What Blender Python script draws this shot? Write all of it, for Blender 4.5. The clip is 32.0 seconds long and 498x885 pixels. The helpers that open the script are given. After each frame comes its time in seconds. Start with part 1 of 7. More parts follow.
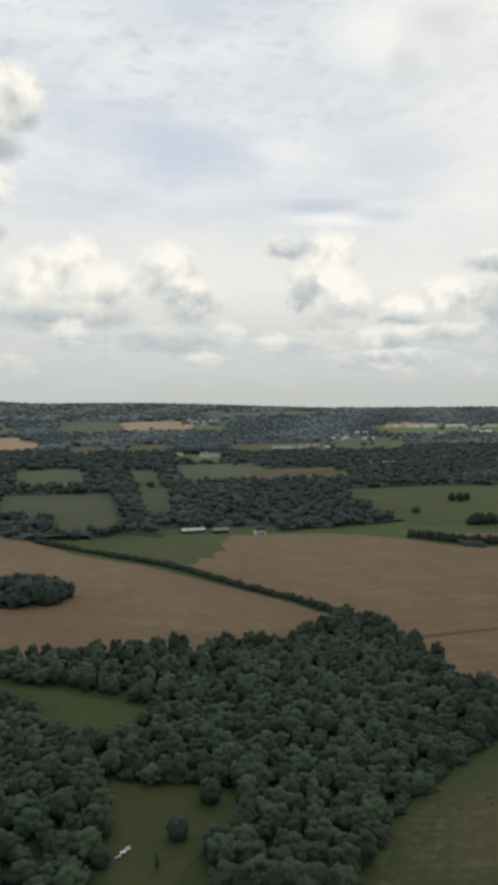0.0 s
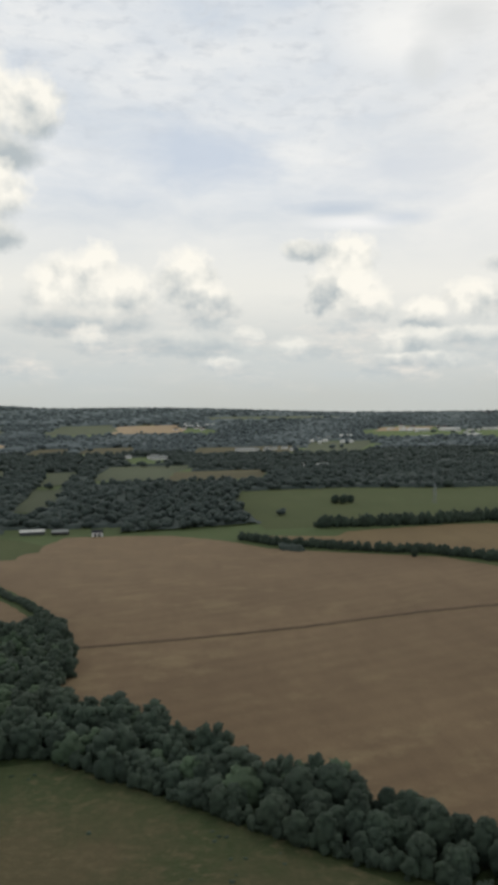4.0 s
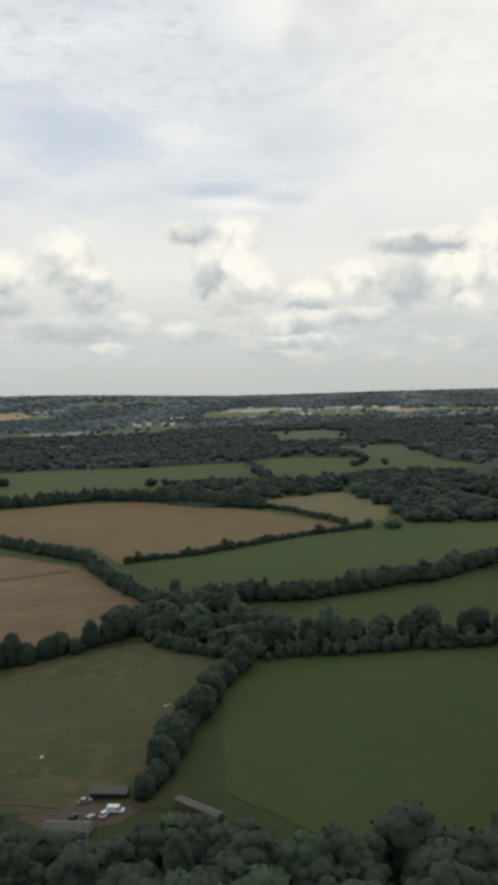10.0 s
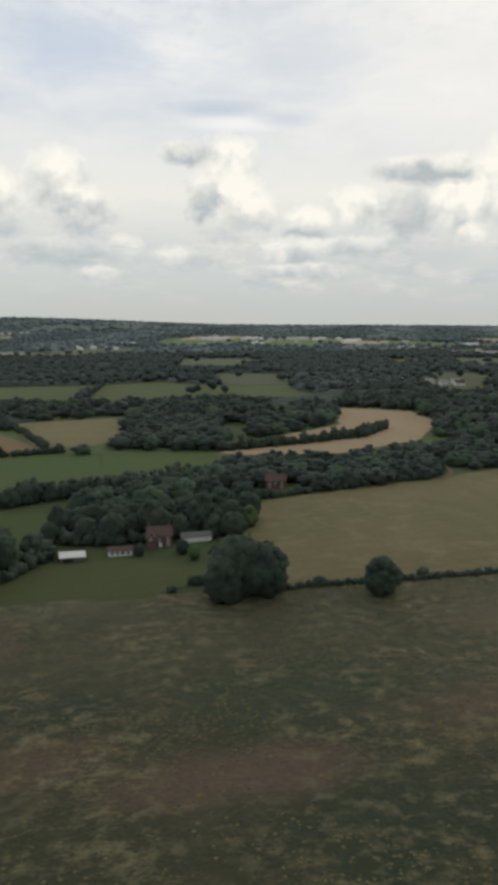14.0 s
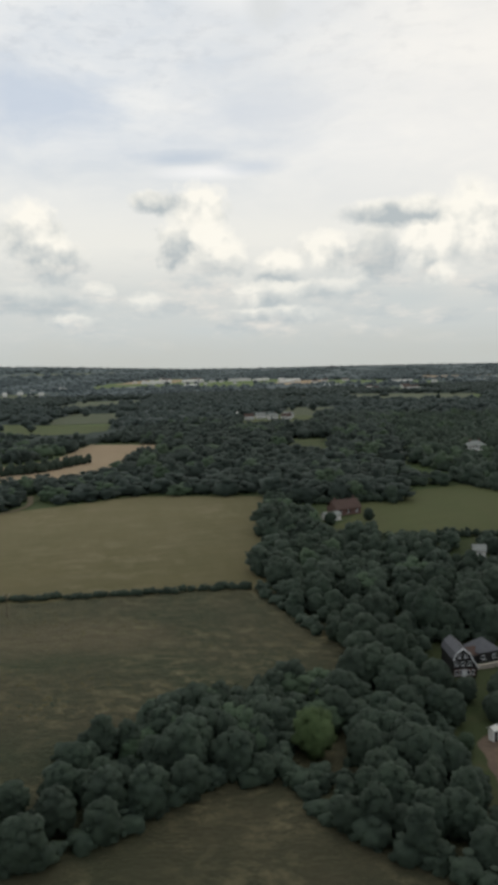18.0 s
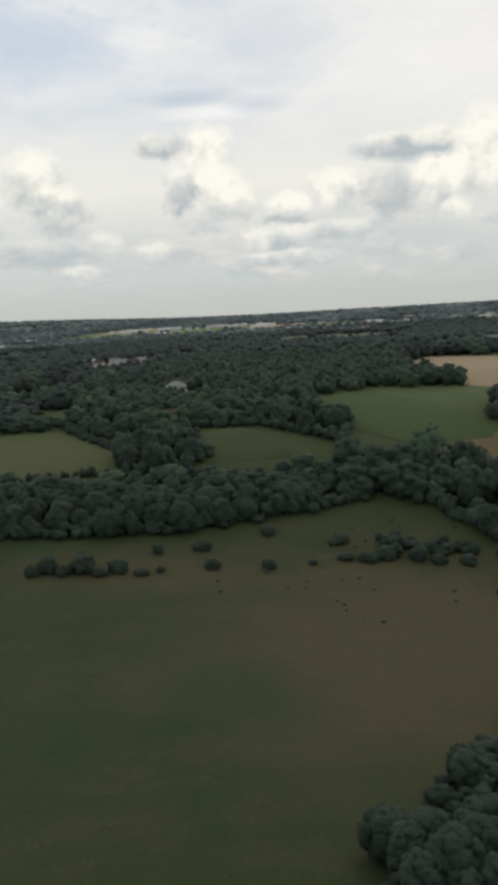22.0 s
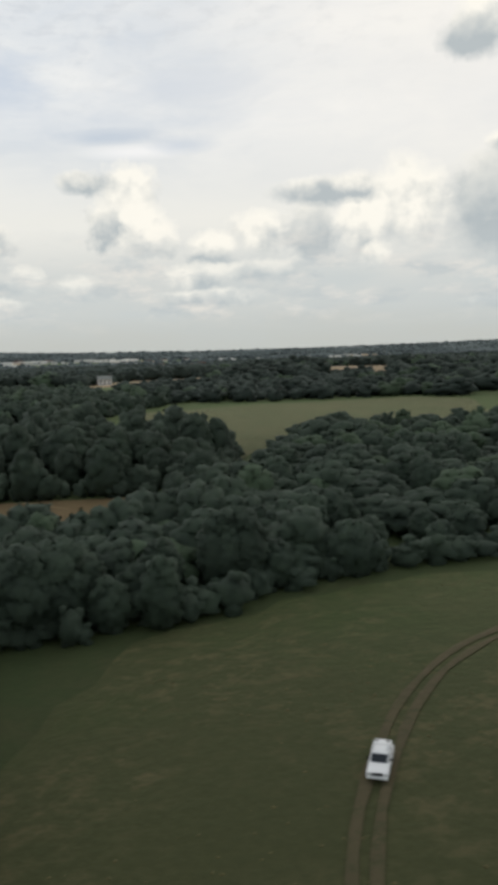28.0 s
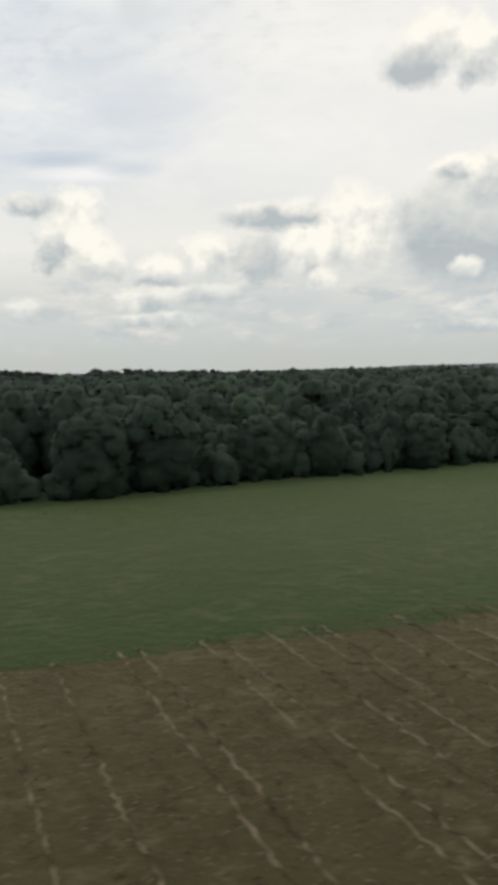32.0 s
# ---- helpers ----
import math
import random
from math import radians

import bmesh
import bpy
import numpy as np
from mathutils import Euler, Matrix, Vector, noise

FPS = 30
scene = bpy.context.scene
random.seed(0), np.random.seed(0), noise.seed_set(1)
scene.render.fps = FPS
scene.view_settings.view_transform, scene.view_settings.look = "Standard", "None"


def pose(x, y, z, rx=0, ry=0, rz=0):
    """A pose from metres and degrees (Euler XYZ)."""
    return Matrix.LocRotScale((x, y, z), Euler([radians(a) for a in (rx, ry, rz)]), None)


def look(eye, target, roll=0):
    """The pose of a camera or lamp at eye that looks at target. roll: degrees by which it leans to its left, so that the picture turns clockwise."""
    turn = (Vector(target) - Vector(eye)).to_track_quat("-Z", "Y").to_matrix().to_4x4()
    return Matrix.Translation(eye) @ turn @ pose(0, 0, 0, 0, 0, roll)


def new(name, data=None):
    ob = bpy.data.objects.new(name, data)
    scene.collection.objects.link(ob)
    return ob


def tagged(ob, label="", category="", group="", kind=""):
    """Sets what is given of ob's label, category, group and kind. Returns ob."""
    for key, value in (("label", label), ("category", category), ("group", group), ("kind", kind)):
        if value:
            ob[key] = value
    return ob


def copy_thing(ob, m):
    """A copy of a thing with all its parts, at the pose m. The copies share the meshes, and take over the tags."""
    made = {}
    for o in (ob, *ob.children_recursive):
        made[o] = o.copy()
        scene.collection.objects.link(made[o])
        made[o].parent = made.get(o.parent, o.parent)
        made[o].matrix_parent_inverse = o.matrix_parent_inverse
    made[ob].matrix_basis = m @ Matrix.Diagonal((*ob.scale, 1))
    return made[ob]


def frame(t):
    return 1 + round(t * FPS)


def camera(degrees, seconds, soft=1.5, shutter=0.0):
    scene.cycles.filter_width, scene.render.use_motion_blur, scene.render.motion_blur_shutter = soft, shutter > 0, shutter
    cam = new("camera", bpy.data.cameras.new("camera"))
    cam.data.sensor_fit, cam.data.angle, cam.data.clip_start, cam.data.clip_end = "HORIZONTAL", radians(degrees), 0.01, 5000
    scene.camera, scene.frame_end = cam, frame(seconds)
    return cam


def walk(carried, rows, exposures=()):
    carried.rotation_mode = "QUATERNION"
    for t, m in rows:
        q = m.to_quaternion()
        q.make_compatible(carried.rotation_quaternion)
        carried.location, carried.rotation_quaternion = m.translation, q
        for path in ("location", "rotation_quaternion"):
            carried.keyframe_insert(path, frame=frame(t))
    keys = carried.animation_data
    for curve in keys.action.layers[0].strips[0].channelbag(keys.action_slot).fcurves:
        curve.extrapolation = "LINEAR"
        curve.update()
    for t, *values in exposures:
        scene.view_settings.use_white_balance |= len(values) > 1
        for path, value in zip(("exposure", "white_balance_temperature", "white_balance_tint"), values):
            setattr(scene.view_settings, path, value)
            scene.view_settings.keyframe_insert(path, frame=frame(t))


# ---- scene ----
# A descending flight over farmland: the camera keeps one heading (+x) and one speed and looks out to the side (+y).
SPEED = 39.5


def flight_height(t):
    s = t / 32
    return 94.25 * (1 - s) + 11.6 * s + 8.6 * s * (1 - s) - 20.64 * s * (1 - s) * (s - 0.5)


# seconds, heading to the right of +y, tilt, lean, in degrees
TURNS = [
    (0, 11.76, -3.23, -0.43), (0.5, 9.59, -3.22, 0.83), (1, 7.39, -3.60, 0.90), (1.5, 6.02, -3.47, 0.82),
    (2, 6.49, -3.36, 0.36), (2.5, 8.30, -2.76, -0.15), (3, 9.05, -2.18, -0.19), (3.5, 8.65, -2.50, -0.46),
    (5.5, 8.17, -2.99, -0.77), (6, 8.22, -2.96, -0.80), (6.5, 7.28, -4.18, -1.28), (7, 6.10, -7.87, -1.39),
    (7.5, 7.99, -7.79, -0.29), (8, 9.89, -6.66, -0.99), (8.5, 11.29, -5.49, -1.75), (9, 11.08, -4.59, -1.77),
    (9.5, 11.57, -4.27, -1.34), (10, 13.28, -3.84, -1.87), (10.5, 14.64, -3.11, -1.36), (11, 14.19, -3.13, -0.79),
    (11.5, 15.66, -3.52, -0.44), (12, 16.15, -4.46, -0.56), (12.5, 12.67, -5.82, 0.32), (13, 11.66, -7.34, 0.66),
    (13.5, 12.87, -8.81, 0.24), (15.5, 6.42, -7.40, -0.95), (16, 10.25, -6.63, -1.15), (16.5, 13.75, -6.00, -0.51),
    (17, 13.32, -6.15, -0.98), (17.5, 12.50, -5.94, -0.84), (18, 11.51, -5.50, -1.41), (18.5, 10.04, -5.98, -1.59),
    (19, 8.82, -6.88, -2.56), (19.5, 9.16, -7.66, -2.65), (20, 8.87, -8.28, -2.92), (20.5, 9.65, -9.04, -2.95),
    (21, 10.01, -8.98, -2.92), (21.5, 9.38, -8.75, -2.98), (22, 8.22, -9.09, -3.46), (22.5, 8.15, -9.12, -4.22),
    (23, 8.18, -8.33, -4.05), (23.5, 9.23, -7.07, -3.38), (24, 11.45, -6.38, -2.72), (24.5, 11.69, -6.95, -2.56),
    (25, 11.16, -7.90, -3.20), (25.5, 10.62, -8.21, -4.12), (27.5, 8.55, -8.66, -2.51), (28, 10.91, -6.42, -1.97),
    (28.5, 13.67, -5.61, -0.40), (29, 14.40, -4.86, 0.47), (29.5, 14.54, -4.02, 0.07), (30, 14.55, -4.40, 0.34),
    (30.5, 14.06, -5.44, 0.49), (31, 12.13, -6.33, -1.20), (31.5, 9.67, -6.40, -3.41), (32, 12.68, -4.68, -1.44),
]
cam = camera(34.58, 32.0, soft=5.0, shutter=0.12)
walk(cam, [(t, pose(SPEED * t, 0, flight_height(t), 90 + tilt, 0, -turn) @ pose(0, 0, 0, 0, 0, lean))
           for t, turn, tilt, lean in TURNS],
     exposures=[(0, 0.0), (32, 0.0)])

# ---- world and sun ----
SUN_UP, SUN_TURN = 48.0, 25.0  # degrees above the horizon, degrees to the right of +y


def make_world():
    world = bpy.data.worlds.new("sky")
    scene.world = world
    world.use_nodes = True
    nt = world.node_tree
    nt.nodes.clear()
    sky = nt.nodes.new("ShaderNodeTexSky")
    sky.sky_type, sky.sun_disc = "NISHITA", False
    sky.sun_elevation, sky.sun_rotation = radians(SUN_UP), radians(SUN_TURN)
    sky.dust_density, sky.air_density = 3.0, 1.0
    cloud = nt.nodes.new("ShaderNodeTexNoise")
    cloud.inputs["Scale"].default_value, cloud.inputs["Detail"].default_value = 3.0, 6.0
    ramp = nt.nodes.new("ShaderNodeValToRGB")
    ramp.color_ramp.elements[0].position, ramp.color_ramp.elements[0].color = 0.35, (4.6, 5.1, 5.8, 1)
    ramp.color_ramp.elements[1].position, ramp.color_ramp.elements[1].color = 0.7, (7.6, 7.7, 7.7, 1)
    mix = nt.nodes.new("ShaderNodeMix")
    mix.data_type = "RGBA"
    mix.inputs[0].default_value = 0.85
    back = nt.nodes.new("ShaderNodeBackground")
    back.inputs["Strength"].default_value = 0.1
    out = nt.nodes.new("ShaderNodeOutputWorld")
    nt.links.new(cloud.outputs["Fac"], ramp.inputs["Fac"])
    nt.links.new(sky.outputs["Color"], mix.inputs[6])
    nt.links.new(ramp.outputs["Color"], mix.inputs[7])
    nt.links.new(mix.outputs[2], back.inputs["Color"])
    nt.links.new(back.outputs["Background"], out.inputs["Surface"])


make_world()
sun = new("sun", bpy.data.lights.new("sun", "SUN"))
sun.data.energy, sun.data.angle, sun.data.color = 0.8, radians(12), (1.0, 0.94, 0.85)
_s = Vector((math.sin(radians(SUN_TURN)) * math.cos(radians(SUN_UP)), math.cos(radians(SUN_TURN)) * math.cos(radians(SUN_UP)), math.sin(radians(SUN_UP))))
sun.matrix_world = look(_s * 100, (0, 0, 0))


# ---- materials ----
class Nodes:
    """A small helper to write node trees."""

    def __init__(self, name, rough=0.9, metal=0.0):
        self.mat = bpy.data.materials.new(name)
        self.mat.use_nodes = True
        self.nt = self.mat.node_tree
        self.bsdf = self.nt.nodes["Principled BSDF"]
        self.bsdf.inputs["Roughness"].default_value = rough
        self.bsdf.inputs["Metallic"].default_value = metal
        self.bsdf.inputs["Specular IOR Level"].default_value = 0.25

    def node(self, kind, **sets):
        n = self.nt.nodes.new(kind)
        for key, value in sets.items():
            if key in n.inputs:
                n.inputs[key].default_value = value
        return n

    def link(self, a, b):
        self.nt.links.new(a, b)

    def math(self, op, a, b=None, c=None, clamp=False):
        n = self.nt.nodes.new("ShaderNodeMath")
        n.operation, n.use_clamp = op, clamp
        for i, v in enumerate((a, b, c)):
            if v is None:
                continue
            if isinstance(v, (int, float)):
                n.inputs[i].default_value = v
            else:
                self.link(v, n.inputs[i])
        return n.outputs[0]

    def position(self, scale=(1, 1, 1), turn=0.0):
        geo = self.nt.nodes.new("ShaderNodeNewGeometry")
        m = self.nt.nodes.new("ShaderNodeMapping")
        m.inputs["Scale"].default_value = scale
        m.inputs["Rotation"].default_value = (0, 0, radians(turn))
        self.link(geo.outputs["Position"], m.inputs["Vector"])
        return m.outputs[0]

    def local(self, scale=(1, 1, 1)):
        tc = self.nt.nodes.new("ShaderNodeTexCoord")
        m = self.nt.nodes.new("ShaderNodeMapping")
        m.inputs["Scale"].default_value = scale
        self.link(tc.outputs["Object"], m.inputs["Vector"])
        return m.outputs[0]

    def noise(self, vec, scale, detail=4.0, rough=0.55):
        n = self.node("ShaderNodeTexNoise", Scale=scale, Detail=detail, Roughness=rough)
        self.link(vec, n.inputs["Vector"])
        return n.outputs["Fac"]

    def spread(self, value, low, high):
        n = self.nt.nodes.new("ShaderNodeMapRange")
        n.inputs[1].default_value, n.inputs[2].default_value = low, high
        self.link(value, n.inputs[0])
        return n.outputs[0]

    def mix(self, fac, a, b):
        n = self.nt.nodes.new("ShaderNodeMix")
        n.data_type = "RGBA"
        for i, v in ((0, fac), (6, a), (7, b)):
            if isinstance(v, (int, float)):
                n.inputs[i].default_value = v
            elif isinstance(v, tuple):
                n.inputs[i].default_value = (*v, 1)
            else:
                self.link(v, n.inputs[i])
        return n.outputs[2]

    def bump(self, height, strength, distance):
        n = self.nt.nodes.new("ShaderNodeBump")
        n.inputs["Strength"].default_value, n.inputs["Distance"].default_value = strength, distance
        self.link(height, n.inputs["Height"])
        self.link(n.outputs[0], self.bsdf.inputs["Normal"])

    def done(self, colour):
        if isinstance(colour, tuple):
            self.bsdf.inputs["Base Color"].default_value = (*colour, 1)
        else:
            self.link(colour, self.bsdf.inputs["Base Color"])
        return self.mat


def field_material(name, low, high, worn, turn=0.0, rows=0.0, spacing=2.0, patch=60.0, relief=0.07, mottle=None, spot=4.0, amount=0.8, blots=(), sheen=0.42):
    """Crop, stubble or grass: two tones in wide patches, worn spots, fine grain and drilled rows."""
    m = Nodes(name, 0.95)
    m.bsdf.inputs["Sheen Weight"].default_value = sheen
    m.bsdf.inputs["Sheen Roughness"].default_value = 0.28
    m.bsdf.inputs["Sheen Tint"].default_value = (*[0.12 + 0.62 * c / max(high) for c in high], 1)
    low, high, worn = (tuple(c * 0.44 for c in k) for k in (low, high, worn))
    p = m.position()
    long = m.position((1.0, 0.22, 1.0), turn)
    wide = m.spread(m.noise(p, 1 / patch, 5, 0.6), 0.32, 0.68)
    col = m.mix(wide, low, high)
    streak = m.spread(m.noise(long, 1 / 9.0, 6, 0.65), 0.4, 0.75)
    col = m.mix(m.math("MULTIPLY", streak, 0.5), col, worn)
    spots = m.spread(m.noise(p, 1 / 16.0, 6, 0.7), 0.56, 0.78)
    col = m.mix(m.math("MULTIPLY", spots, 0.5), col, worn)
    if blots:
        apart = m.node("ShaderNodeSeparateXYZ")
        m.link(p, apart.inputs[0])
        uneven = m.math("MULTIPLY", m.math("SUBTRACT", m.noise(p, 1 / 14.0, 6, 0.65), 0.5), 1.7)
    for bx, by, rx, ry, tint in blots:
        dx = m.math("MULTIPLY", m.math("SUBTRACT", apart.outputs[0], bx), 1 / rx)
        dy = m.math("MULTIPLY", m.math("SUBTRACT", apart.outputs[1], by), 1 / ry)
        far = m.math("ADD", m.math("SQRT", m.math("ADD", m.math("MULTIPLY", dx, dx), m.math("MULTIPLY", dy, dy))), uneven)
        col = m.mix(m.math("MULTIPLY", m.spread(far, 1.2, 0.5), 0.8), col, tuple(c * 0.44 for c in tint))
    if mottle:
        mottle = tuple(c * 0.44 for c in mottle)
        tuft = m.spread(m.noise(m.position((0.75, 1.0, 1.0), 8), 1 / spot, 7, 0.72), 0.49, 0.63)
        where = m.spread(m.noise(p, 1 / (spot * 9), 3, 0.6), 0.36, 0.58)
        col = m.mix(m.math("MULTIPLY", m.math("MULTIPLY", tuft, where), amount), col, mottle)
    grain = m.noise(p, 1.6, 4, 0.7)
    col = m.mix(m.math("MULTIPLY", m.spread(grain, 0.35, 0.7), 0.35), col, tuple(c * 0.55 for c in low))
    if rows:
        w = m.node("ShaderNodeTexWave", Scale=1 / spacing * 0.16, Distortion=1.6, Detail=2.0)
        w.inputs["Detail Scale"].default_value = 0.4
        m.link(m.position((1, 1, 1), turn), w.inputs["Vector"])
        r = m.math("MULTIPLY", m.math("MULTIPLY", w.outputs["Fac"], rows), m.spread(m.noise(p, 1 / 30.0, 3), 0.3, 0.7))
        col = m.mix(r, col, tuple(c * 0.6 for c in low))
    m.bump(m.math("ADD", grain, m.noise(p, 0.35, 4)), 0.5, relief)
    return m.done(col)


def leaf_material(name, dark, light, warm, soft=0.05, fine=0.9, relief=0.5):
    """Foliage: each tree has its own tone, with clump-sized and leaf-sized variation."""
    m = Nodes(name, 0.75)
    m.bsdf.inputs["Specular IOR Level"].default_value = 0.1
    m.bsdf.inputs["Sheen Weight"].default_value = soft
    m.bsdf.inputs["Sheen Roughness"].default_value = 0.55
    m.bsdf.inputs["Sheen Tint"].default_value = (*[0.35 + 0.6 * c / max(light) for c in light], 1)
    p = m.position()
    info = m.node("ShaderNodeObjectInfo")
    geo = m.node("ShaderNodeNewGeometry")
    col = m.mix(m.spread(m.noise(p, fine, 5, 0.6), 0.28, 0.74), dark, light)
    col = m.mix(m.math("MULTIPLY", m.spread(m.noise(p, 0.03, 3), 0.45, 0.75), 0.5), col, warm)
    col = m.mix(m.math("MULTIPLY", m.spread(m.noise(p, 0.16, 2), 0.38, 0.66), 0.55), col, tuple(0.55 * c for c in dark))
    col = m.mix(m.math("MULTIPLY", info.outputs["Random"], 0.45), col, tuple(0.5 * (a + b) * 0.7 for a, b in zip(dark, warm)))
    col = m.mix(m.math("MULTIPLY", m.spread(m.noise(p, 0.11, 2), 0.54, 0.7), 0.35), col, tuple(1.1 * c for c in light))
    col = m.mix(m.math("MULTIPLY", geo.outputs["Random Per Island"], 0.16), col, light)
    m.bump(m.noise(p, 2.9 * fine, 4, 0.7), relief, 0.25)
    return m.done(col)


def plain_material(name, colour, rough=0.7, metal=0.0, grime=0.3, scale=1.5):
    """Paint, render, brick dust or tile: stained at a hand's and a wall's width."""
    m = Nodes(name, rough, metal)
    p = m.local()
    col = m.mix(m.math("MULTIPLY", m.spread(m.noise(p, scale, 5, 0.65), 0.4, 0.75), grime), colour, tuple(c * 0.5 for c in colour))
    col = m.mix(m.math("MULTIPLY", m.spread(m.noise(p, scale * 9, 4), 0.4, 0.8), grime * 0.6), col, tuple(min(1, c * 1.25) for c in colour))
    m.bump(m.noise(p, scale * 14, 3), 0.15, 0.02)
    return m.done(col)


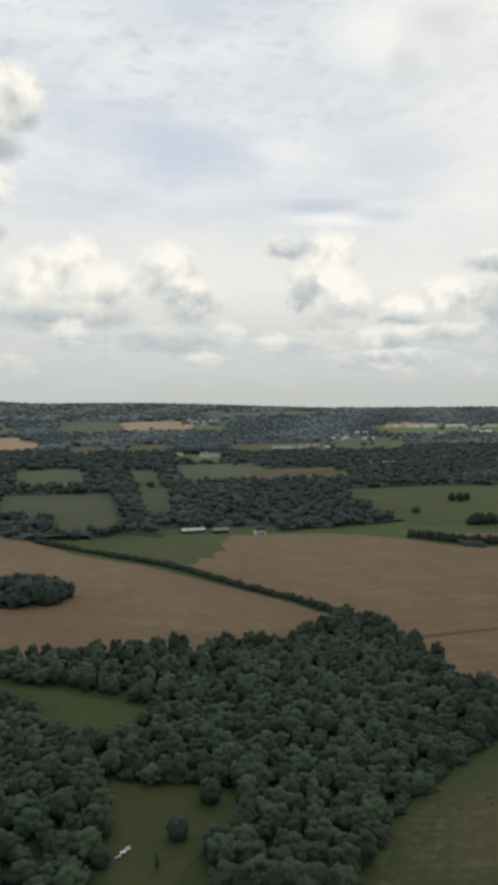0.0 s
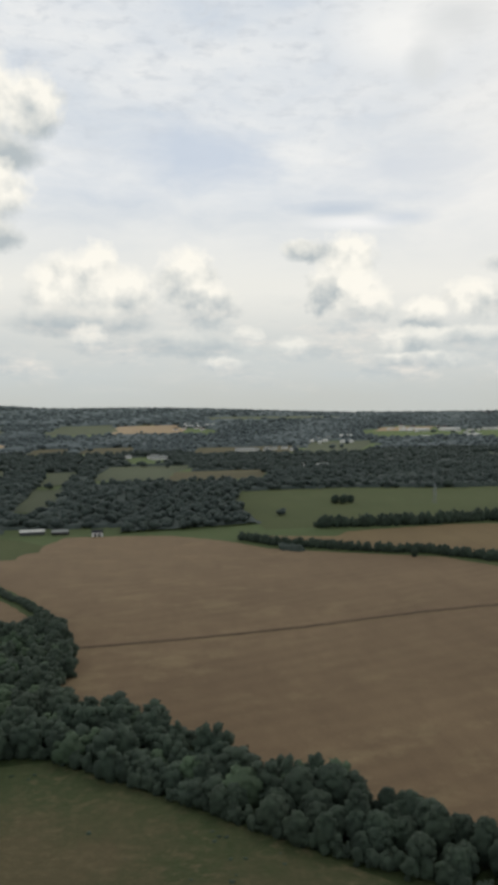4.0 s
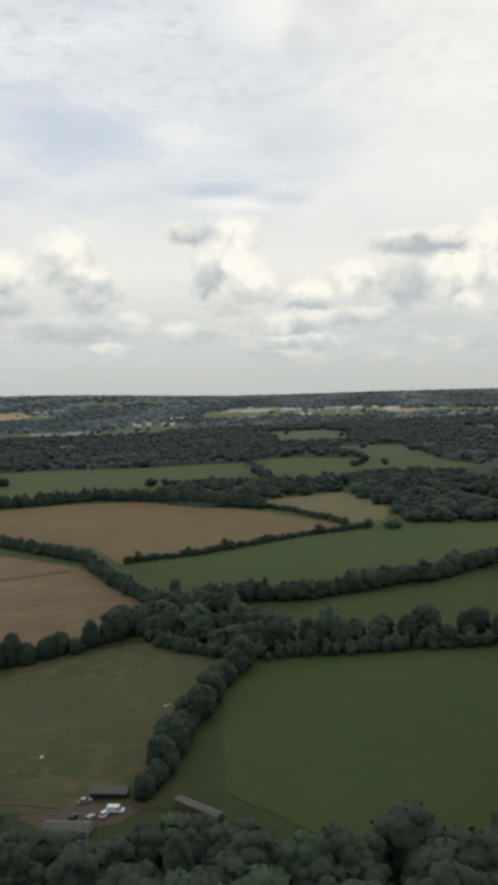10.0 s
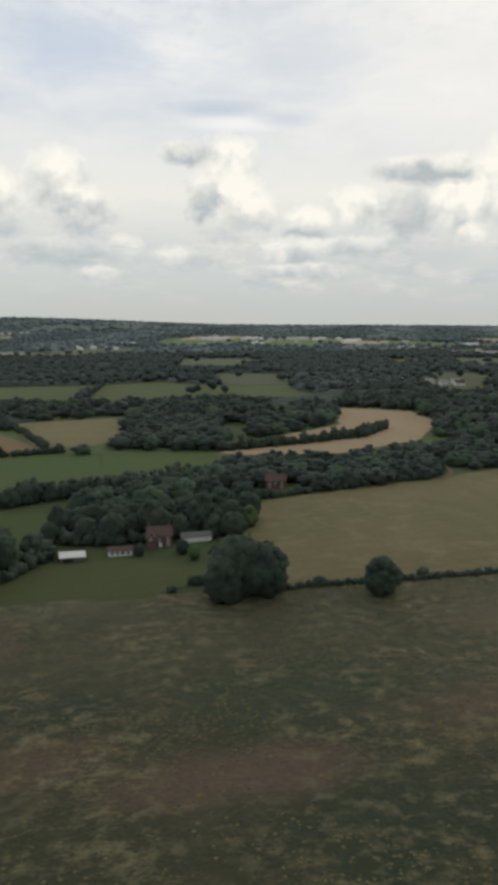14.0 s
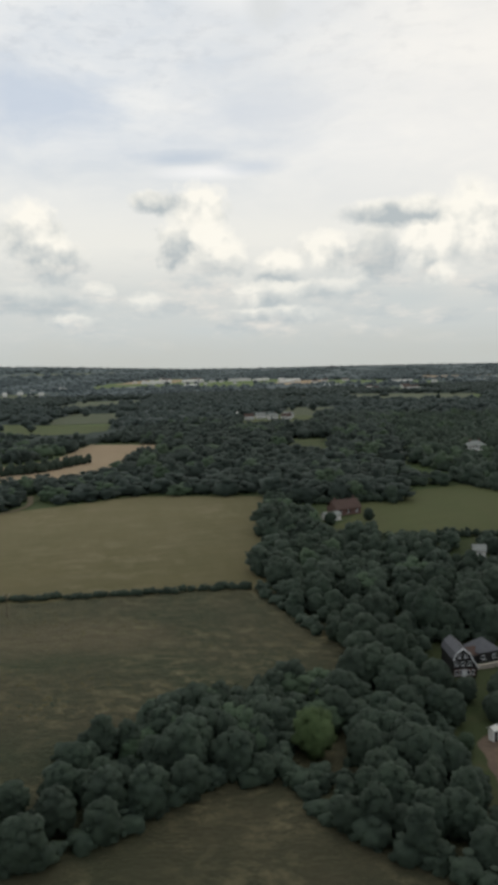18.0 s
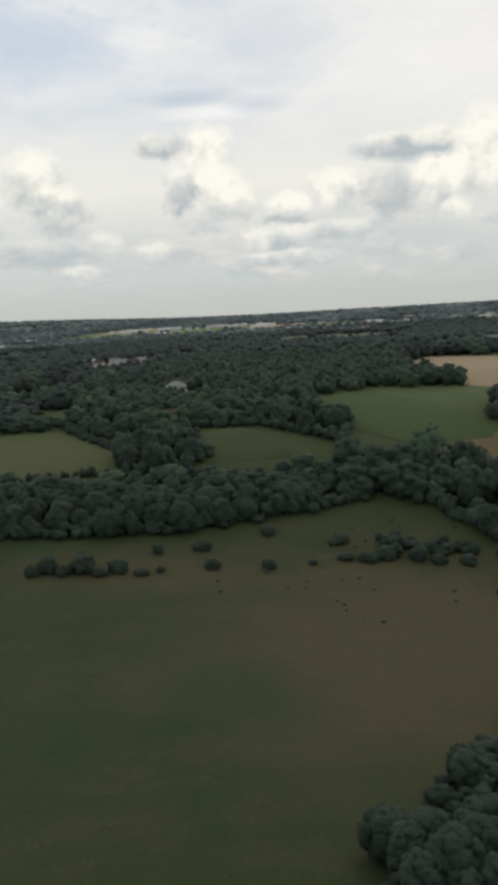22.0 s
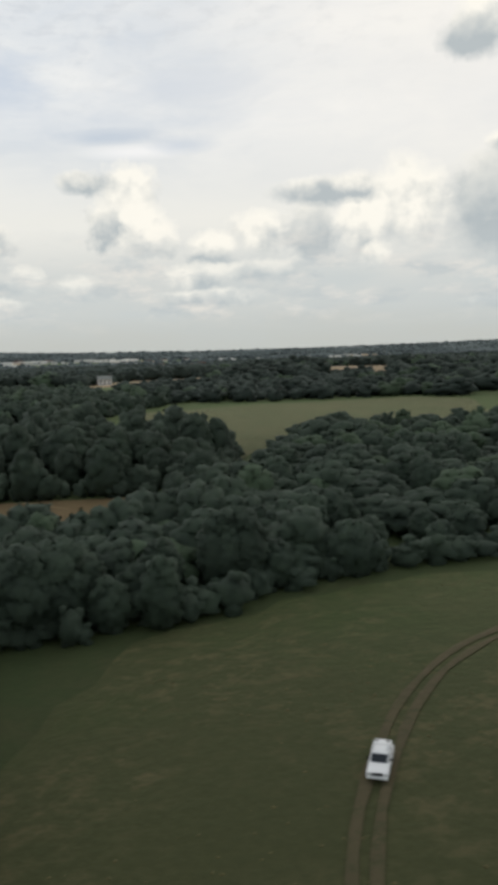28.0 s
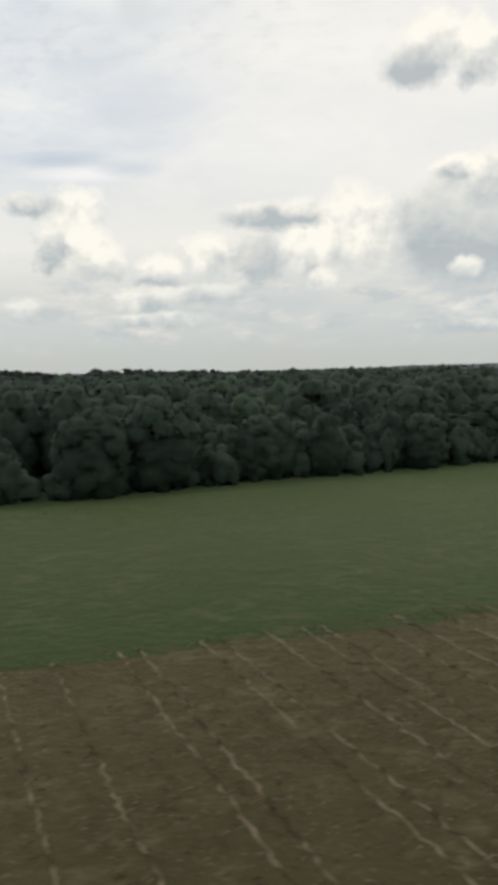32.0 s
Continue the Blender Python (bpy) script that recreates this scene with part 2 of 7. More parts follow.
MAT = {
    "pasture": field_material("pasture", (0.062, 0.098, 0.028), (0.088, 0.122, 0.036), (0.122, 0.122, 0.048), 20, 0, 2, 38, 0.05, (0.20, 0.15, 0.075), 7.0, 0.4, ((912, 112, 42, 46, (0.205, 0.150, 0.078)), (868, 150, 30, 12, (0.17, 0.14, 0.07)), (815, 98, 16, 5, (0.20, 0.145, 0.085)), (797, 76, 13, 8, (0.165, 0.128, 0.070)), (918, 128, 16, 10, (0.19, 0.15, 0.075)), (880, 100, 10, 14, (0.075, 0.112, 0.034)), (770, 73, 18, 9, (0.15, 0.118, 0.066)), (752, 88, 10, 8, (0.14, 0.115, 0.06)))),
    "stubble": field_material("stubble", (0.33, 0.222, 0.120), (0.43, 0.295, 0.16), (0.25, 0.165, 0.09), 72, 0.3, 5.0, 70, 0.07, (0.54, 0.40, 0.21), 14.0, 0.6),
    "wheat": field_material("wheat", (0.30, 0.202, 0.088), (0.385, 0.272, 0.122), (0.205, 0.139, 0.07), 80, 0.12, 2.2, 60, 0.07, (0.19, 0.12, 0.06), 2.2, 0.45, ((1017, 67.4, 4.0, 2.0, (0.40, 0.33, 0.22)), (1006, 66, 10, 5, (0.25, 0.165, 0.078)))),
    "pale_wheat": field_material("pale_wheat", (0.70, 0.50, 0.28), (0.84, 0.62, 0.37), (0.60, 0.43, 0.25), 80, 0.2, 3.0, 60),
    "ripe_olive": field_material("ripe_olive", (0.215, 0.200, 0.080), (0.285, 0.240, 0.102), (0.38, 0.31, 0.17), 78, 0.25, 2.5, 40, 0.07, (0.48, 0.40, 0.23), 6.0, 0.6),
    "grass": field_material("grass", (0.092, 0.122, 0.037), (0.130, 0.156, 0.049), (0.162, 0.158, 0.062), 75, 0.2, 3.0, 50, sheen=0.22),
    "lush_grass": field_material("lush_grass", (0.086, 0.138, 0.034), (0.122, 0.176, 0.047), (0.145, 0.165, 0.054), 75, 0.15, 4.0, 50, sheen=0.22),
    # grass of the far fields, haze painted in by paling and greying it
    "hazed_grass": field_material("hazed_grass", (0.118, 0.140, 0.074), (0.155, 0.176, 0.095), (0.18, 0.18, 0.10), 75, 0.1, 6.0, 70, sheen=0.22),
    "dry_grass": field_material("dry_grass", (0.125, 0.115, 0.050), (0.17, 0.145, 0.068), (0.21, 0.16, 0.085), 70, 0.15, 4.0, 40, sheen=0.22),
    "heath": field_material("heath", (0.054, 0.078, 0.033), (0.122, 0.108, 0.055), (0.150, 0.125, 0.066), 30, 0, 2, 24, 0.4, (0.42, 0.36, 0.19), 2.4, 0.75, ((588, 118, 30, 9, (0.055, 0.085, 0.040)), (610, 82, 46, 12, (0.060, 0.080, 0.040)), (572, 96, 18, 7, (0.24, 0.155, 0.105)), (700, 140, 24, 10, (0.075, 0.098, 0.042)), (668, 108, 13, 22, (0.200, 0.130, 0.070)), (686, 100, 8, 9, (0.045, 0.066, 0.032)), (706, 150, 20, 10, (0.21, 0.17, 0.095)), (544, 104, 14, 6, (0.21, 0.135, 0.085)), (533, 150, 9, 14, (0.17, 0.105, 0.07)), (548, 119, 13, 6, (0.045, 0.066, 0.032)), (640, 140, 20, 10, (0.20, 0.165, 0.09)), (620, 105, 20, 10, (0.20, 0.135, 0.08)))),
    "meadow": field_material("meadow", (0.074, 0.120, 0.029), (0.104, 0.145, 0.038), (0.130, 0.142, 0.048), 8, 0, 2, 30, 0.15, (0.30, 0.245, 0.12), 1.5, 0.6, ((1120, 36, 55, 40, (0.130, 0.128, 0.052)), (1190, 12, 36, 12, (0.130, 0.132, 0.052)), (1246, 16, 22, 11, (0.142, 0.132, 0.056)), (1180, 66, 60, 7, (0.14, 0.145, 0.055)), (1295, 66, 60, 26, (0.128, 0.134, 0.048)), (1236, 26, 11, 7, (0.150, 0.115, 0.052)), (1228, 38, 8, 3, (0.060, 0.105, 0.026)), (1240, 41, 12, 2.4, (0.062, 0.108, 0.027)), (1214, 48, 9, 5, (0.135, 0.138, 0.06)))),
    "rough": field_material("rough", (0.110, 0.142, 0.050), (0.160, 0.165, 0.070), (0.24, 0.185, 0.092), 20, 0, 2, 26, 0.3, (0.36, 0.27, 0.14), 4.0, 0.6),
    "rough_meadow": field_material("rough_meadow", (0.070, 0.110, 0.034), (0.112, 0.132, 0.046), (0.15, 0.135, 0.06), 20, 0, 2, 20, 0.3, (0.34, 0.26, 0.14), 2.4, 0.6, ((125, 168, 44, 22, (0.235, 0.170, 0.088)), (175, 140, 30, 18, (0.20, 0.155, 0.08)))),
    "hay_meadow": field_material("hay_meadow", (0.150, 0.176, 0.058), (0.190, 0.210, 0.072), (0.20, 0.19, 0.08), 75, 0.15, 4.0, 30, sheen=0.22),
    "soil": field_material("soil", (0.20, 0.150, 0.108), (0.26, 0.195, 0.138), (0.28, 0.215, 0.15), 30, 0, 2, 12, 0.07, (0.13, 0.10, 0.075), 2.5, 0.5, ((769, 99, 4.5, 8, (0.36, 0.255, 0.170)), (777, 82.5, 10, 2.2, (0.33, 0.25, 0.18)), (786, 88.6, 6, 2.6, (0.33, 0.25, 0.18)), (786, 102, 5, 7, (0.16, 0.105, 0.082)), (800, 93, 8, 2, (0.24, 0.185, 0.13)))),
    "track": field_material("track", (0.27, 0.215, 0.125), (0.35, 0.28, 0.165), (0.17, 0.145, 0.07), 30, 0, 2, 8),
    "leaf": leaf_material("leaf", (0.031, 0.044, 0.034), (0.051, 0.074, 0.046), (0.055, 0.067, 0.042)),
    "leaf_mid": leaf_material("leaf_mid", (0.028, 0.039, 0.032), (0.044, 0.060, 0.045), (0.048, 0.060, 0.042), 0.05, 0.3, 0.3),
    "leaf_light": leaf_material("leaf_light", (0.042, 0.065, 0.040), (0.074, 0.112, 0.060), (0.078, 0.098, 0.054)),
    "leaf_bright": leaf_material("leaf_bright", (0.050, 0.082, 0.028), (0.112, 0.158, 0.062), (0.10, 0.13, 0.052), 0.05, 1.6, 0.8),
    # leaf tone for y over 600, a light haze mixed into the colour
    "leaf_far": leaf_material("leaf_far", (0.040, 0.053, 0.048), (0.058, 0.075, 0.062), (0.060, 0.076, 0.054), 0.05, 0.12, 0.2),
    # the same leaves past y 1400: blue haze painted into colour and sheen
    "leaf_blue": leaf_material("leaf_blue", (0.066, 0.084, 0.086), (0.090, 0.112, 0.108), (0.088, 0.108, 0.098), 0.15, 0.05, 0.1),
    "tussock": leaf_material("tussock", (0.088, 0.084, 0.036), (0.165, 0.145, 0.060), (0.17, 0.135, 0.066)),
    "straw": field_material("straw", (0.60, 0.48, 0.30), (0.76, 0.61, 0.39), (0.30, 0.23, 0.13), 0, 0, 2, 3, 0.08),
    "cut_ground": field_material("cut_ground", (0.165, 0.130, 0.050), (0.215, 0.165, 0.066), (0.095, 0.110, 0.036), 80, 0, 2, 5, 0.2, (0.42, 0.33, 0.17), 0.8, 0.7),
    "rut": field_material("rut", (0.19, 0.155, 0.085), (0.25, 0.195, 0.105), (0.11, 0.125, 0.045), 0, 0, 2, 5, 0.1, (0.092, 0.115, 0.038), 0.9, 0.85),
    "tramline": field_material("tramline", (0.13, 0.088, 0.05), (0.17, 0.115, 0.066), (0.20, 0.14, 0.08), 0, 0, 2, 5),
    "tarmac": plain_material("tarmac", (0.13, 0.115, 0.105), 0.9, 0, 0.5, 0.3),
    "pale_roof": plain_material("pale_roof", (0.50, 0.49, 0.41), 0.7, 0, 0.35, 0.6),
    "white_roof": plain_material("white_roof", (0.62, 0.61, 0.54), 0.6, 0, 0.25, 0.6),
    "grey_roof": plain_material("grey_roof", (0.27, 0.28, 0.25), 0.8, 0, 0.45, 0.5),
    "barn_roof": plain_material("barn_roof", (0.135, 0.126, 0.112), 0.85, 0, 0.55, 0.4),
    "pane_grey": plain_material("pane_grey", (0.24, 0.24, 0.215), 0.5, 0, 0.3, 1.0),
    "dark_olive": plain_material("dark_olive", (0.055, 0.055, 0.035), 0.7),
    "barn_grey": plain_material("barn_grey", (0.12, 0.12, 0.125), 0.8, 0, 0.4, 0.8),
    "moss_roof": plain_material("moss_roof", (0.13, 0.13, 0.11), 0.85, 0, 0.5, 0.5),
    "dark_roof": plain_material("dark_roof", (0.028, 0.028, 0.034), 0.85, 0, 0.4, 0.8),
    "tile_roof": plain_material("tile_roof", (0.105, 0.068, 0.054), 0.85, 0, 0.5, 1.2),
    "brick": plain_material("brick", (0.15, 0.092, 0.074), 0.9, 0, 0.45, 1.6),
    "pale_stone": plain_material("pale_stone", (0.42, 0.37, 0.30), 0.9, 0, 0.45, 0.9),
    "white_wall": plain_material("white_wall", (0.74, 0.72, 0.66), 0.8, 0, 0.25, 0.8),
    "black_board": plain_material("black_board", (0.03, 0.028, 0.027), 0.75, 0, 0.4, 1.5),
    "shed_wall": plain_material("shed_wall", (0.075, 0.078, 0.08), 0.7, 0, 0.4, 0.7),
    "grey_wall": plain_material("grey_wall", (0.30, 0.31, 0.31), 0.85, 0, 0.35, 0.8),
    "white_paint": plain_material("white_paint", (0.80, 0.80, 0.78), 0.5, 0, 0.1, 1.0),
    # near-black panels; open bays and holes get their inner shade as this colour
    "dark_gap": plain_material("dark_gap", (0.03, 0.03, 0.03), 0.9, 0, 0.3),
    "timber": plain_material("timber", (0.14, 0.11, 0.075), 0.9, 0, 0.4),
    "steel": plain_material("steel", (0.32, 0.34, 0.35), 0.5, 0.6, 0.3),
    "rubber": plain_material("rubber", (0.02, 0.02, 0.02), 0.85, 0, 0.2),
    "lamp_lens": plain_material("lamp_lens", (0.7, 0.7, 0.68), 0.15, 0, 0.0),
    "red_lens": plain_material("red_lens", (0.45, 0.02, 0.02), 0.2, 0, 0.0),
    "glass": plain_material("glass", (0.025, 0.03, 0.035), 0.08, 0, 0.1),
    "car_white": plain_material("car_white", (0.78, 0.78, 0.76), 0.3, 0, 0.08),
    "car_silver": plain_material("car_silver", (0.42, 0.43, 0.44), 0.3, 0.5, 0.08),
    "car_dark": plain_material("car_dark", (0.035, 0.036, 0.04), 0.3, 0, 0.1),
    "car_red": plain_material("car_red", (0.28, 0.03, 0.035), 0.3, 0, 0.08),
    "bark": plain_material("bark", (0.07, 0.052, 0.036), 0.9),
}

# ---- the lie of the land ----
# hills and hollows fitted to points the camera sees: centre x, y, reach, height
HILLS = [
    (60, 600, 160, -10.5), (140, 350, 130, -3.2), (325, 140, 70, -3.6), (230, 200, 160, -6.0), (420, 400, 170, -1.2),
    (600, 160, 130, 1.8), (560, 650, 170, -2.2), (775, 100, 60, -6.6), (860, 120, 80, -4.9), (945, 130, 60, -10.4),
    (980, 60, 90, -5.7), (960, 330, 150, 4.7), (720, 380, 150, 1.6), (1130, 40, 70, 0.6), (1280, 60, 110, -1.9),
    # the last one tilts a pale field up into the camera's sight
    (1180, 300, 140, -1.1), (300, 900, 250, -1.0), (900, 850, 350, 4.3), (30, 150, 140, -4.4), (1380, 500, 200, 6.0), (1258, 475, 50, 5.0),
]


def smooth(x):
    x = np.clip(x, 0, 1)
    return x * x * (3 - 2 * x)


def land(x, y):
    x, y = np.asarray(x, float), np.asarray(y, float)
    z = sum(h * np.exp(-((x - a) ** 2 + (y - b) ** 2) / (2 * r * r)) for a, b, r, h in HILLS)
    # the far terms lift and lower the skyline to fit the camera's view
    return z + 44 * smooth((y - 1300) / 2500) + 13 * smooth((y - 3100) / 700) * smooth((1500 - x) / 1500) + 26 * smooth((y - 3000) / 800) * smooth((-150 - x) / 450) - 24 * smooth((y - 2500) / 1000) * smooth((x - 300) / 1700) + 4 * np.sin(x / 310 + y / 520) * smooth((y - 900) / 800)


def height(x, y):
    return float(land(x, y))


# ---- mesh helpers ----
def mesh_of(name, verts, faces, material, smooth_shade=False, normals=None):
    """A mesh from arrays of corners and of triangles or quads; normals: one for each corner, for the soft round of a leafy crown."""
    verts, faces = np.asarray(verts, np.float32), np.asarray(faces, np.int32)
    me = bpy.data.meshes.new(name)
    n = faces.shape[1]
    me.vertices.add(len(verts))
    me.vertices.foreach_set("co", verts.ravel())
    me.loops.add(faces.size)
    me.loops.foreach_set("vertex_index", faces.ravel())
    me.polygons.add(len(faces))
    me.polygons.foreach_set("loop_start", np.arange(0, faces.size, n, dtype=np.int32))
    if smooth_shade:
        me.polygons.foreach_set("use_smooth", np.ones(len(faces), bool))
    me.update(calc_edges=True)
    if normals is not None:
        me.attributes.new("custom_normal", "FLOAT_VECTOR", "POINT").data.foreach_set("vector", np.asarray(normals, np.float32).ravel())
    for m in (material if isinstance(material, list) else [material]):
        me.materials.append(MAT[m] if isinstance(m, str) else m)
    return me


def part(name, bm, material, parent, label=""):
    """Links a bmesh as one mesh object under a thing or a part."""
    me = bpy.data.meshes.new(name)
    bm.to_mesh(me)
    bm.free()
    me.materials.append(MAT[material] if isinstance(material, str) else material)
    return child(name, me, parent, label)


def child(name, me, parent, label=""):
    ob = new(name, me)
    ob.parent = parent
    return tagged(ob, label)


def thing(name, x, y, turn=0.0, z=None, label="", category="", group="", kind="", sink=0.0):
    ob = new(name)
    ob.empty_display_size = 0.3
    ob.matrix_world = pose(x, y, (height(x, y) if z is None else z) - sink, 0, 0, turn)
    return tagged(ob, label, category, group, kind)


def inside(px, py, ring):
    """Which of the points lie in the ring."""
    px, py = np.asarray(px, float), np.asarray(py, float)
    hit = np.zeros(px.shape, bool)
    for (ax, ay), (bx, by) in zip(ring, ring[1:] + ring[:1]):
        if ay == by:
            continue
        cross = (ay > py) != (by > py)
        hit ^= cross & (px < (bx - ax) * (py - ay) / (by - ay) + ax)
    return hit


def ground_sheet():
    xs = np.concatenate([np.arange(-3500, -300, 100), np.arange(-300, 1700, 12), np.arange(1700, 5001, 100)])
    ys = np.concatenate([np.arange(-3004, -204, 100), np.arange(-204, 900, 12), np.arange(900, 4400, 50)])
    gx, gy = np.meshgrid(xs, ys)
    v = np.stack([gx.ravel(), gy.ravel(), land(gx, gy).ravel()], -1)
    i = np.arange(len(ys) - 1)[:, None] * len(xs) + np.arange(len(xs) - 1)[None]
    f = np.stack([i, i + 1, i + 1 + len(xs), i + len(xs)], -1).reshape(-1, 4)
    ob = new("ground", mesh_of("ground", v, f, "pasture", True))
    tagged(ob, "rolling pasture land with worn dry patches", "ground", kind="structure")


ground_sheet()
FIELDS = []


def widened(ring, by):
    """The ring with every side moved outwards."""
    area = sum(ax * by_ - bx * ay for (ax, ay), (bx, by_) in zip(ring, ring[1:] + ring[:1]))
    side = 1 if area > 0 else -1
    out = []
    for (px, py), (x, y), (qx, qy) in zip(ring[-1:] + ring[:-1], ring, ring[1:] + ring[:1]):
        a, b = Vector((y - py, px - x)).normalized(), Vector((qy - y, x - qx)).normalized()
        n = a + b
        n = n.normalized() if n.length > 0.2 else a
        n = n * (by * side / max(0.6, n.dot(a)))
        out.append((x + n.x, y + n.y))
    return out


def field(name, ring, material, label, lift=0.12, step=12.0, keep=True, category="field", ragged=0.45, grow=None):
    """A field that lies on the land: its ring, widened to run under the hedges round it, is cut along a grid and draped."""
    shown = ring
    if grow is None:
        grow = 3.0 if category == "field" and step < 20 else 0.0
        lift += 0.002 * len(FIELDS) if grow else 0.0
    if grow:
        ring = widened(ring, grow)
    rng = np.random.default_rng(int(abs(ring[0][0]) * 7 + abs(ring[1][1])))
    edge = []
    for (ax, ay), (bx, by) in zip(ring, ring[1:] + ring[:1]):
        reach = math.hypot(bx - ax, by - ay)
        n = max(1, round(reach / max(2.5, step / 3)))
        sway = rng.normal(0, ragged, n)
        sway[0] *= 0.3
        for i in range(n):
            edge.append((ax + (bx - ax) * i / n - (by - ay) / reach * sway[i], ay + (by - ay) * i / n + (bx - ax) / reach * sway[i]))
    bm = bmesh.new()
    bm.faces.new([bm.verts.new((x, y, 0)) for x, y in edge])
    for axis in (0, 1):
        lo, hi = min(p[axis] for p in ring), max(p[axis] for p in ring)
        for k in range(math.ceil(lo / step), math.floor(hi / step) + 1):
            no = (1, 0, 0) if axis == 0 else (0, 1, 0)
            co = (k * step, 0, 0) if axis == 0 else (0, k * step, 0)
            bmesh.ops.bisect_plane(bm, geom=bm.verts[:] + bm.edges[:] + bm.faces[:], plane_co=co, plane_no=no)
    for v in bm.verts:
        v.co.z = height(v.co.x, v.co.y) + (lift * 0.6 if v.is_boundary else lift)
    bmesh.ops.recalc_face_normals(bm, faces=bm.faces[:])
    if bm.faces and sum(f.normal.z for f in bm.faces) < 0:
        bmesh.ops.reverse_faces(bm, faces=bm.faces[:])
    for f in bm.faces:
        f.smooth = True
    me = bpy.data.meshes.new(name)
    bm.to_mesh(me)
    bm.free()
    me.materials.append(MAT[material])
    if keep:
        FIELDS.append(shown)
    return tagged(new(name, me), label, category, kind="structure")

# ---- fields ----
field("stubble_field", [(-160, 600), (-80, 633), (-36, 590), (-8, 539), (34, 495), (63, 448), (87, 409), (111, 364), (99, 322), (57, 318), (0, 312), (-120, 320)],
      "stubble", "tan harvested stubble field beside a hedged lane")
field("stubble_field", [(98, 560), (111, 592), (152, 585), (184, 573), (219, 537), (242, 500), (284, 470), (333, 440), (362, 391), (397, 350), (411, 300), (424, 264),
      (406, 241), (375, 234), (353, 219), (327, 194), (310, 183), (294, 180), (278, 169), (262, 143), (245, 140), (213, 185), (185, 212), (163, 236), (142, 254), (134, 278), (130, 325), (124, 359), (113, 400), (90, 440), (65, 497)],
      "stubble", "large rolling tan stubble field with faint wheel tracks")
field("stubble_field", [(234, 554), (296, 524), (309, 540), (388, 544), (443, 532), (500, 460), (534, 378), (508, 370), (456, 353), (420, 350), (411, 391), (364, 440), (333, 470), (284, 495), (245, 525)],
      "wheat", "tan harvested field between dark hedges")
field("grass_field", [(-12, 583), (26, 625), (74, 590), (94, 564), (92, 521), (63, 499), (22, 530)], "grass", "green pasture at the head of the lane")
field("grass_field", [(253, 728), (266, 798), (373, 792), (476, 762), (567, 754), (548, 595), (469, 608), (389, 586), (341, 561), (257, 576), (251, 660)], "grass", "wide green pasture with a clump of trees")
field("grass_field", [(572, 752), (621, 780), (681, 713), (731, 668), (735, 585), (697, 565), (652, 590), (586, 588), (553, 592)], "grass", "green pasture beyond a hedged lane")
field("olive_field", [(514, 493), (574, 497), (578, 434), (557, 391), (533, 393)], "ripe_olive", "olive coloured rough grass field")
field("grass_field", [(426, 328), (455, 336), (528, 362), (599, 360), (607, 340), (603, 298), (595, 283), (569, 285), (549, 276), (501, 266), (477, 262), (456, 272)], "lush_grass", "bright green meadow between hedges")
field("grass_field", [(459, 238), (489, 248), (521, 252), (554, 246), (540, 206), (517, 198), (484, 208), (455, 222)], "lush_grass", "narrow green meadow between tree rows")
field("grass_field", [(444, 208), (509, 184), (500, 154), (492, 126), (486, 108), (460, 108), (443, 112), (425, 142), (434, 191)], "lush_grass", "square green meadow ringed by trees")
field("olive_field", [(310, 182), (330, 199), (347, 218), (371, 230), (392, 233), (426, 232), (439, 212), (428, 192), (416, 172), (410, 154), (402, 147), (387, 152), (366, 156), (333, 160)], "rough", "brown and olive grazed field")
field("olive_field", [(262, 140), (280, 162), (300, 178), (318, 165), (335, 152), (322, 140), (315, 120), (250, 118)], "rough", "rough dull green paddock beside sheds")
field("stubble_field", [(616, 347), (652, 385), (696, 420), (715, 500), (752, 473), (745, 415), (708, 355), (663, 332), (640, 330)], "pale_wheat", "pale harvested field with a hedge through it")
field("ripe_field", [(591, 209), (594, 234), (614, 246), (672, 262), (727, 282), (767, 268), (760, 227), (753, 193), (747, 177), (713, 174), (650, 166), (594, 165)], "ripe_olive", "olive gold ripening crop field")
field("heath", [(498, 80), (490, 130), (510, 165), (523, 174), (555, 164), (594, 163), (650, 163), (713, 171), (747, 174), (761, 154), (762, 132), (758, 100), (750, 40), (660, 38), (560, 40)],
      "heath", "brown tussocky rough grazing with pale worn patches")
field("grass_field", [(530, 188), (548, 195), (567, 190), (580, 178), (565, 168), (530, 170)], "grass", "small garden paddock by a brick house")
field("grass_field", [(776, 213), (791, 228), (800, 246), (822, 260), (844, 266), (863, 228), (864, 214), (823, 209)], "hay_meadow", "bright green paddock on a slope")
field("grass_field", [(887, 250), (910, 247), (922, 220), (888, 218)], "grass", "small green paddock among trees")
field("grass_field", [(832, 327), (849, 315), (850, 283), (831, 290)], "lush_grass", "small bright paddock among trees")
field("grass_field", [(934, 292), (960, 296), (974, 248), (981, 221), (955, 212), (940, 240)], "lush_grass", "bright green paddock beside brown ground")
field("stubble_field", [(951, 212), (982, 219), (1012, 216), (1011, 204), (989, 206), (971, 190), (960, 180)], "wheat", "strip of brown stubble beside a paddock")
field("stubble_field", [(1010, 411), (1051, 470), (1092, 420), (1064, 352), (1022, 280), (1004, 298)], "pale_wheat", "pale gold stubble field among woods")
field("stubble_field", [(1234, 424), (1258, 406), (1292, 485), (1262, 548)], "pale_wheat", "small pale gold field behind a wood")
field("stubble_field", [(1125, 530), (1193, 503), (1157, 426), (1101, 446)], "pale_wheat", "pale gold field beside far houses")
field("wheat_field", [(965, 138), (969, 152), (988, 157), (1017, 154), (1047, 145), (1083, 131), (1118, 123), (1114, 108), (1080, 100), (1034, 108), (990, 114)], "wheat", "strip of ripe wheat between woods")
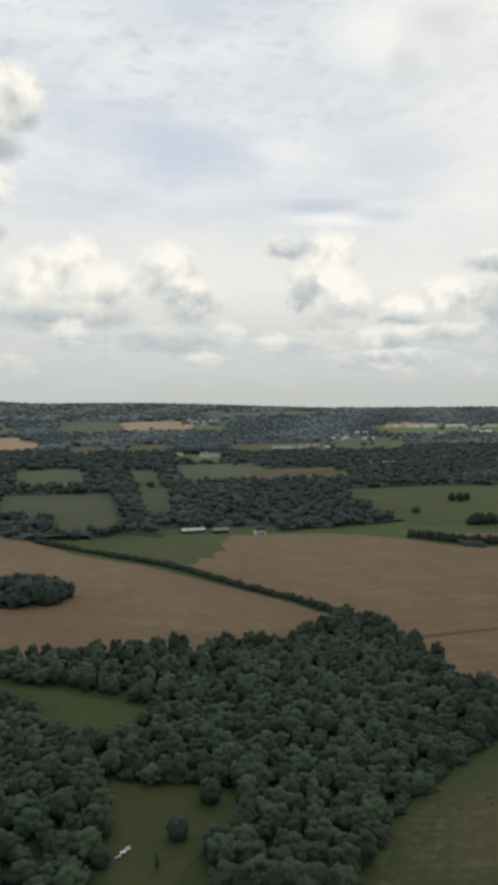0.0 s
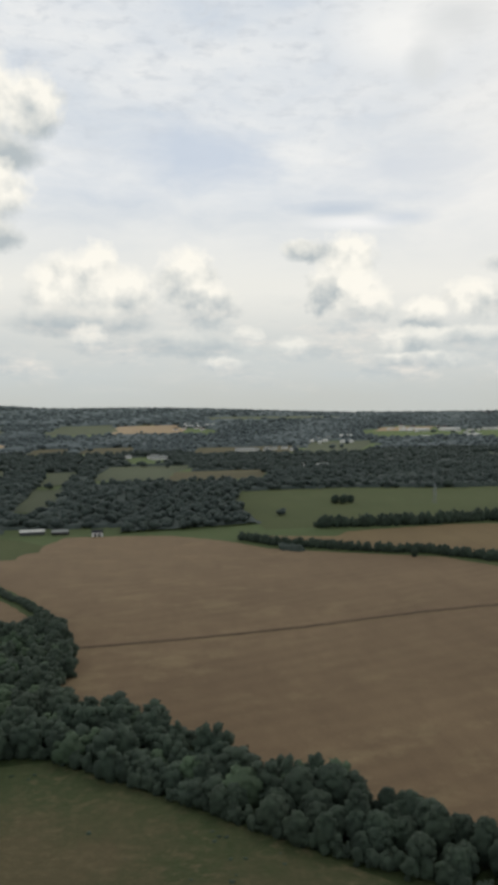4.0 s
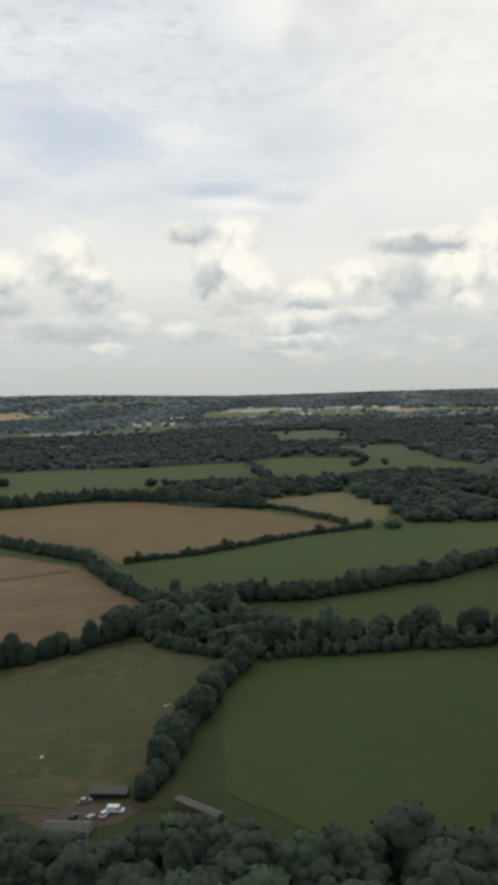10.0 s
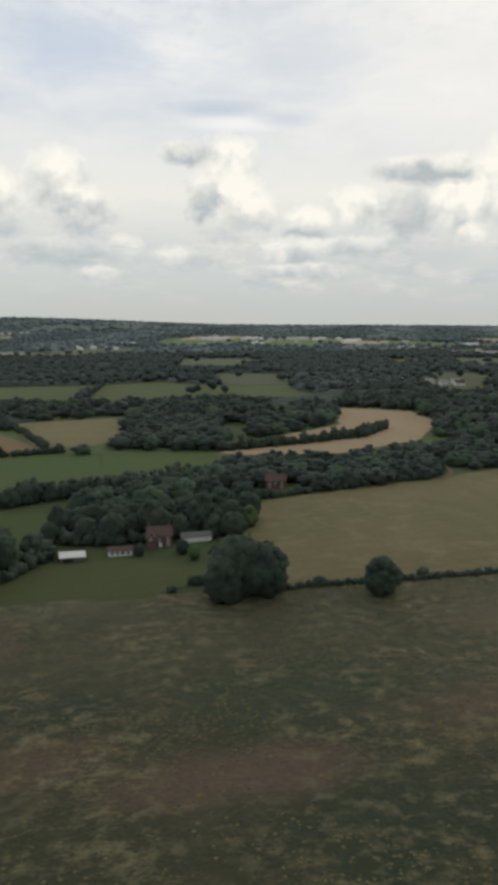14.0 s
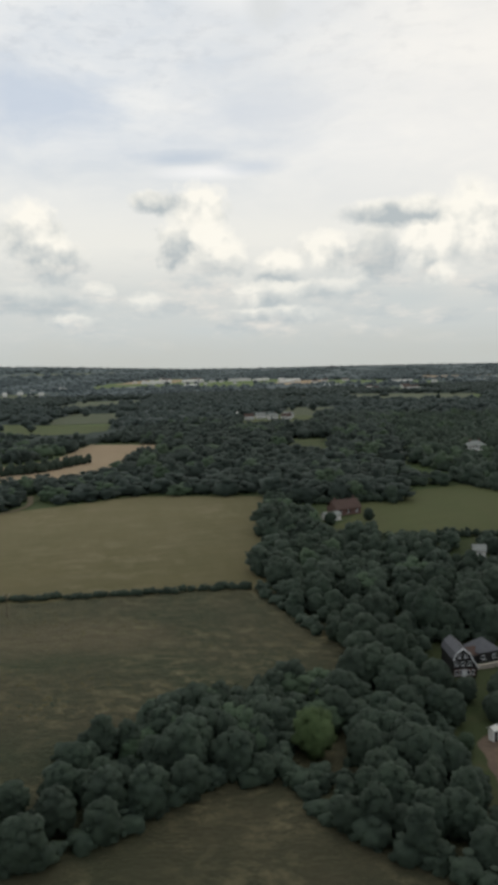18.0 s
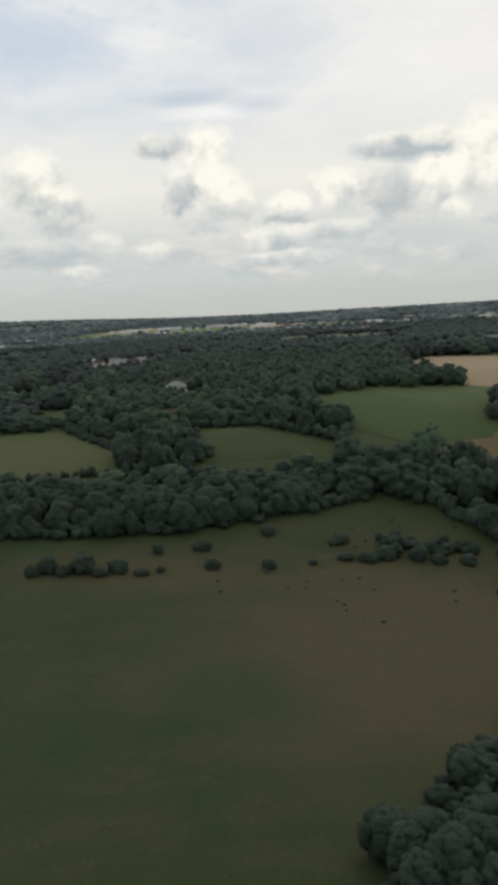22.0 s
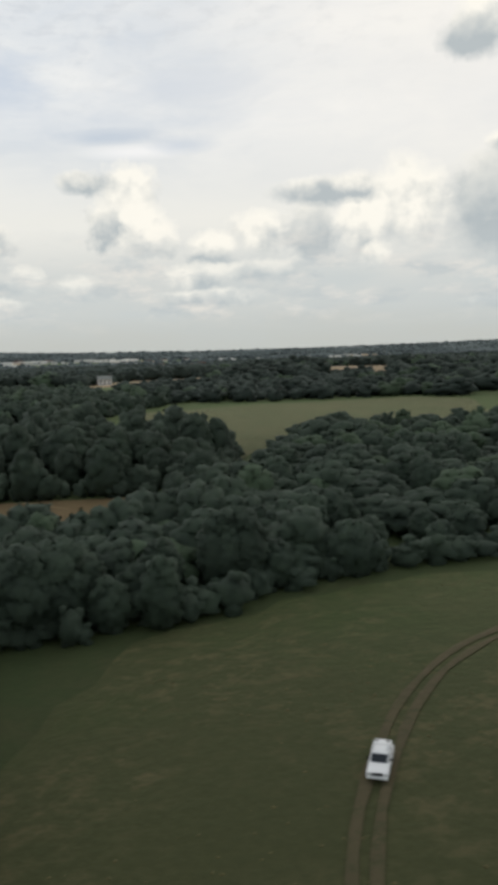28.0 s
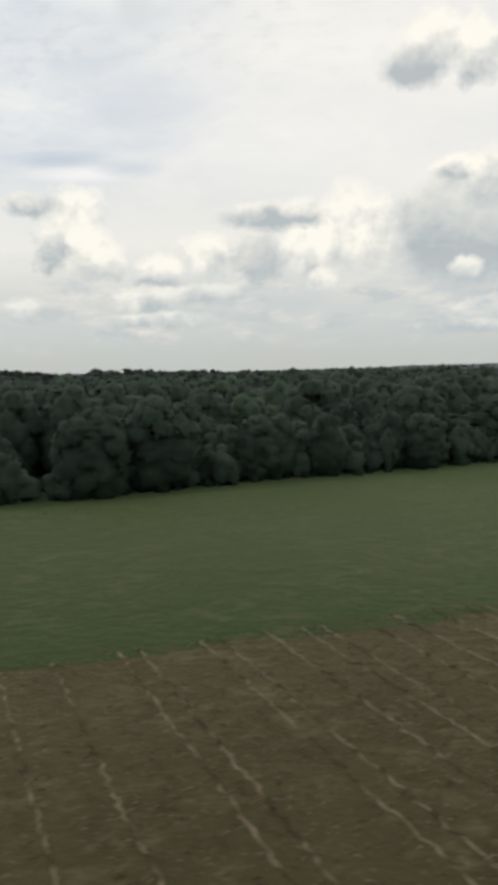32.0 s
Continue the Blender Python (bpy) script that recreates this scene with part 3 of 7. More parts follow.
field("wheat_field", [(951, 82), (957, 90), (964, 95), (984, 98), (999, 97), (1021, 94), (1054, 88), (1068, 84), (1064, 56), (1066, 24), (1046, 12), (960, 15), (938, 40), (944, 66)], "wheat", "ripe wheat field with dark tramlines")
field("olive_field", [(1124, 261), (1162, 278), (1224, 285), (1238, 271), (1217, 214), (1184, 198), (1155, 195), (1134, 162), (1118, 185)], "rough", "olive grass field on a rise among woods")
field("stubble_field", [(1247, 34.6), (1253, 35.6), (1260.5, 37), (1268, 37.9), (1287, 39.8), (1320, 43), (1345, 30), (1340, 0), (1249, -10)], "cut_ground", "harvested ground with rows of pale straw", 0.13, ragged=0.7, grow=0)
field("rough_field", [(45, 120), (53, 156), (74, 180), (98, 200), (117, 212), (135, 215), (165, 188), (193, 160), (225, 125), (235, 100), (60, 90)], "rough_meadow", "rough olive meadow below a wood")
field("meadow", [(1097, 2), (1096, 40), (1108, 64), (1130, 72), (1181, 76), (1238, 78), (1290, 90), (1350, 100), (1360, 46), (1350, -14), (1230, -16), (1200, -10), (1150, -4)], "meadow", "mown green meadow below a dark wood", 0.10, grow=0)
field("lawn", [(-26, 288), (-11, 281), (23, 258), (-1, 240), (-12, 263)], "meadow", "clearing of rough green grass in a wood", grow=0)
field("lawn", [(4, 210), (24, 208), (38, 200), (36, 182), (25, 174), (16, 160), (4, 158)], "grass", "green lawn in a wood", grow=0)


rng_e = np.random.default_rng(17)


def far_field(crop, ax, ay, bx, by, cx, cy, dx, dy):
    """A far field with uneven sides, from its four corners."""
    ring = []
    for (px, py), (qx, qy) in zip(((ax, ay), (bx, by), (cx, cy), (dx, dy)), ((bx, by), (cx, cy), (dx, dy), (ax, ay))):
        reach = math.hypot(qx - px, qy - py)
        for u in (0.0, 0.35, 0.7):
            ring.append((px + (qx - px) * u + rng_e.normal(0, 0.03) * reach, py + (qy - py) * u + rng_e.normal(0, 0.03) * reach))
    # greens past y 640 take the colour with haze in it
    crop = "hazed_grass" if "grass" in crop and ay > 640 and crop != "dry_grass" else crop
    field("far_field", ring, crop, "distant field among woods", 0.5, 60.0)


far_field("grass", -308, 1984, -154, 2050, -203, 2568, -394, 2480)
far_field("grass", -51, 2093, 102, 2142, 116, 2632, -74, 2604)
far_field("pale_wheat", 110, 2142, 288, 2170, 330, 2545, 123, 2538)
far_field("pale_wheat", -164, 1473, -91, 1492, -128, 1908, -219, 1868)
far_field("dry_grass", -21, 1403, 42, 1416, 42, 1588, -28, 1562)
far_field("dry_grass", 66, 1409, 152, 1429, 168, 1630, 70, 1596)
far_field("dry_grass", 252, 1376, 450, 1413, 512, 1629, 284, 1589)
far_field("grass", 445, 1362, 565, 1377, 694, 1720, 551, 1718)
far_field("pale_wheat", 790, 2019, 940, 2013, 1010, 2170, 850, 2160)
far_field("grass", -66, 922, 6, 928, 0, 1085, -84, 1079)
far_field("grass", 57, 899, 82, 898, 89, 1049, 60, 1048)
far_field("grass", 114, 932, 200, 931, 234, 1127, 128, 1121)
far_field("dry_grass", 195, 918, 306, 915, 336, 1017, 211, 1016)
far_field("lush_grass", -70, 733, -10, 742, -17, 836, -84, 829)
far_field("lush_grass", -19, 645, 32, 651, 30, 838, -36, 834)
far_field("lush_grass", 51, 722, 82, 722, 90, 861, 53, 861)
far_field("grass", 655, 975, 745, 945, 816, 1200, 700, 1250)
far_field("pale_wheat", 1090, 1716, 1170, 1640, 1290, 1860, 1180, 1900)
far_field("grass", 672, 725, 730, 695, 770, 830, 700, 868)
far_field("grass", 806, 373, 824, 365, 848, 446, 827, 455)
far_field("grass", 1011, 903, 1134, 820, 1270, 1070, 1110, 1180)
far_field("grass", 874, 690, 915, 670, 969, 786, 919, 824)
far_field("grass", 822, 566, 882, 556, 902, 690, 846, 712)
far_field("dry_grass", 941, 1010, 990, 1000, 1060, 1130, 1000, 1134)
far_field("grass", 1600, 1200, 1800, 1150, 1850, 1350, 1620, 1400)
far_field("pale_wheat", 1500, 1850, 1900, 1700, 2000, 1900, 1600, 2050)
far_field("grass", 400, 2800, 900, 2800, 1000, 3050, 450, 3000)


# ---- trees ----
def ico(sub):
    bm = bmesh.new()
    bmesh.ops.create_icosphere(bm, subdivisions=sub, radius=1)
    v = np.array([p.co[:] for p in bm.verts])
    f = np.array([[q.index for q in p.verts] for p in bm.faces])
    bm.free()
    return v, f


ICO1, ICO2, ICO3 = ico(1), ico(2), ico(3)
RNG = np.random.default_rng(7)


def lump(base, centre, size, rng, rough=0.22):
    """A leafy clump: a ball with an uneven surface."""
    v, f = base
    k = rng.uniform(2.0, 4.0, (4, 3))
    ph = rng.uniform(0, 6.28, 4)
    n = sum(np.sin(v @ k[i] * (1 + i * 0.8) + ph[i]) for i in range(4)) / 2.4
    r = 1 + rough * n + rng.normal(0, 0.07, len(v))
    return v * r[:, None] * size + centre, f


def leaf_cards(points, normals, size, rng):
    """Small leafy sprays that break up the outline."""
    n = len(points)
    nor = normals + rng.normal(0, 0.32, (n, 3))
    nor /= np.linalg.norm(nor, axis=1, keepdims=True)
    a = np.cross(nor, rng.normal(0, 1, (n, 3)))
    a /= np.linalg.norm(a, axis=1, keepdims=True) + 1e-6
    b = np.cross(nor, a)
    s = size * rng.uniform(0.5, 1.3, (n, 1))
    v = np.stack([points - a * s, points + b * s * rng.uniform(0.5, 0.9, (n, 1)), points + a * s * 0.9 + nor * s * 0.25, points - b * s * rng.uniform(0.4, 0.8, (n, 1))], 1).reshape(-1, 3)
    o = 4 * np.arange(n)[:, None]
    return v, np.concatenate([o + (0, 2, 1), o + (0, 3, 2)])


def crown_arrays(width, tall, lumps, cards, rng, base=0.22, point=0.0, detail=ICO2, core=ICO2):
    """A crown of many clumps round an uneven core; its foot is at the height base * tall."""
    vs, fs, ns, n = [], [], [], 0
    middle = tall * (base + 1) / 2
    half = tall * (1 - base) / 2

    def add(v, f, centre=None):
        nonlocal n
        vs.append(v)
        fs.append(f + n)
        n += len(v)
        round_ = v / (width * 0.5, width * 0.5, half) - (0, 0, (middle - 0.35 * half) / half)
        round_ /= np.linalg.norm(round_, axis=1, keepdims=True) + 1e-6
        if centre is not None:
            own = v - centre
            round_ = 0.66 * round_ + 0.34 * own / (np.linalg.norm(own, axis=1, keepdims=True) + 1e-6)
            round_ /= np.linalg.norm(round_, axis=1, keepdims=True) + 1e-6
        ns.append(round_)

    add(*lump(core, np.array((0, 0, middle)), np.array((width * 0.36, width * 0.36, half * 0.78)), rng))
    for i in range(lumps):
        u = (i + 0.5) / lumps
        cz = 1 - 1.95 * u
        ang = i * 2.39996 + rng.normal(0, 0.35)
        rad = math.sqrt(max(0.05, 1 - cz * cz)) * rng.uniform(0.72, 1.02)
        narrow = 1 - point * max(0, cz)
        c = np.array((math.cos(ang) * rad * width * 0.36 * narrow, math.sin(ang) * rad * width * 0.36 * narrow, middle + cz * half * 0.84))
        s = width * rng.uniform(0.11, 0.19) * (22 / max(22, lumps)) ** 0.25 * (1 - 0.3 * point)
        add(*lump(detail, c, np.array((s, s, s * rng.uniform(0.75, 0.95))), rng), c)
    if cards:
        allv = np.concatenate(vs)
        pick = allv[rng.integers(0, len(allv), cards)]
        nor = pick - np.array((0, 0, middle))
        nor /= np.linalg.norm(nor, axis=1, keepdims=True) + 1e-6
        pick = pick + nor * rng.uniform(-0.02, 0.012, (cards, 1)) * width
        add(*leaf_cards(pick, nor, min(width * 0.038, width * 2.0 / math.sqrt(cards)), rng))
    return np.concatenate(vs), np.concatenate(fs), np.concatenate(ns)


def trunk_mesh(tall, girth, rng):
    """A tapered trunk that forks into limbs."""
    vs, fs, n = [], [], 0

    def limb(a, b, ra, rb):
        nonlocal n
        a, b = np.array(a, float), np.array(b, float)
        d = (b - a) / np.linalg.norm(b - a)
        u = np.cross(d, (0.3, 1, 0.2))
        u /= np.linalg.norm(u)
        w = np.cross(d, u)
        k = 7
        ang = np.arange(k) * 2 * math.pi / k
        ring = np.cos(ang)[:, None] * u + np.sin(ang)[:, None] * w
        mid = (a + b) / 2 + rng.normal(0, 0.05 * np.linalg.norm(b - a), 3)
        vs.extend([a + ring * ra, mid + ring * (ra + rb) / 2, b + ring * rb])
        for lv in range(2):
            o = n + lv * k
            for i in range(k):
                j = (i + 1) % k
                fs.append((o + i, o + j, o + k + j, o + k + i))
        n += 3 * k

    fork = tall * 0.34
    limb((0, 0, -0.4), (0, 0, fork), girth, girth * 0.7)
    for i in range(5):
        ang = i * 1.3 + rng.uniform(0, 0.6)
        out = tall * rng.uniform(0.12, 0.24)
        limb((0, 0, fork * 0.92), (math.cos(ang) * out, math.sin(ang) * out, tall * rng.uniform(0.55, 0.75)), girth * 0.5, girth * 0.15)
    return np.concatenate(vs), np.array(fs)


KINDS = {}


def tree_kind(key, name, width, tall, lumps, cards, base, point, material, label, count=3):
    """Several trees of one kind, built once and copied from; the models stand out of the way until they are placed."""
    made = []
    for i in range(count):
        rng = np.random.default_rng(hash_of(key) + i)
        v, f, nor = crown_arrays(width, tall, lumps, cards, rng, base, point)
        crown = mesh_of("crown", v, f, material, True, nor)
        tv, tf = trunk_mesh(tall, width * 0.035, rng)
        made.append((crown, mesh_of("trunk", tv, tf, "bark", True)))
    KINDS[key] = (name, made, label)


def hash_of(text):
    return sum(ord(c) * (i + 3) for i, c in enumerate(text))


tree_kind("oak", "oak_tree", 10.5, 9.8, 60, 5200, -0.03, 0.0, "leaf", "broad dark green oak tree in full leaf", 4)
tree_kind("ash", "ash_tree", 7.6, 10.0, 50, 4200, -0.03, 0.25, "leaf", "tall dark green field tree in full leaf", 4)
tree_kind("round", "field_tree", 7.0, 6.8, 44, 3600, -0.03, 0.0, "leaf", "rounded dark green tree in full leaf", 4)
tree_kind("beech", "beech_tree", 8.4, 8.0, 52, 4200, -0.03, 0.1, "leaf", "domed dark green beech tree in full leaf", 4)
tree_kind("poplar", "poplar_tree", 3.2, 9.0, 24, 1400, 0.03, 0.55, "leaf", "narrow upright dark tree", 2)
tree_kind("bush", "bush", 3.4, 2.2, 18, 1200, -0.1, 0.0, "leaf", "low dark green thorn bush", 4)
tree_kind("sallow", "sallow_tree", 6.0, 6.0, 34, 3000, 0.0, 0.0, "leaf_light", "grey-green sallow tree beside a yard", 1)
tree_kind("willow", "willow_tree", 7.0, 7.5, 40, 3600, 0.0, 0.0, "leaf_bright", "lighter green willow tree in full leaf", 2)
PLACED = []


def plant(key, x, y, size=1.0, group="", tall=1.0):
    name, made, label = KINDS[key]
    crown, trunk = made[int(RNG.integers(len(made)))]
    t = thing(name, x, y, float(RNG.uniform(0, 360)), label=label, category="bush" if key == "bush" else "tree", group=group, sink=0.1)
    sx, sy = (RNG.uniform(0.8, 1.6), RNG.uniform(0.7, 1.2)) if key == "bush" else (1.0, 1.0)
    t.scale = (size * sx, size * sy, size * tall * (RNG.uniform(0.7, 1.1) if key == "bush" else 1.0))
    child("trunk", trunk, t)
    child("crown", crown, t)
    PLACED.append((x, y))
    return t


def along(line, gap, jitter):
    """Points along a line of corners, at uneven steps."""
    out = []
    for (ax, ay), (bx, by) in zip(line, line[1:]):
        d = math.hypot(bx - ax, by - ay)
        s = RNG.uniform(0, gap)
        while s < d:
            out.append((ax + (bx - ax) * s / d + RNG.normal(0, jitter), ay + (by - ay) * s / d + RNG.normal(0, jitter)))
            s += gap * RNG.uniform(0.6, 1.4)
    return out


def scatter(ring, gap, over=True):
    """Points spread unevenly over a ring; over: also where it lies on a field."""
    xs, ys = [p[0] for p in ring], [p[1] for p in ring]
    gx, gy = np.meshgrid(np.arange(min(xs), max(xs), gap), np.arange(min(ys), max(ys), gap))
    gx = gx + RNG.uniform(-0.45, 0.45, gx.shape) * gap
    gy = gy + RNG.uniform(-0.45, 0.45, gy.shape) * gap
    ok = inside(gx, gy, ring)
    for gap_ring in CLEARINGS:
        ok &= ~inside(gx, gy, gap_ring)
    for crop in () if over else FIELDS:
        ok &= ~inside(gx, gy - 1.0, crop)
        # trees just before a far field go too, to keep it in view
        if min(p[1] for p in crop) > 280:
            ok &= ~inside(gx, gy + 14, crop)
    return list(zip(gx[ok].tolist(), gy[ok].tolist()))


CANOPY = {}
# kept free of trees, many so the camera sees what lies there
CLEARINGS = [[(608, 250), (630, 256), (630, 272), (608, 268)], [(676, 260), (684, 262), (696, 278), (697, 302), (686, 302), (686, 280)], [(-40, 296), (-11, 287), (25, 262), (10, 240), (-2, 232), (-18, 258)], [(3, 211), (24, 208), (38, 201), (36, 181), (25, 173), (18, 158), (4, 156)],
             [(733, 92), (738, 88), (743, 90), (746, 97), (747, 108), (741, 111), (735, 107)], [(780, 234), (796, 230), (800, 246), (784, 250)],
             [(60, 585), (150, 580), (150, 630), (60, 640)], [(804, 355), (826, 347), (850, 446), (826, 457)], [(870, 316), (902, 316), (903, 350), (878, 354)], [(820, 566), (882, 556), (902, 690), (846, 712)], [(1228, 408), (1256, 398), (1294, 488), (1258, 552)], [(1098, 420), (1160, 402), (1195, 503), (1125, 532)],
             [(1008, 405), (1051, 475), (1094, 420), (1064, 348), (1022, 276), (1002, 296)]]


def canopy_tree(i, level):
    """A lighter model of a tree for the inside of woods: the finest is level 0."""
    key = (i, level)
    if key not in CANOPY:
        rng = np.random.default_rng(50 + i)
        lumps, cards = ((20, 380), (15, 180), (10, 45), (6, 70))[level]
        CANOPY[key] = crown_arrays(1.12, 1.0, lumps, cards, rng, -0.05, 0.0, ICO1, ICO2 if level == 0 else ICO1)
    return CANOPY[key]


def stuff_trees(name, points, widths, talls, label, material="leaf", coarse=0, category="wood"):
    """Many trees in one mesh, for woods where nobody could count them."""
    vs, fs, ns, n = [], [], [], 0
    for (x, y), w, h in zip(points, widths, talls):
        level = 3 if coarse == 3 else min(2, max(0, coarse + (0 if y < 130 else 1 if y < 260 else 2)))
        v, f, nor = canopy_tree(int(RNG.integers(8)), level)
        a = RNG.uniform(0, 6.28)
        c, s = math.cos(a), math.sin(a)
        r = np.stack([(v[:, 0] * c - v[:, 1] * s) * w + x, (v[:, 0] * s + v[:, 1] * c) * w + y, v[:, 2] * h - 0.06 * h], -1)
        r[:, 2] += height(x, y)
        vs.append(r)
        fs.append(f + n)
        ns.append(np.stack([nor[:, 0] * c - nor[:, 1] * s, nor[:, 0] * s + nor[:, 1] * c, nor[:, 2]], -1))
        n += len(v)
    if vs:
        tagged(new(name, mesh_of(name, np.concatenate(vs), np.concatenate(fs), material, True, np.concatenate(ns))), label, category, kind="stuff")


def hedge(line, gap=3.2, tall=2.2, trees=0.0, keys=("round", "ash"), size=0.8, label="dark overgrown field hedge", thick=0.8):
    """A hedge bank with trees standing in it."""
    pts = along(line, gap * 0.42, thick * 0.7)
    tall, trees = tall * 1.35, trees * 1.5
    stuff_trees("hedge", pts, [RNG.uniform(1.3, 2.1) * gap * (0.5 if p[1] < 250 else 0.72) for p in pts], [tall * (1.0 if p[1] < 250 else 1.2) * RNG.uniform(0.7, 1.4) for p in pts], label, coarse=1, category="hedge")
    if trees:
        stand = along(line, 1 / trees, thick)
        far = [p for p in stand if p[1] > 250]
        stuff_trees("hedgerow_trees", far, [8.5 * size * RNG.uniform(0.6, 1.25) for _ in far], [7.5 * size * RNG.uniform(0.6, 1.3) for _ in far], "rounded trees standing in a field hedge", category="tree")
        for x, y in stand:
            if y > 250:
                continue
            plant(keys[int(RNG.integers(len(keys)))], x, y, size * RNG.uniform(0.6, 1.2), "hedgerow trees")


def undergrowth(ring, tall):
    """Low scrub that closes the foot of a wood on the sides facing the camera."""
    area = sum(ax * by - bx * ay for (ax, ay), (bx, by) in zip(ring, ring[1:] + ring[:1]))
    pts = []
    for (ax, ay), (bx, by) in zip(ring, ring[1:] + ring[:1]):
        out_y = (ax - bx) * (1 if area > 0 else -1) / math.hypot(bx - ax, by - ay)
        if out_y < -0.25 and min(ay, by) < 260:
            pts += [(x, y + 1.0) for x, y in along([(ax, ay), (bx, by)], 1.5, 0.7)]
    stuff_trees("undergrowth", pts, [RNG.uniform(2.6, 5.0) for _ in pts], [tall * RNG.uniform(0.35, 0.78) for _ in pts], "low dark scrub along the foot of a wood", coarse=3, category="scrub")


def wood(ring, gap=6.0, width=8.5, tall=8.0, front=0, label="dense dark green broadleaf wood", keys=("oak", "ash", "round", "beech"), size=0.95, pale=0.14, back=1.0, over=False):
    """A wood: single trees along its near side, the rest as one canopy; back: the height of its far side against its near side."""
    far = min(p[1] for p in ring) > 240
    if far:
        gap, width = gap * 1.25, width * 1.4
    pts = scatter(ring, gap, over)
    pts.sort(key=lambda p: p[1])
    front = min(front, len([p for p in pts if p[1] < 250]))
    y0, y1 = min(p[1] for p in ring), max(p[1] for p in ring)
    for x, y in pts[:front]:
        plant(keys[int(RNG.integers(len(keys)))], x, y, size * RNG.uniform(0.7, 1.15) * (1 + (back - 1) * (y - y0) / (y1 - y0)), "woodland edge trees")
    if keys != ("bush",):
        undergrowth(ring, tall)
    rest = pts[front:]
    light = RNG.random(len(rest)) < pale
    for leaf, mine in (("leaf_mid" if far else "leaf", [p for p, q in zip(rest, light) if not q]), ("leaf_light", [p for p, q in zip(rest, light) if q])):
        stuff_trees("woodland", mine, [1.15 * width * RNG.uniform(0.6, 1.35) for _ in mine], [1.12 * tall * RNG.uniform(0.6, 1.35) * (1 + (back - 1) * (p[1] - y0) / (y1 - y0)) for p in mine], label if leaf != "leaf_light" else "lighter green trees among a dark wood", leaf)


# the wood below the first field
wood([(-150, 318), (-60, 306), (0, 312), (57, 316), (99, 320), (119, 352), (128, 320), (131, 278), (126, 248), (117, 215), (98, 202), (74, 182), (56, 160), (40, 130), (26, 150), (28, 205), (8, 212), (-2, 165), (-40, 120), (-120, 200)],
     5.0, 5.8, 5.4, 50, pale=0.5, over=True)
for x, y in along([(-60, 309), (0, 314), (57, 318), (97, 323), (117, 352), (126, 330), (131, 290), (127, 252), (119, 220)], 4.5, 1.2):
    if y < 250:
        plant(("oak", "ash", "round")[int(RNG.integers(3))], x, y, RNG.uniform(0.8, 1.05), "woodland edge trees")
edge = along([(-60, 309), (0, 314), (57, 318), (97, 323), (117, 352), (126, 330), (131, 290), (128, 250)], 6.0, 1.5) + along([(92, 326), (116, 350), (124, 335), (128, 300), (124, 262)], 5.0, 3.0)
stuff_trees("woodland_edge", edge, RNG.uniform(5.5, 9.5, len(edge)), RNG.uniform(5.5, 10.0, len(edge)), "row of large dark trees edging a wood", coarse=-1, category="tree")
hedge([(-36, 592), (11, 539), (51, 494), (82, 432), (105, 395), (119, 366)], 3.5, 2.0)
wood([(128, 262), (140, 252), (163, 232), (185, 208), (213, 180), (245, 136), (225, 140), (193, 164), (165, 192), (135, 218), (120, 222)], 5.5, 7.5, 7.5, 40)
wood([(-62, 405), (-40, 398), (-20, 400), (-5, 412), (-10, 428), (-40, 436), (-75, 430)], 5, 8, 8.5, 8, over=True)
# hedges round the large fields
hedge([(262, 142), (278, 168), (294, 179), (310, 182), (327, 193), (353, 218), (375, 233), (406, 240), (422, 262)], 3.5, 3.0, 0.16, ("round", "ash", "oak"), 0.9)
hedge([(232, 540), (250, 512), (285, 484), (303, 470), (333, 455), (364, 418), (404, 358), (412, 315), (424, 270)], 4.0, 3.2, 0.13, ("beech", "oak"), 0.75)
hedge([(508, 490), (523, 440), (536, 384)], 3.0, 1.8)
hedge([(419, 348), (454, 350), (505, 367), (545, 372)], 3.0, 1.6, 0.03, ("round",), 0.7)
hedge([(291, 566), (364, 552), (418, 556), (456, 530), (489, 490), (512, 460)], 5.0, 5.0, 0.12, ("round", "oak"), 1.0)
wood([(440, 548), (489, 490), (470, 545)], 6, 7, 6, 4)
wood([(414, 251), (423, 226), (439, 209), (470, 200), (500, 192), (520, 190), (512, 204), (480, 214), (458, 224), (452, 240), (440, 268), (425, 272)], 5.5, 7.0, 7.5, 24)
hedge([(441, 206), (428, 188), (416, 162), (407, 145)], 3.2, 2.6, 0.15, ("beech", "oak"), 0.75)
hedge([(436, 270), (449, 268), (477, 258), (500, 262), (525, 263), (560, 278), (590, 283)], 3.2, 3.2, 0.16, ("round", "oak"), 0.95)
hedge([(510, 184), (501, 154), (496, 130), (490, 104)], 3.2, 3.0, 0.2, ("round", "ash"), 0.8)
wood([(360, 153), (377, 147), (384, 134), (402, 126), (412, 130), (425, 112), (450, 108), (490, 102), (500, 84), (470, 70), (392, 84), (376, 106), (366, 132)], 5.5, 7.5, 7.0, 40)
wood([(310, 176), (329, 166), (340, 151), (362, 137), (376, 148), (350, 158), (330, 172)], 4.5, 7.0, 7.0, 16)
for bx, by in ((292, 182), (298, 185), (305, 187), (312, 187), (319, 190), (308, 182), (300, 179)):
    plant("oak", bx, by, 1.0, "hedgerow trees")
hedge([(470, 610), (480, 622), (546, 594), (556, 640), (572, 752)], 3.5, 2.0)
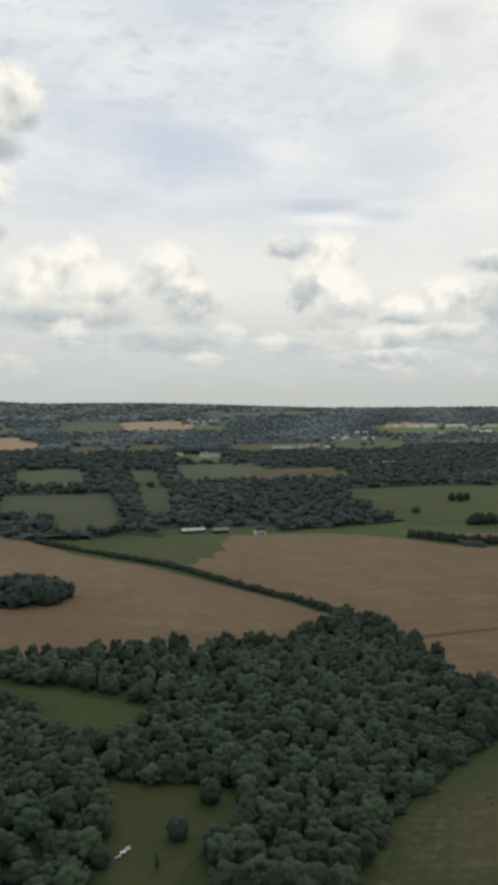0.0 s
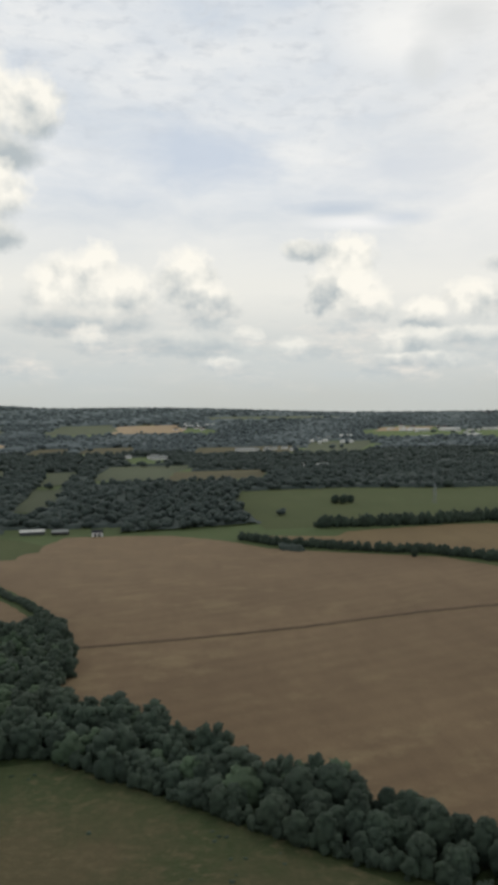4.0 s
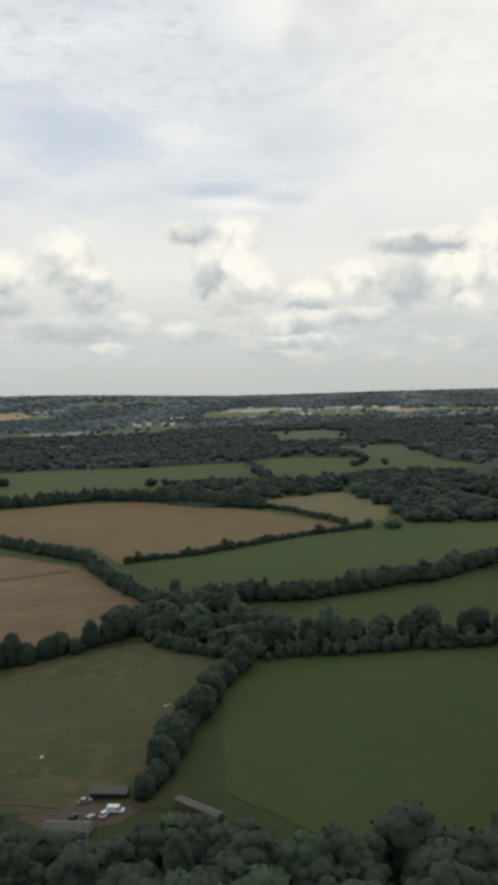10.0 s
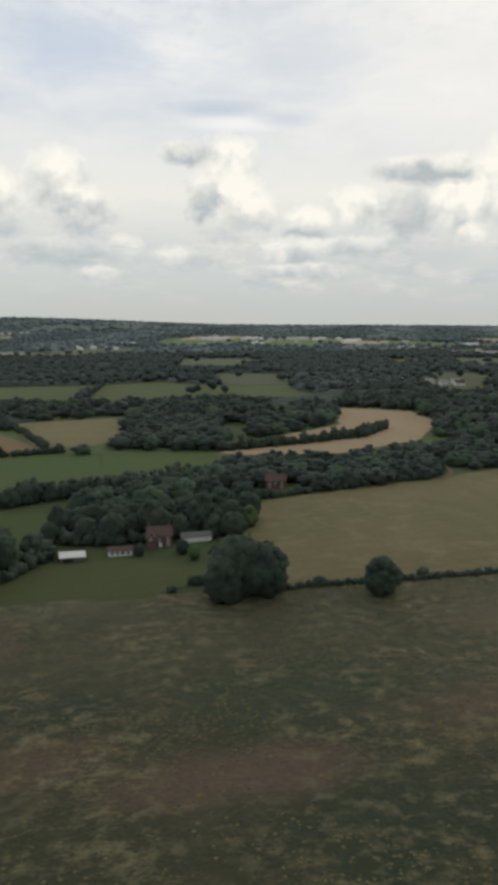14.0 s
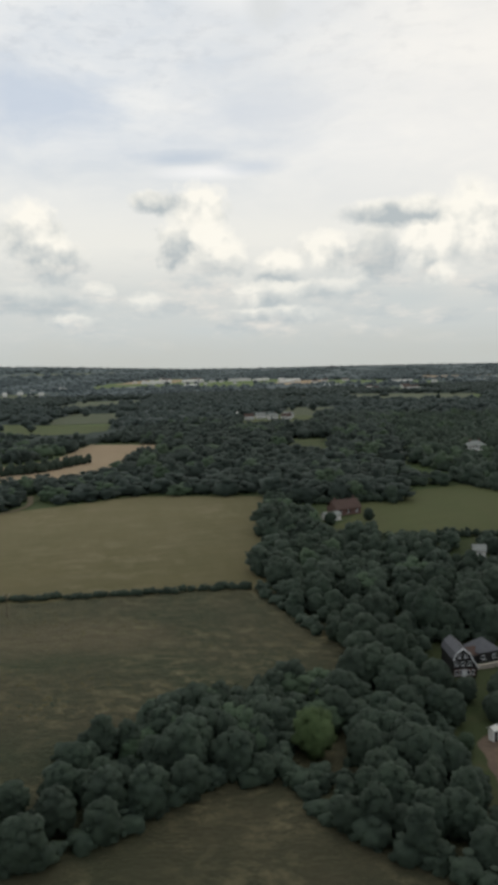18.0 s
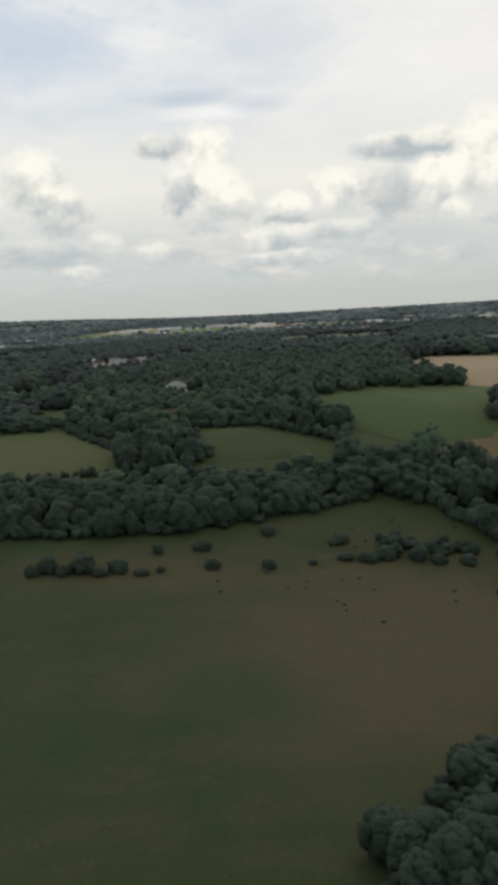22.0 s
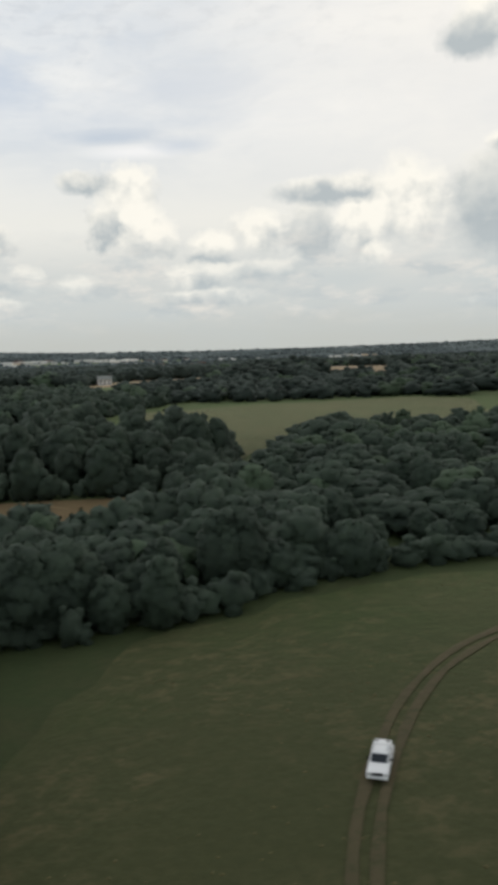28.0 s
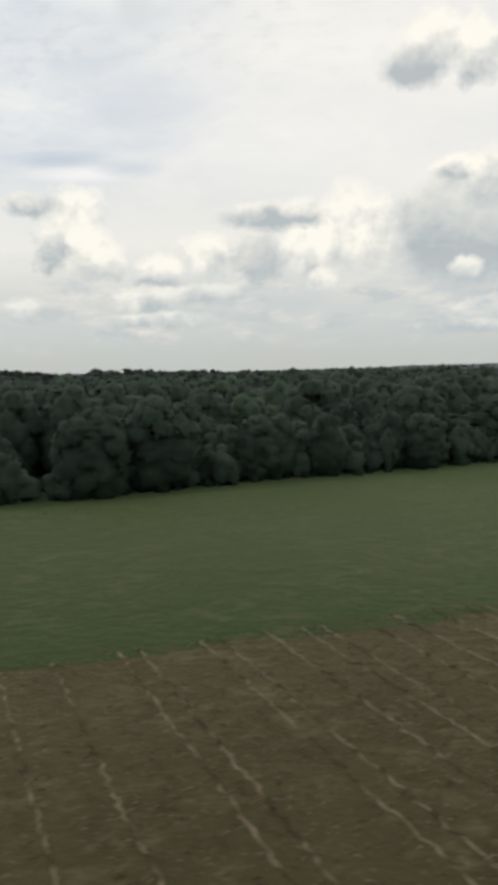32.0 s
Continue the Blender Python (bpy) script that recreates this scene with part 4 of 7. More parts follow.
# woods round the brick house
wood([(508, 176), (516, 172), (528, 178), (540, 192), (545, 206), (530, 204), (516, 196)], 5, 7, 6.6, 14)
wood([(575, 374), (604, 366), (612, 348), (622, 354), (624, 420), (652, 488), (690, 540), (610, 575), (584, 500), (580, 432)], 7, 7.5, 6.0, 0)
wood([(541, 215), (560, 207), (585, 212), (601, 250), (602, 284), (566, 270), (545, 250)], 6, 7.5, 7, 20)
wood([(541, 341), (560, 380), (596, 349), (620, 400), (640, 493), (580, 482), (556, 400)], 7, 7, 4.6, 10)
wood([(597, 244), (614, 252), (672, 267), (727, 287), (768, 273), (772, 280), (735, 298), (690, 292), (650, 274), (604, 266)], 4.6, 6.4, 4.6, 24, size=0.6)
wood([(600, 263), (618, 269), (650, 265), (690, 284), (735, 291), (732, 330), (690, 322), (650, 306), (608, 312)], 4.8, 7, 5.2, 40, size=0.72)
wood([(462, 512), (500, 500), (547, 500), (578, 515), (674, 545), (654, 590), (580, 584), (513, 586), (455, 579)], 9, 8, 6, 10)
wood([(714, 381), (740, 400), (757, 470), (720, 515), (760, 600), (880, 700), (940, 560), (880, 430), (846, 330), (830, 275), (780, 275), (745, 292), (735, 320)], 6.6, 7.4, 6.2, 20)
hedge([(620, 352), (655, 360), (690, 372), (712, 400)], 3.5, 2.5, 0.1, ("round",), 0.8)
hedge([(594, 164), (625, 164), (650, 165), (689, 172), (713, 173), (745, 176)], 3, 0.9, 0.02, ("bush",), 1.0, "low straggling hedge between crop and rough grazing", 0.4)
plant("oak", 585, 163, 1.35)
plant("oak", 590, 161, 1.2)
plant("oak", 581, 159, 1.0)
plant("oak", 615, 156, 0.85)
plant("bush", 604, 165, 0.9)
plant("bush", 629, 166, 0.9)
# the wooded slope by the farm
hedge([(776, 210), (800, 208), (823, 206), (864, 210)], 2.6, 1.5, label="clipped dark hedge below a bright paddock")
wood([(778, 186), (790, 178), (812, 183), (834, 195), (846, 204), (820, 204), (800, 205), (780, 206)], 6.0, 4.8, 3.4, 12, "garden trees round cottages", size=0.42)
wood([(908, 152), (914, 158), (924, 162), (933, 160), (938, 152), (930, 146), (918, 147)], 3.6, 3.0, 2.0, 12, "patch of thorn scrub on rough grass", ("bush",), 0.9)
wood([(940, 150), (946, 156), (958, 152), (964, 142), (952, 138), (943, 143)], 3.6, 3.2, 2.4, 10, "patch of thorn scrub on rough grass", ("bush",), 1.0)
hedge([(838, 292), (845, 276), (856, 248), (865, 229)], 2.6, 1.5, label="clipped dark hedge between bright paddocks")
plant("willow", 740.4, 103.4, 0.95, tall=1.05)
plant("willow", 745.5, 115, 0.7)
for x, y, k in ((735, 97, 0.8), (738.5, 95, 0.7), (742.5, 96.5, 0.8), (736.5, 92.5, 0.6), (741, 92.5, 0.6), (744.5, 101, 0.7)):
    plant("bush", x, y, k)
# dark trees round the tiled house
wood([(772, 262), (780, 254), (790, 251), (800, 252), (811, 247), (822, 270), (830, 300), (820, 322), (800, 326), (776, 312)], 5.2, 6.6, 6.2, 24, size=0.8, over=True)
wood([(761, 232), (754, 200), (748, 172), (755, 146), (752, 124), (732, 106), (738, 86), (754, 66), (758, 78), (759, 100), (764, 114), (769, 134), (776, 150), (780, 190), (778, 224), (768, 262)], 4.2, 5.8, 5.0, 90, size=0.66, over=True)
wood([(706, 104), (722, 118), (748, 128), (756, 112), (756, 92), (746, 86), (738, 96), (724, 98)], 4.2, 5.4, 4.4, 20, size=0.7, over=True)
wood([(652, 66), (656, 80), (664, 84), (676, 80), (690, 80), (690, 70), (672, 62)], 3.8, 4.4, 3.4, 20, "thicket of thorn bushes", ("bush",), 1.1, over=True)
wood([(690, 82), (708, 102), (723, 116), (745, 127), (740, 108), (704, 80)], 3.4, 4.8, 4.6, 40, "thicket of thorn bushes", ("bush", "round"), 0.8, over=True)
wood([(770, 143), (792, 141), (800, 158), (790, 205), (779, 205)], 5.5, 6.5, 6.0, 20)
wood([(776, 184), (788, 176), (812, 181), (835, 192), (850, 197), (880, 201), (912, 203), (929, 200), (923, 182), (900, 176), (878, 168), (841, 168), (820, 164), (800, 158), (785, 160)], 4.4, 6.2, 5.8, 90, size=0.75, back=0.72)
wood([(863, 206), (867, 232), (872, 242), (886, 254), (889, 222), (880, 208)], 5, 6.5, 6, 10)
wood([(799, 250), (822, 264), (848, 272), (870, 236), (884, 255), (910, 252), (930, 225), (938, 250), (930, 300), (967, 310), (1000, 300), (1035, 394), (1000, 560), (900, 640), (880, 430), (856, 330), (828, 300), (828, 270)], 6.5, 7.0, 5.6, 30, size=0.75)
wood([(918, 200), (951, 208), (962, 182), (966, 166), (976, 180), (996, 178), (999, 152), (970, 156), (962, 138), (948, 141), (938, 174)], 5.5, 7.5, 7.5, 40)
wood([(886, 46), (893, 58), (900, 67), (907, 75), (913, 83), (920, 91), (932, 96), (946, 100), (958, 100), (954, 90), (948, 80), (942, 66), (934, 40), (925, 22), (894, 28)], 4.4, 6.2, 6.0, 130, size=0.68, over=True)
wood([(883, 50), (886, 60), (891, 69), (899, 76), (906, 80), (900, 68), (893, 58), (887, 46)], 2.8, 4.2, 3.4, 40, "thicket of thorn bushes", ("bush", "bush", "round"), 0.75, over=True)
field("heath", [(686, 72), (700, 79), (738, 107), (746, 98), (752, 64), (742, 36), (690, 40)], "heath", "rough brown grazing below a thicket", 0.2, grow=0)
wood([(978, 222), (1012, 219), (1036, 221), (1088, 215), (1138, 306), (1110, 324), (1080, 350), (1048, 296), (1012, 258), (994, 262), (983, 246)], 6.5, 7.5, 5.6, 40, size=0.7)
wood([(1003, 162), (1045, 150), (1080, 136), (1122, 126), (1134, 160), (1116, 185), (1090, 212), (1031, 213), (1014, 200), (990, 204), (974, 184), (985, 162)], 6, 8, 7.5, 60)
wood([(944, 84), (957, 95), (969, 100), (984, 102), (999, 100), (1021, 96), (1054, 90), (1072, 86), (1078, 98), (1040, 104), (1000, 110), (965, 114), (942, 104)], 4.8, 8.0, 8.4, 60)
wood([(1020, 26), (1024, 48), (1031, 57), (1037, 52), (1034, 30)], 4.5, 6, 7, 14, over=True)
wood([(1068, 84), (1081, 92), (1098, 94), (1111, 96), (1119, 112), (1140, 108), (1128, 80), (1115, 68), (1105, 66), (1092, 66), (1092, 54), (1096, 40), (1099, 30), (1095, 16), (1072, 30), (1064, 60)], 4.4, 6.4, 5.6, 85, size=0.78)
wood([(1113, 70), (1130, 75), (1150, 78), (1181, 79), (1212, 79), (1214, 186), (1186, 190), (1155, 188), (1140, 150), (1125, 112)], 5.6, 7.0, 4.6, 36, size=0.66)
wood([(1212, 79), (1238, 81), (1256, 85), (1282, 92), (1322, 99), (1370, 108), (1400, 240), (1311, 245), (1247, 215), (1222, 190), (1214, 186)], 6.6, 8.5, 8.4, 40)
wood([(1034, 420), (1060, 470), (1110, 440), (1160, 420), (1240, 400), (1260, 300), (1310, 260), (1420, 260), (1480, 560), (1360, 600), (1200, 560), (1130, 560), (980, 560)], 8, 9.0, 6.6, 20)


wood([(1128, 306), (1165, 292), (1225, 294), (1245, 282), (1262, 300), (1240, 398), (1170, 400), (1115, 384)], 6.5, 7.5, 5.0, 0)


# ---- the far country ----
def far_woods(name, x0, x1, y0, y1, cell, tall, share, seed, leaf="leaf_far"):
    """The roof of the far woods and hedgerows: one uneven canopy, open over the fields and clearings and on their
    camera side.
    """
    rng = np.random.default_rng(seed)
    gx, gy = np.meshgrid(np.arange(x0, x1, cell), np.arange(y0, y1, cell))
    n = np.sin(gx / 83 + 1.7 * np.sin(gy / 190)) + np.sin(gy / 61 + gx / 240) + 0.8 * np.sin(gx / 37 - gy / 45)
    gx = gx + rng.uniform(-0.38, 0.38, gx.shape) * cell
    gy = gy + rng.uniform(-0.38, 0.38, gy.shape) * cell
    ok = (n > np.quantile(n, 1 - share)) & (gx > -0.28 * gy - 120) & (gx < 1330 + 0.62 * gy)
    for ring in FIELDS + CLEARINGS:
        ok &= ~inside(gx, gy, ring)
        if min(p[1] for p in ring) > 610:
            ok &= ~inside(gx, gy + 24 + 0.06 * (gy - 600), ring)
    stand = 0.74 + 0.16 * np.sin(gx / 23 + 2 * np.sin(gy / 31)) + 0.12 * np.sin(gy / 17 - gx / 41)
    top = tall * stand * (0.8 + 0.3 * np.sin(gx / 61 - gy / 140)) * rng.uniform(0.7, 1.12, gx.shape)
    z = land(gx, gy) + np.where(ok, top, -1.5)
    w = gx.shape[1]
    q = np.arange(gx.shape[0] - 1)[:, None] * w + np.arange(w - 1)[None]
    f = np.stack([q, q + 1, q + 1 + w, q + w], -1).reshape(-1, 4)
    f = f[ok.ravel()[f].any(1)]
    used, back = np.unique(f, return_inverse=True)
    v = np.stack([gx.ravel(), gy.ravel(), z.ravel()], -1)[used]
    tagged(new(name, mesh_of(name, v, back.reshape(f.shape), leaf, True)), "distant dark woods and hedgerows merging together", "wood", kind="stuff")


TOWNS = [(330, 2250, 70), (420, 1450, 45), (820, 1960, 90), (930, 2080, 90), (1010, 1850, 90), (1150, 1900, 80), (1290, 1750, 80), (1400, 1600, 70), (1560, 1500, 70), (1250, 1350, 60), (1700, 1700, 80), (600, 1650, 60), (1480, 1100, 45), (180, 1250, 40), (1330, 900, 35)]
# each town gets a gap deep enough in y for the camera
for tx, ty, tr in TOWNS:
    CLEARINGS.append([(tx + tr * (1 + 0.2 * math.sin(3 * a + tx)) * math.cos(a), ty + 1.7 * tr * math.sin(a)) for a in np.linspace(0, 2 * math.pi, 12, endpoint=False).tolist()])


wood([(655, 495), (700, 520), (712, 512), (692, 428), (645, 388), (634, 392)], 8, 8, 6, 0)
far_woods("far_woods", 250, 1500, 480, 604, 3.2, 5.0, 0.5, 4, "leaf_mid")
# from here on the leaf colours hold the haze of distance
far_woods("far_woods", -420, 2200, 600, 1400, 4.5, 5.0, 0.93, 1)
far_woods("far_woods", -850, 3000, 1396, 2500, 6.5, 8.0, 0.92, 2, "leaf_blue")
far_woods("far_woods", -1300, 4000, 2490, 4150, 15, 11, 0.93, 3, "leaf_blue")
rng_f = np.random.default_rng(12)


def far_crowns(name, x0, x1, y0, y1, gap, width, tall, clumps, leaf):
    """Crowns that stand out of the far canopy, each a core with clumps round it."""
    gx, gy = np.meshgrid(np.arange(x0, x1, gap), np.arange(y0, y1, gap))
    gx = (gx + rng_f.uniform(-0.5, 0.5, gx.shape) * gap).ravel()
    gy = (gy + rng_f.uniform(-0.5, 0.5, gy.shape) * gap).ravel()
    ok = (gx > -0.28 * gy - 80) & (gx < 1290 + 0.6 * gy)
    bare = np.zeros(gx.shape, bool)
    for ring in FIELDS + CLEARINGS:
        bare |= inside(gx, gy, ring)
        # no crowns on the camera side of a far field either
        if min(p[1] for p in ring) > 610:
            bare |= inside(gx, gy + 18 + 0.06 * (gy - 600), ring)
    ok &= ~bare | (rng_f.random(gx.shape) < 0.008)
    gx, gy = gx[ok], gy[ok]
    v, f = ICO1
    k = len(gx)
    wide, tops = width * rng_f.uniform(0.6, 1.35, k), tall * rng_f.uniform(0.6, 1.25, k)
    vv, ff = [], []
    for j in range(clumps):
        ang, out = rng_f.uniform(0, 6.28, k), (0.0 if j == 0 else 0.34) * wide * rng_f.uniform(0.6, 1.2, k)
        r = wide * (0.42 if j == 0 else 0.25) * rng_f.uniform(0.8, 1.2, k)
        up = tops * (0.52 if j == 0 else rng_f.uniform(0.4, 0.8, k))
        c = np.stack([gx + np.cos(ang) * out, gy + np.sin(ang) * out, land(gx, gy) + up], -1)
        s = np.stack([r, r, tops * 0.48 if j == 0 else r * 0.9], -1)
        vv.append(v[None] * rng_f.uniform(0.75, 1.2, (k, len(v), 1)) * s[:, None] + c[:, None])
        ff.append(f[None] + ((np.arange(k) + j * k) * len(v))[:, None, None])
    tagged(new(name, mesh_of(name, np.concatenate(vv).reshape(-1, 3), np.concatenate(ff).reshape(-1, 3), leaf, True)), "crowns of distant trees in dark woods", "wood", kind="stuff")


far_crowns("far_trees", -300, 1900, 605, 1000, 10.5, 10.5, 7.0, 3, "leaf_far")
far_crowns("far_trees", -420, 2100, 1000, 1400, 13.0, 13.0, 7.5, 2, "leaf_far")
# crowns past y 1400 carry the blue haze in their leaf colour
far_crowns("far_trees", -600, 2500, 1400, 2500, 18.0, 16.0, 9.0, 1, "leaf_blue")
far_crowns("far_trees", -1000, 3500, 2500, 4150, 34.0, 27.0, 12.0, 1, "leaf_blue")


# ---- buildings ----
def box(bm, x0, x1, y0, y1, z0, z1):
    v = [bm.verts.new(p) for p in ((x0, y0, z0), (x1, y0, z0), (x1, y1, z0), (x0, y1, z0), (x0, y0, z1), (x1, y0, z1), (x1, y1, z1), (x0, y1, z1))]
    for q in ((3, 2, 1, 0), (4, 5, 6, 7), (0, 1, 5, 4), (1, 2, 6, 5), (2, 3, 7, 6), (3, 0, 4, 7)):
        bm.faces.new([v[i] for i in q])


def boxed(x0, x1, y0, y1, z0, z1, bevel=0.0):
    bm = bmesh.new()
    box(bm, x0, x1, y0, y1, z0, z1)
    if bevel:
        bmesh.ops.bevel(bm, geom=bm.edges[:], offset=bevel, segments=1, affect="EDGES")
    return bm


def prism(profile, x0, x1):
    """A profile of (y, z) corners drawn along x."""
    bm = bmesh.new()
    a = [bm.verts.new((x0, y, z)) for y, z in profile]
    b = [bm.verts.new((x1, y, z)) for y, z in profile]
    bm.faces.new(a[::-1])
    bm.faces.new(b)
    for i in range(len(a)):
        j = (i + 1) % len(a)
        bm.faces.new((a[i], a[j], b[j], b[i]))
    bmesh.ops.recalc_face_normals(bm, faces=bm.faces[:])
    return bm


def slab(y0, z0, y1, z1, thick, x0, x1):
    """A roof slope from its eave (y0, z0) to its ridge (y1, z1)."""
    return prism([(y0, z0), (y1, z1), (y1, z1 + thick), (y0, z0 + thick)], x0, x1)


def add_window(root, side, u, z, w, h, length, width, frame="white_paint"):
    """A window in a wall: frame, sill and pane. side: f, b, l or r."""
    d = 0.05

    def at(u0, u1, z0, z1, out0, out1):
        if side in "fb":
            s, base = (-1, -width / 2) if side == "f" else (1, width / 2)
            ys = sorted((base + s * out0, base + s * out1))
            return boxed(u0, u1, ys[0], ys[1], z0, z1)
        s, base = (-1, -length / 2) if side == "l" else (1, length / 2)
        xs = sorted((base + s * out0, base + s * out1))
        return boxed(xs[0], xs[1], u0, u1, z0, z1)

    win = part("window", at(u - w / 2, u + w / 2, z, z + h, 0.0, d), frame, root)
    part("pane", at(u - w / 2 + 0.07, u - 0.02, z + 0.07, z + h - 0.07, d, d + 0.012), "glass", win)
    part("pane", at(u + 0.02, u + w / 2 - 0.07, z + 0.07, z + h - 0.07, d, d + 0.012), "glass", win)
    part("sill", at(u - w / 2 - 0.05, u + w / 2 + 0.05, z - 0.06, z, 0.0, d + 0.05), frame, win)


def add_door(root, side, u, w, h, length, width, material="dark_gap", name="door"):
    if side in "fb":
        ys = (-width / 2 - 0.05, -width / 2) if side == "f" else (width / 2, width / 2 + 0.05)
        return part(name, boxed(u - w / 2, u + w / 2, *ys, 0.02, h), material, root)
    xs = (-length / 2 - 0.05, -length / 2) if side == "l" else (length / 2, length / 2 + 0.05)
    return part(name, boxed(*xs, u - w / 2, u + w / 2, 0.02, h), material, root)


def building(name, x, y, turn, length, width, eave, rise, wall, roof, label, category="building", windows=(), doors=(), chimneys=(), lights=0,
             cap="", group="", sink=0.25, over=0.25, z=None, pane=(0.32, 0.0, "dark_gap"), arch=False):
    """A gabled building; its ridge runs along its own x; arch: a curved roof."""
    root = thing(name, x, y, turn, z, label, category, group)
    hw, hl = width / 2, length / 2
    crown = [(hw * u, eave + rise * (1 - u * u)) for u in np.linspace(1, -1, 13).tolist()] if arch else [(hw, eave), (0, eave + rise), (-hw, eave)]
    part("wall", prism([(-hw, -sink - 0.6), (hw, -sink - 0.6)] + crown, -hl, hl), wall, root)
    k = rise / hw
    for s in (-1, 1):
        if arch:
            line = [(s * (hw + over) * u, eave + rise * (1 - u * u) + 0.03) for u in np.linspace(1, 0, 7).tolist()]
            slope = part("roof", prism(line + [(y_, z_ + 0.1) for y_, z_ in reversed(line)], -hl - over, hl + over), roof, root)
        else:
            slope = part("roof", slab(s * (hw + over), eave - over * k + 0.02, 0, eave + rise + 0.02, 0.1, -hl - over, hl + over), roof, root)
        for i in range(lights):
            u = -hl + (i + 0.5) * length / lights
            for row in ((0.35, 0.68) if lights > 6 else (0.5,)):
                yy = s * hw * row
                zz = eave + rise * (1 - (yy / (hw + over)) ** 2 if arch else 1 - row) + 0.12
                k = rise / hw * (2 * row if arch else 1)
                bm = bmesh.new()
                q = pane[1] or 0.14 * hw
                e = pane[0]
                pts = [(u - e, yy - q, zz + 0.02 + (q * k if s > 0 else -q * k)), (u + e, yy - q, zz + 0.02 + (q * k if s > 0 else -q * k)),
                       (u + e, yy + q, zz + 0.02 - (q * k if s > 0 else -q * k)), (u - e, yy + q, zz + 0.02 - (q * k if s > 0 else -q * k))]
                lo = [bm.verts.new(p) for p in pts]
                hi = [bm.verts.new((p[0], p[1], p[2] + 0.05)) for p in pts]
                bm.faces.new(hi)
                for a in range(4):
                    b = (a + 1) % 4
                    bm.faces.new((lo[a], lo[b], hi[b], hi[a]))
                part("roof_light", bm, pane[2], slope, "flat single-tone roof light")
    if cap:
        part("ridge_cap", prism([(-0.14, eave + rise + 0.1), (0, eave + rise + 0.2), (0.14, eave + rise + 0.1)], -hl - over, hl + over), cap, root)
    for w in windows:
        add_window(root, *w, length, width)
    for d in doors:
        add_door(root, *d[:4], length, width, *d[4:])
    for cx, cy in chimneys:
        stack = part("chimney", boxed(cx - 0.25, cx + 0.25, cy - 0.2, cy + 0.2, eave, eave + rise + 0.8), "brick", root)
        for i in (-1, 1):
            bm = bmesh.new()
            bmesh.ops.create_cone(bm, segments=8, radius1=0.09, radius2=0.07, depth=0.25, cap_ends=True, matrix=Matrix.Translation((cx + i * 0.11, cy, eave + rise + 0.92)))
            part("chimney_pot", bm, "tile_roof", stack)
    return root


# the yard with the pale-roofed sheds
field("car_park", [(318, 140), (330, 143), (338.4, 131), (341, 130), (347, 123), (347, 115), (343, 108), (330, 106), (312, 112), (316, 128)], "tarmac", "worn tarmac yard full of parked cars", 0.1, 6, ragged=0.15, category="car park")
main_shed = building("workshop", 334.1, 138.9, -38.6, 18.9, 9.4, 2.4, 1.2, "shed_wall", "pale_roof", "long workshop with pale arched roof and dark roof lights", "workshop", lights=10, arch=True, pane=(0.3, 0.36, "dark_gap"),
         doors=(("f", -7.2, 1.6, 1.9, "white_wall", "panel"), ("f", -4.5, 1.2, 1.9), ("f", 4, 2.2, 2.0), ("f", 7.2, 0.7, 1.6, "white_paint", "door"), ("r", 0, 2.5, 2.2)))
for u0, u1 in ((-5.9, -0.6), (0.5, 2.8), (3.4, 5.6)):
    bar = part("lettering_bar", boxed(u0, u1, -0.2, 0.2, -0.02, 0.02), "dark_olive", main_shed, "dark unreadable lettering on the roof edge")
    bar.matrix_basis = Matrix.Translation((0, -4.3, 2.87)) @ Matrix.Rotation(math.atan(0.42), 4, "X")
lean = thing("canopy", 332.0, 136.0, -38.6, label="pale lean-to canopy along the workshop front", category="canopy")
part("roof", slab(-2.8, 1.9, -1.2, 2.25, 0.08, -6.0, 4.2), "pale_roof", lean)
for px in (-5.8, -2.5, 0.8, 4.0):
    part("post", boxed(px - 0.05, px + 0.05, -2.7, -2.6, -0.4, 1.95), "steel", lean)
building("workshop", 347.5, 127.7, 49.5, 13.8, 8.8, 2.4, 1.3, "shed_wall", "white_roof", "broad shed with clean white roof and grey roof lights", "workshop", lights=3, pane=(0.62, 0.6, "pane_grey"), doors=(("l", 1.2, 3.0, 2.2), ("f", 2, 2.0, 1.8)))
building("workshop", 317.8, 115.0, 49.6, 20, 6.6, 2.6, 0.8, "grey_wall", "grey_roof", "long low shed with dull grey roof", "workshop", doors=(("f", -3, 2.0, 2.0), ("f", 4, 2.0, 2.0)), windows=(("f", 0, 1.1, 1.2, 0.8), ("f", 7, 1.1, 1.2, 0.8)))
side_shed = building("lean_to", 353.4, 124.6, 49.5, 7, 2.2, 1.3, 0.3, "grey_wall", "grey_roof", "narrow grey lean-to store beside the white shed", "shed")

# the farm with the long dark barn
field("farm_yard", [(759, 85.5), (764, 86), (769, 84), (774, 81.3), (778, 81), (780.5, 82.5), (784, 86), (787, 88.6), (790, 90.3), (794, 90.2), (798, 91.6), (806, 91.8), (806, 94), (798, 95), (791, 95.4), (791, 110), (784, 110.5), (777, 109), (772, 108.5), (769, 107.8), (766, 105.5), (764, 98), (762.5, 91)], "soil", "bare trodden farm yard of brown earth", 0.08, 6, ragged=0.15, category="yard")
field("grass_patch", [(781.5, 78.6), (783.5, 82), (786, 85.6), (788, 87.6), (791, 89.6), (795, 89.6), (799, 91), (806, 91.4), (806.5, 90.4), (800, 87), (792, 83)], "grass", "strip of rough grass round a shed", 0.12, 6, ragged=0.2, category="grass", keep=False)
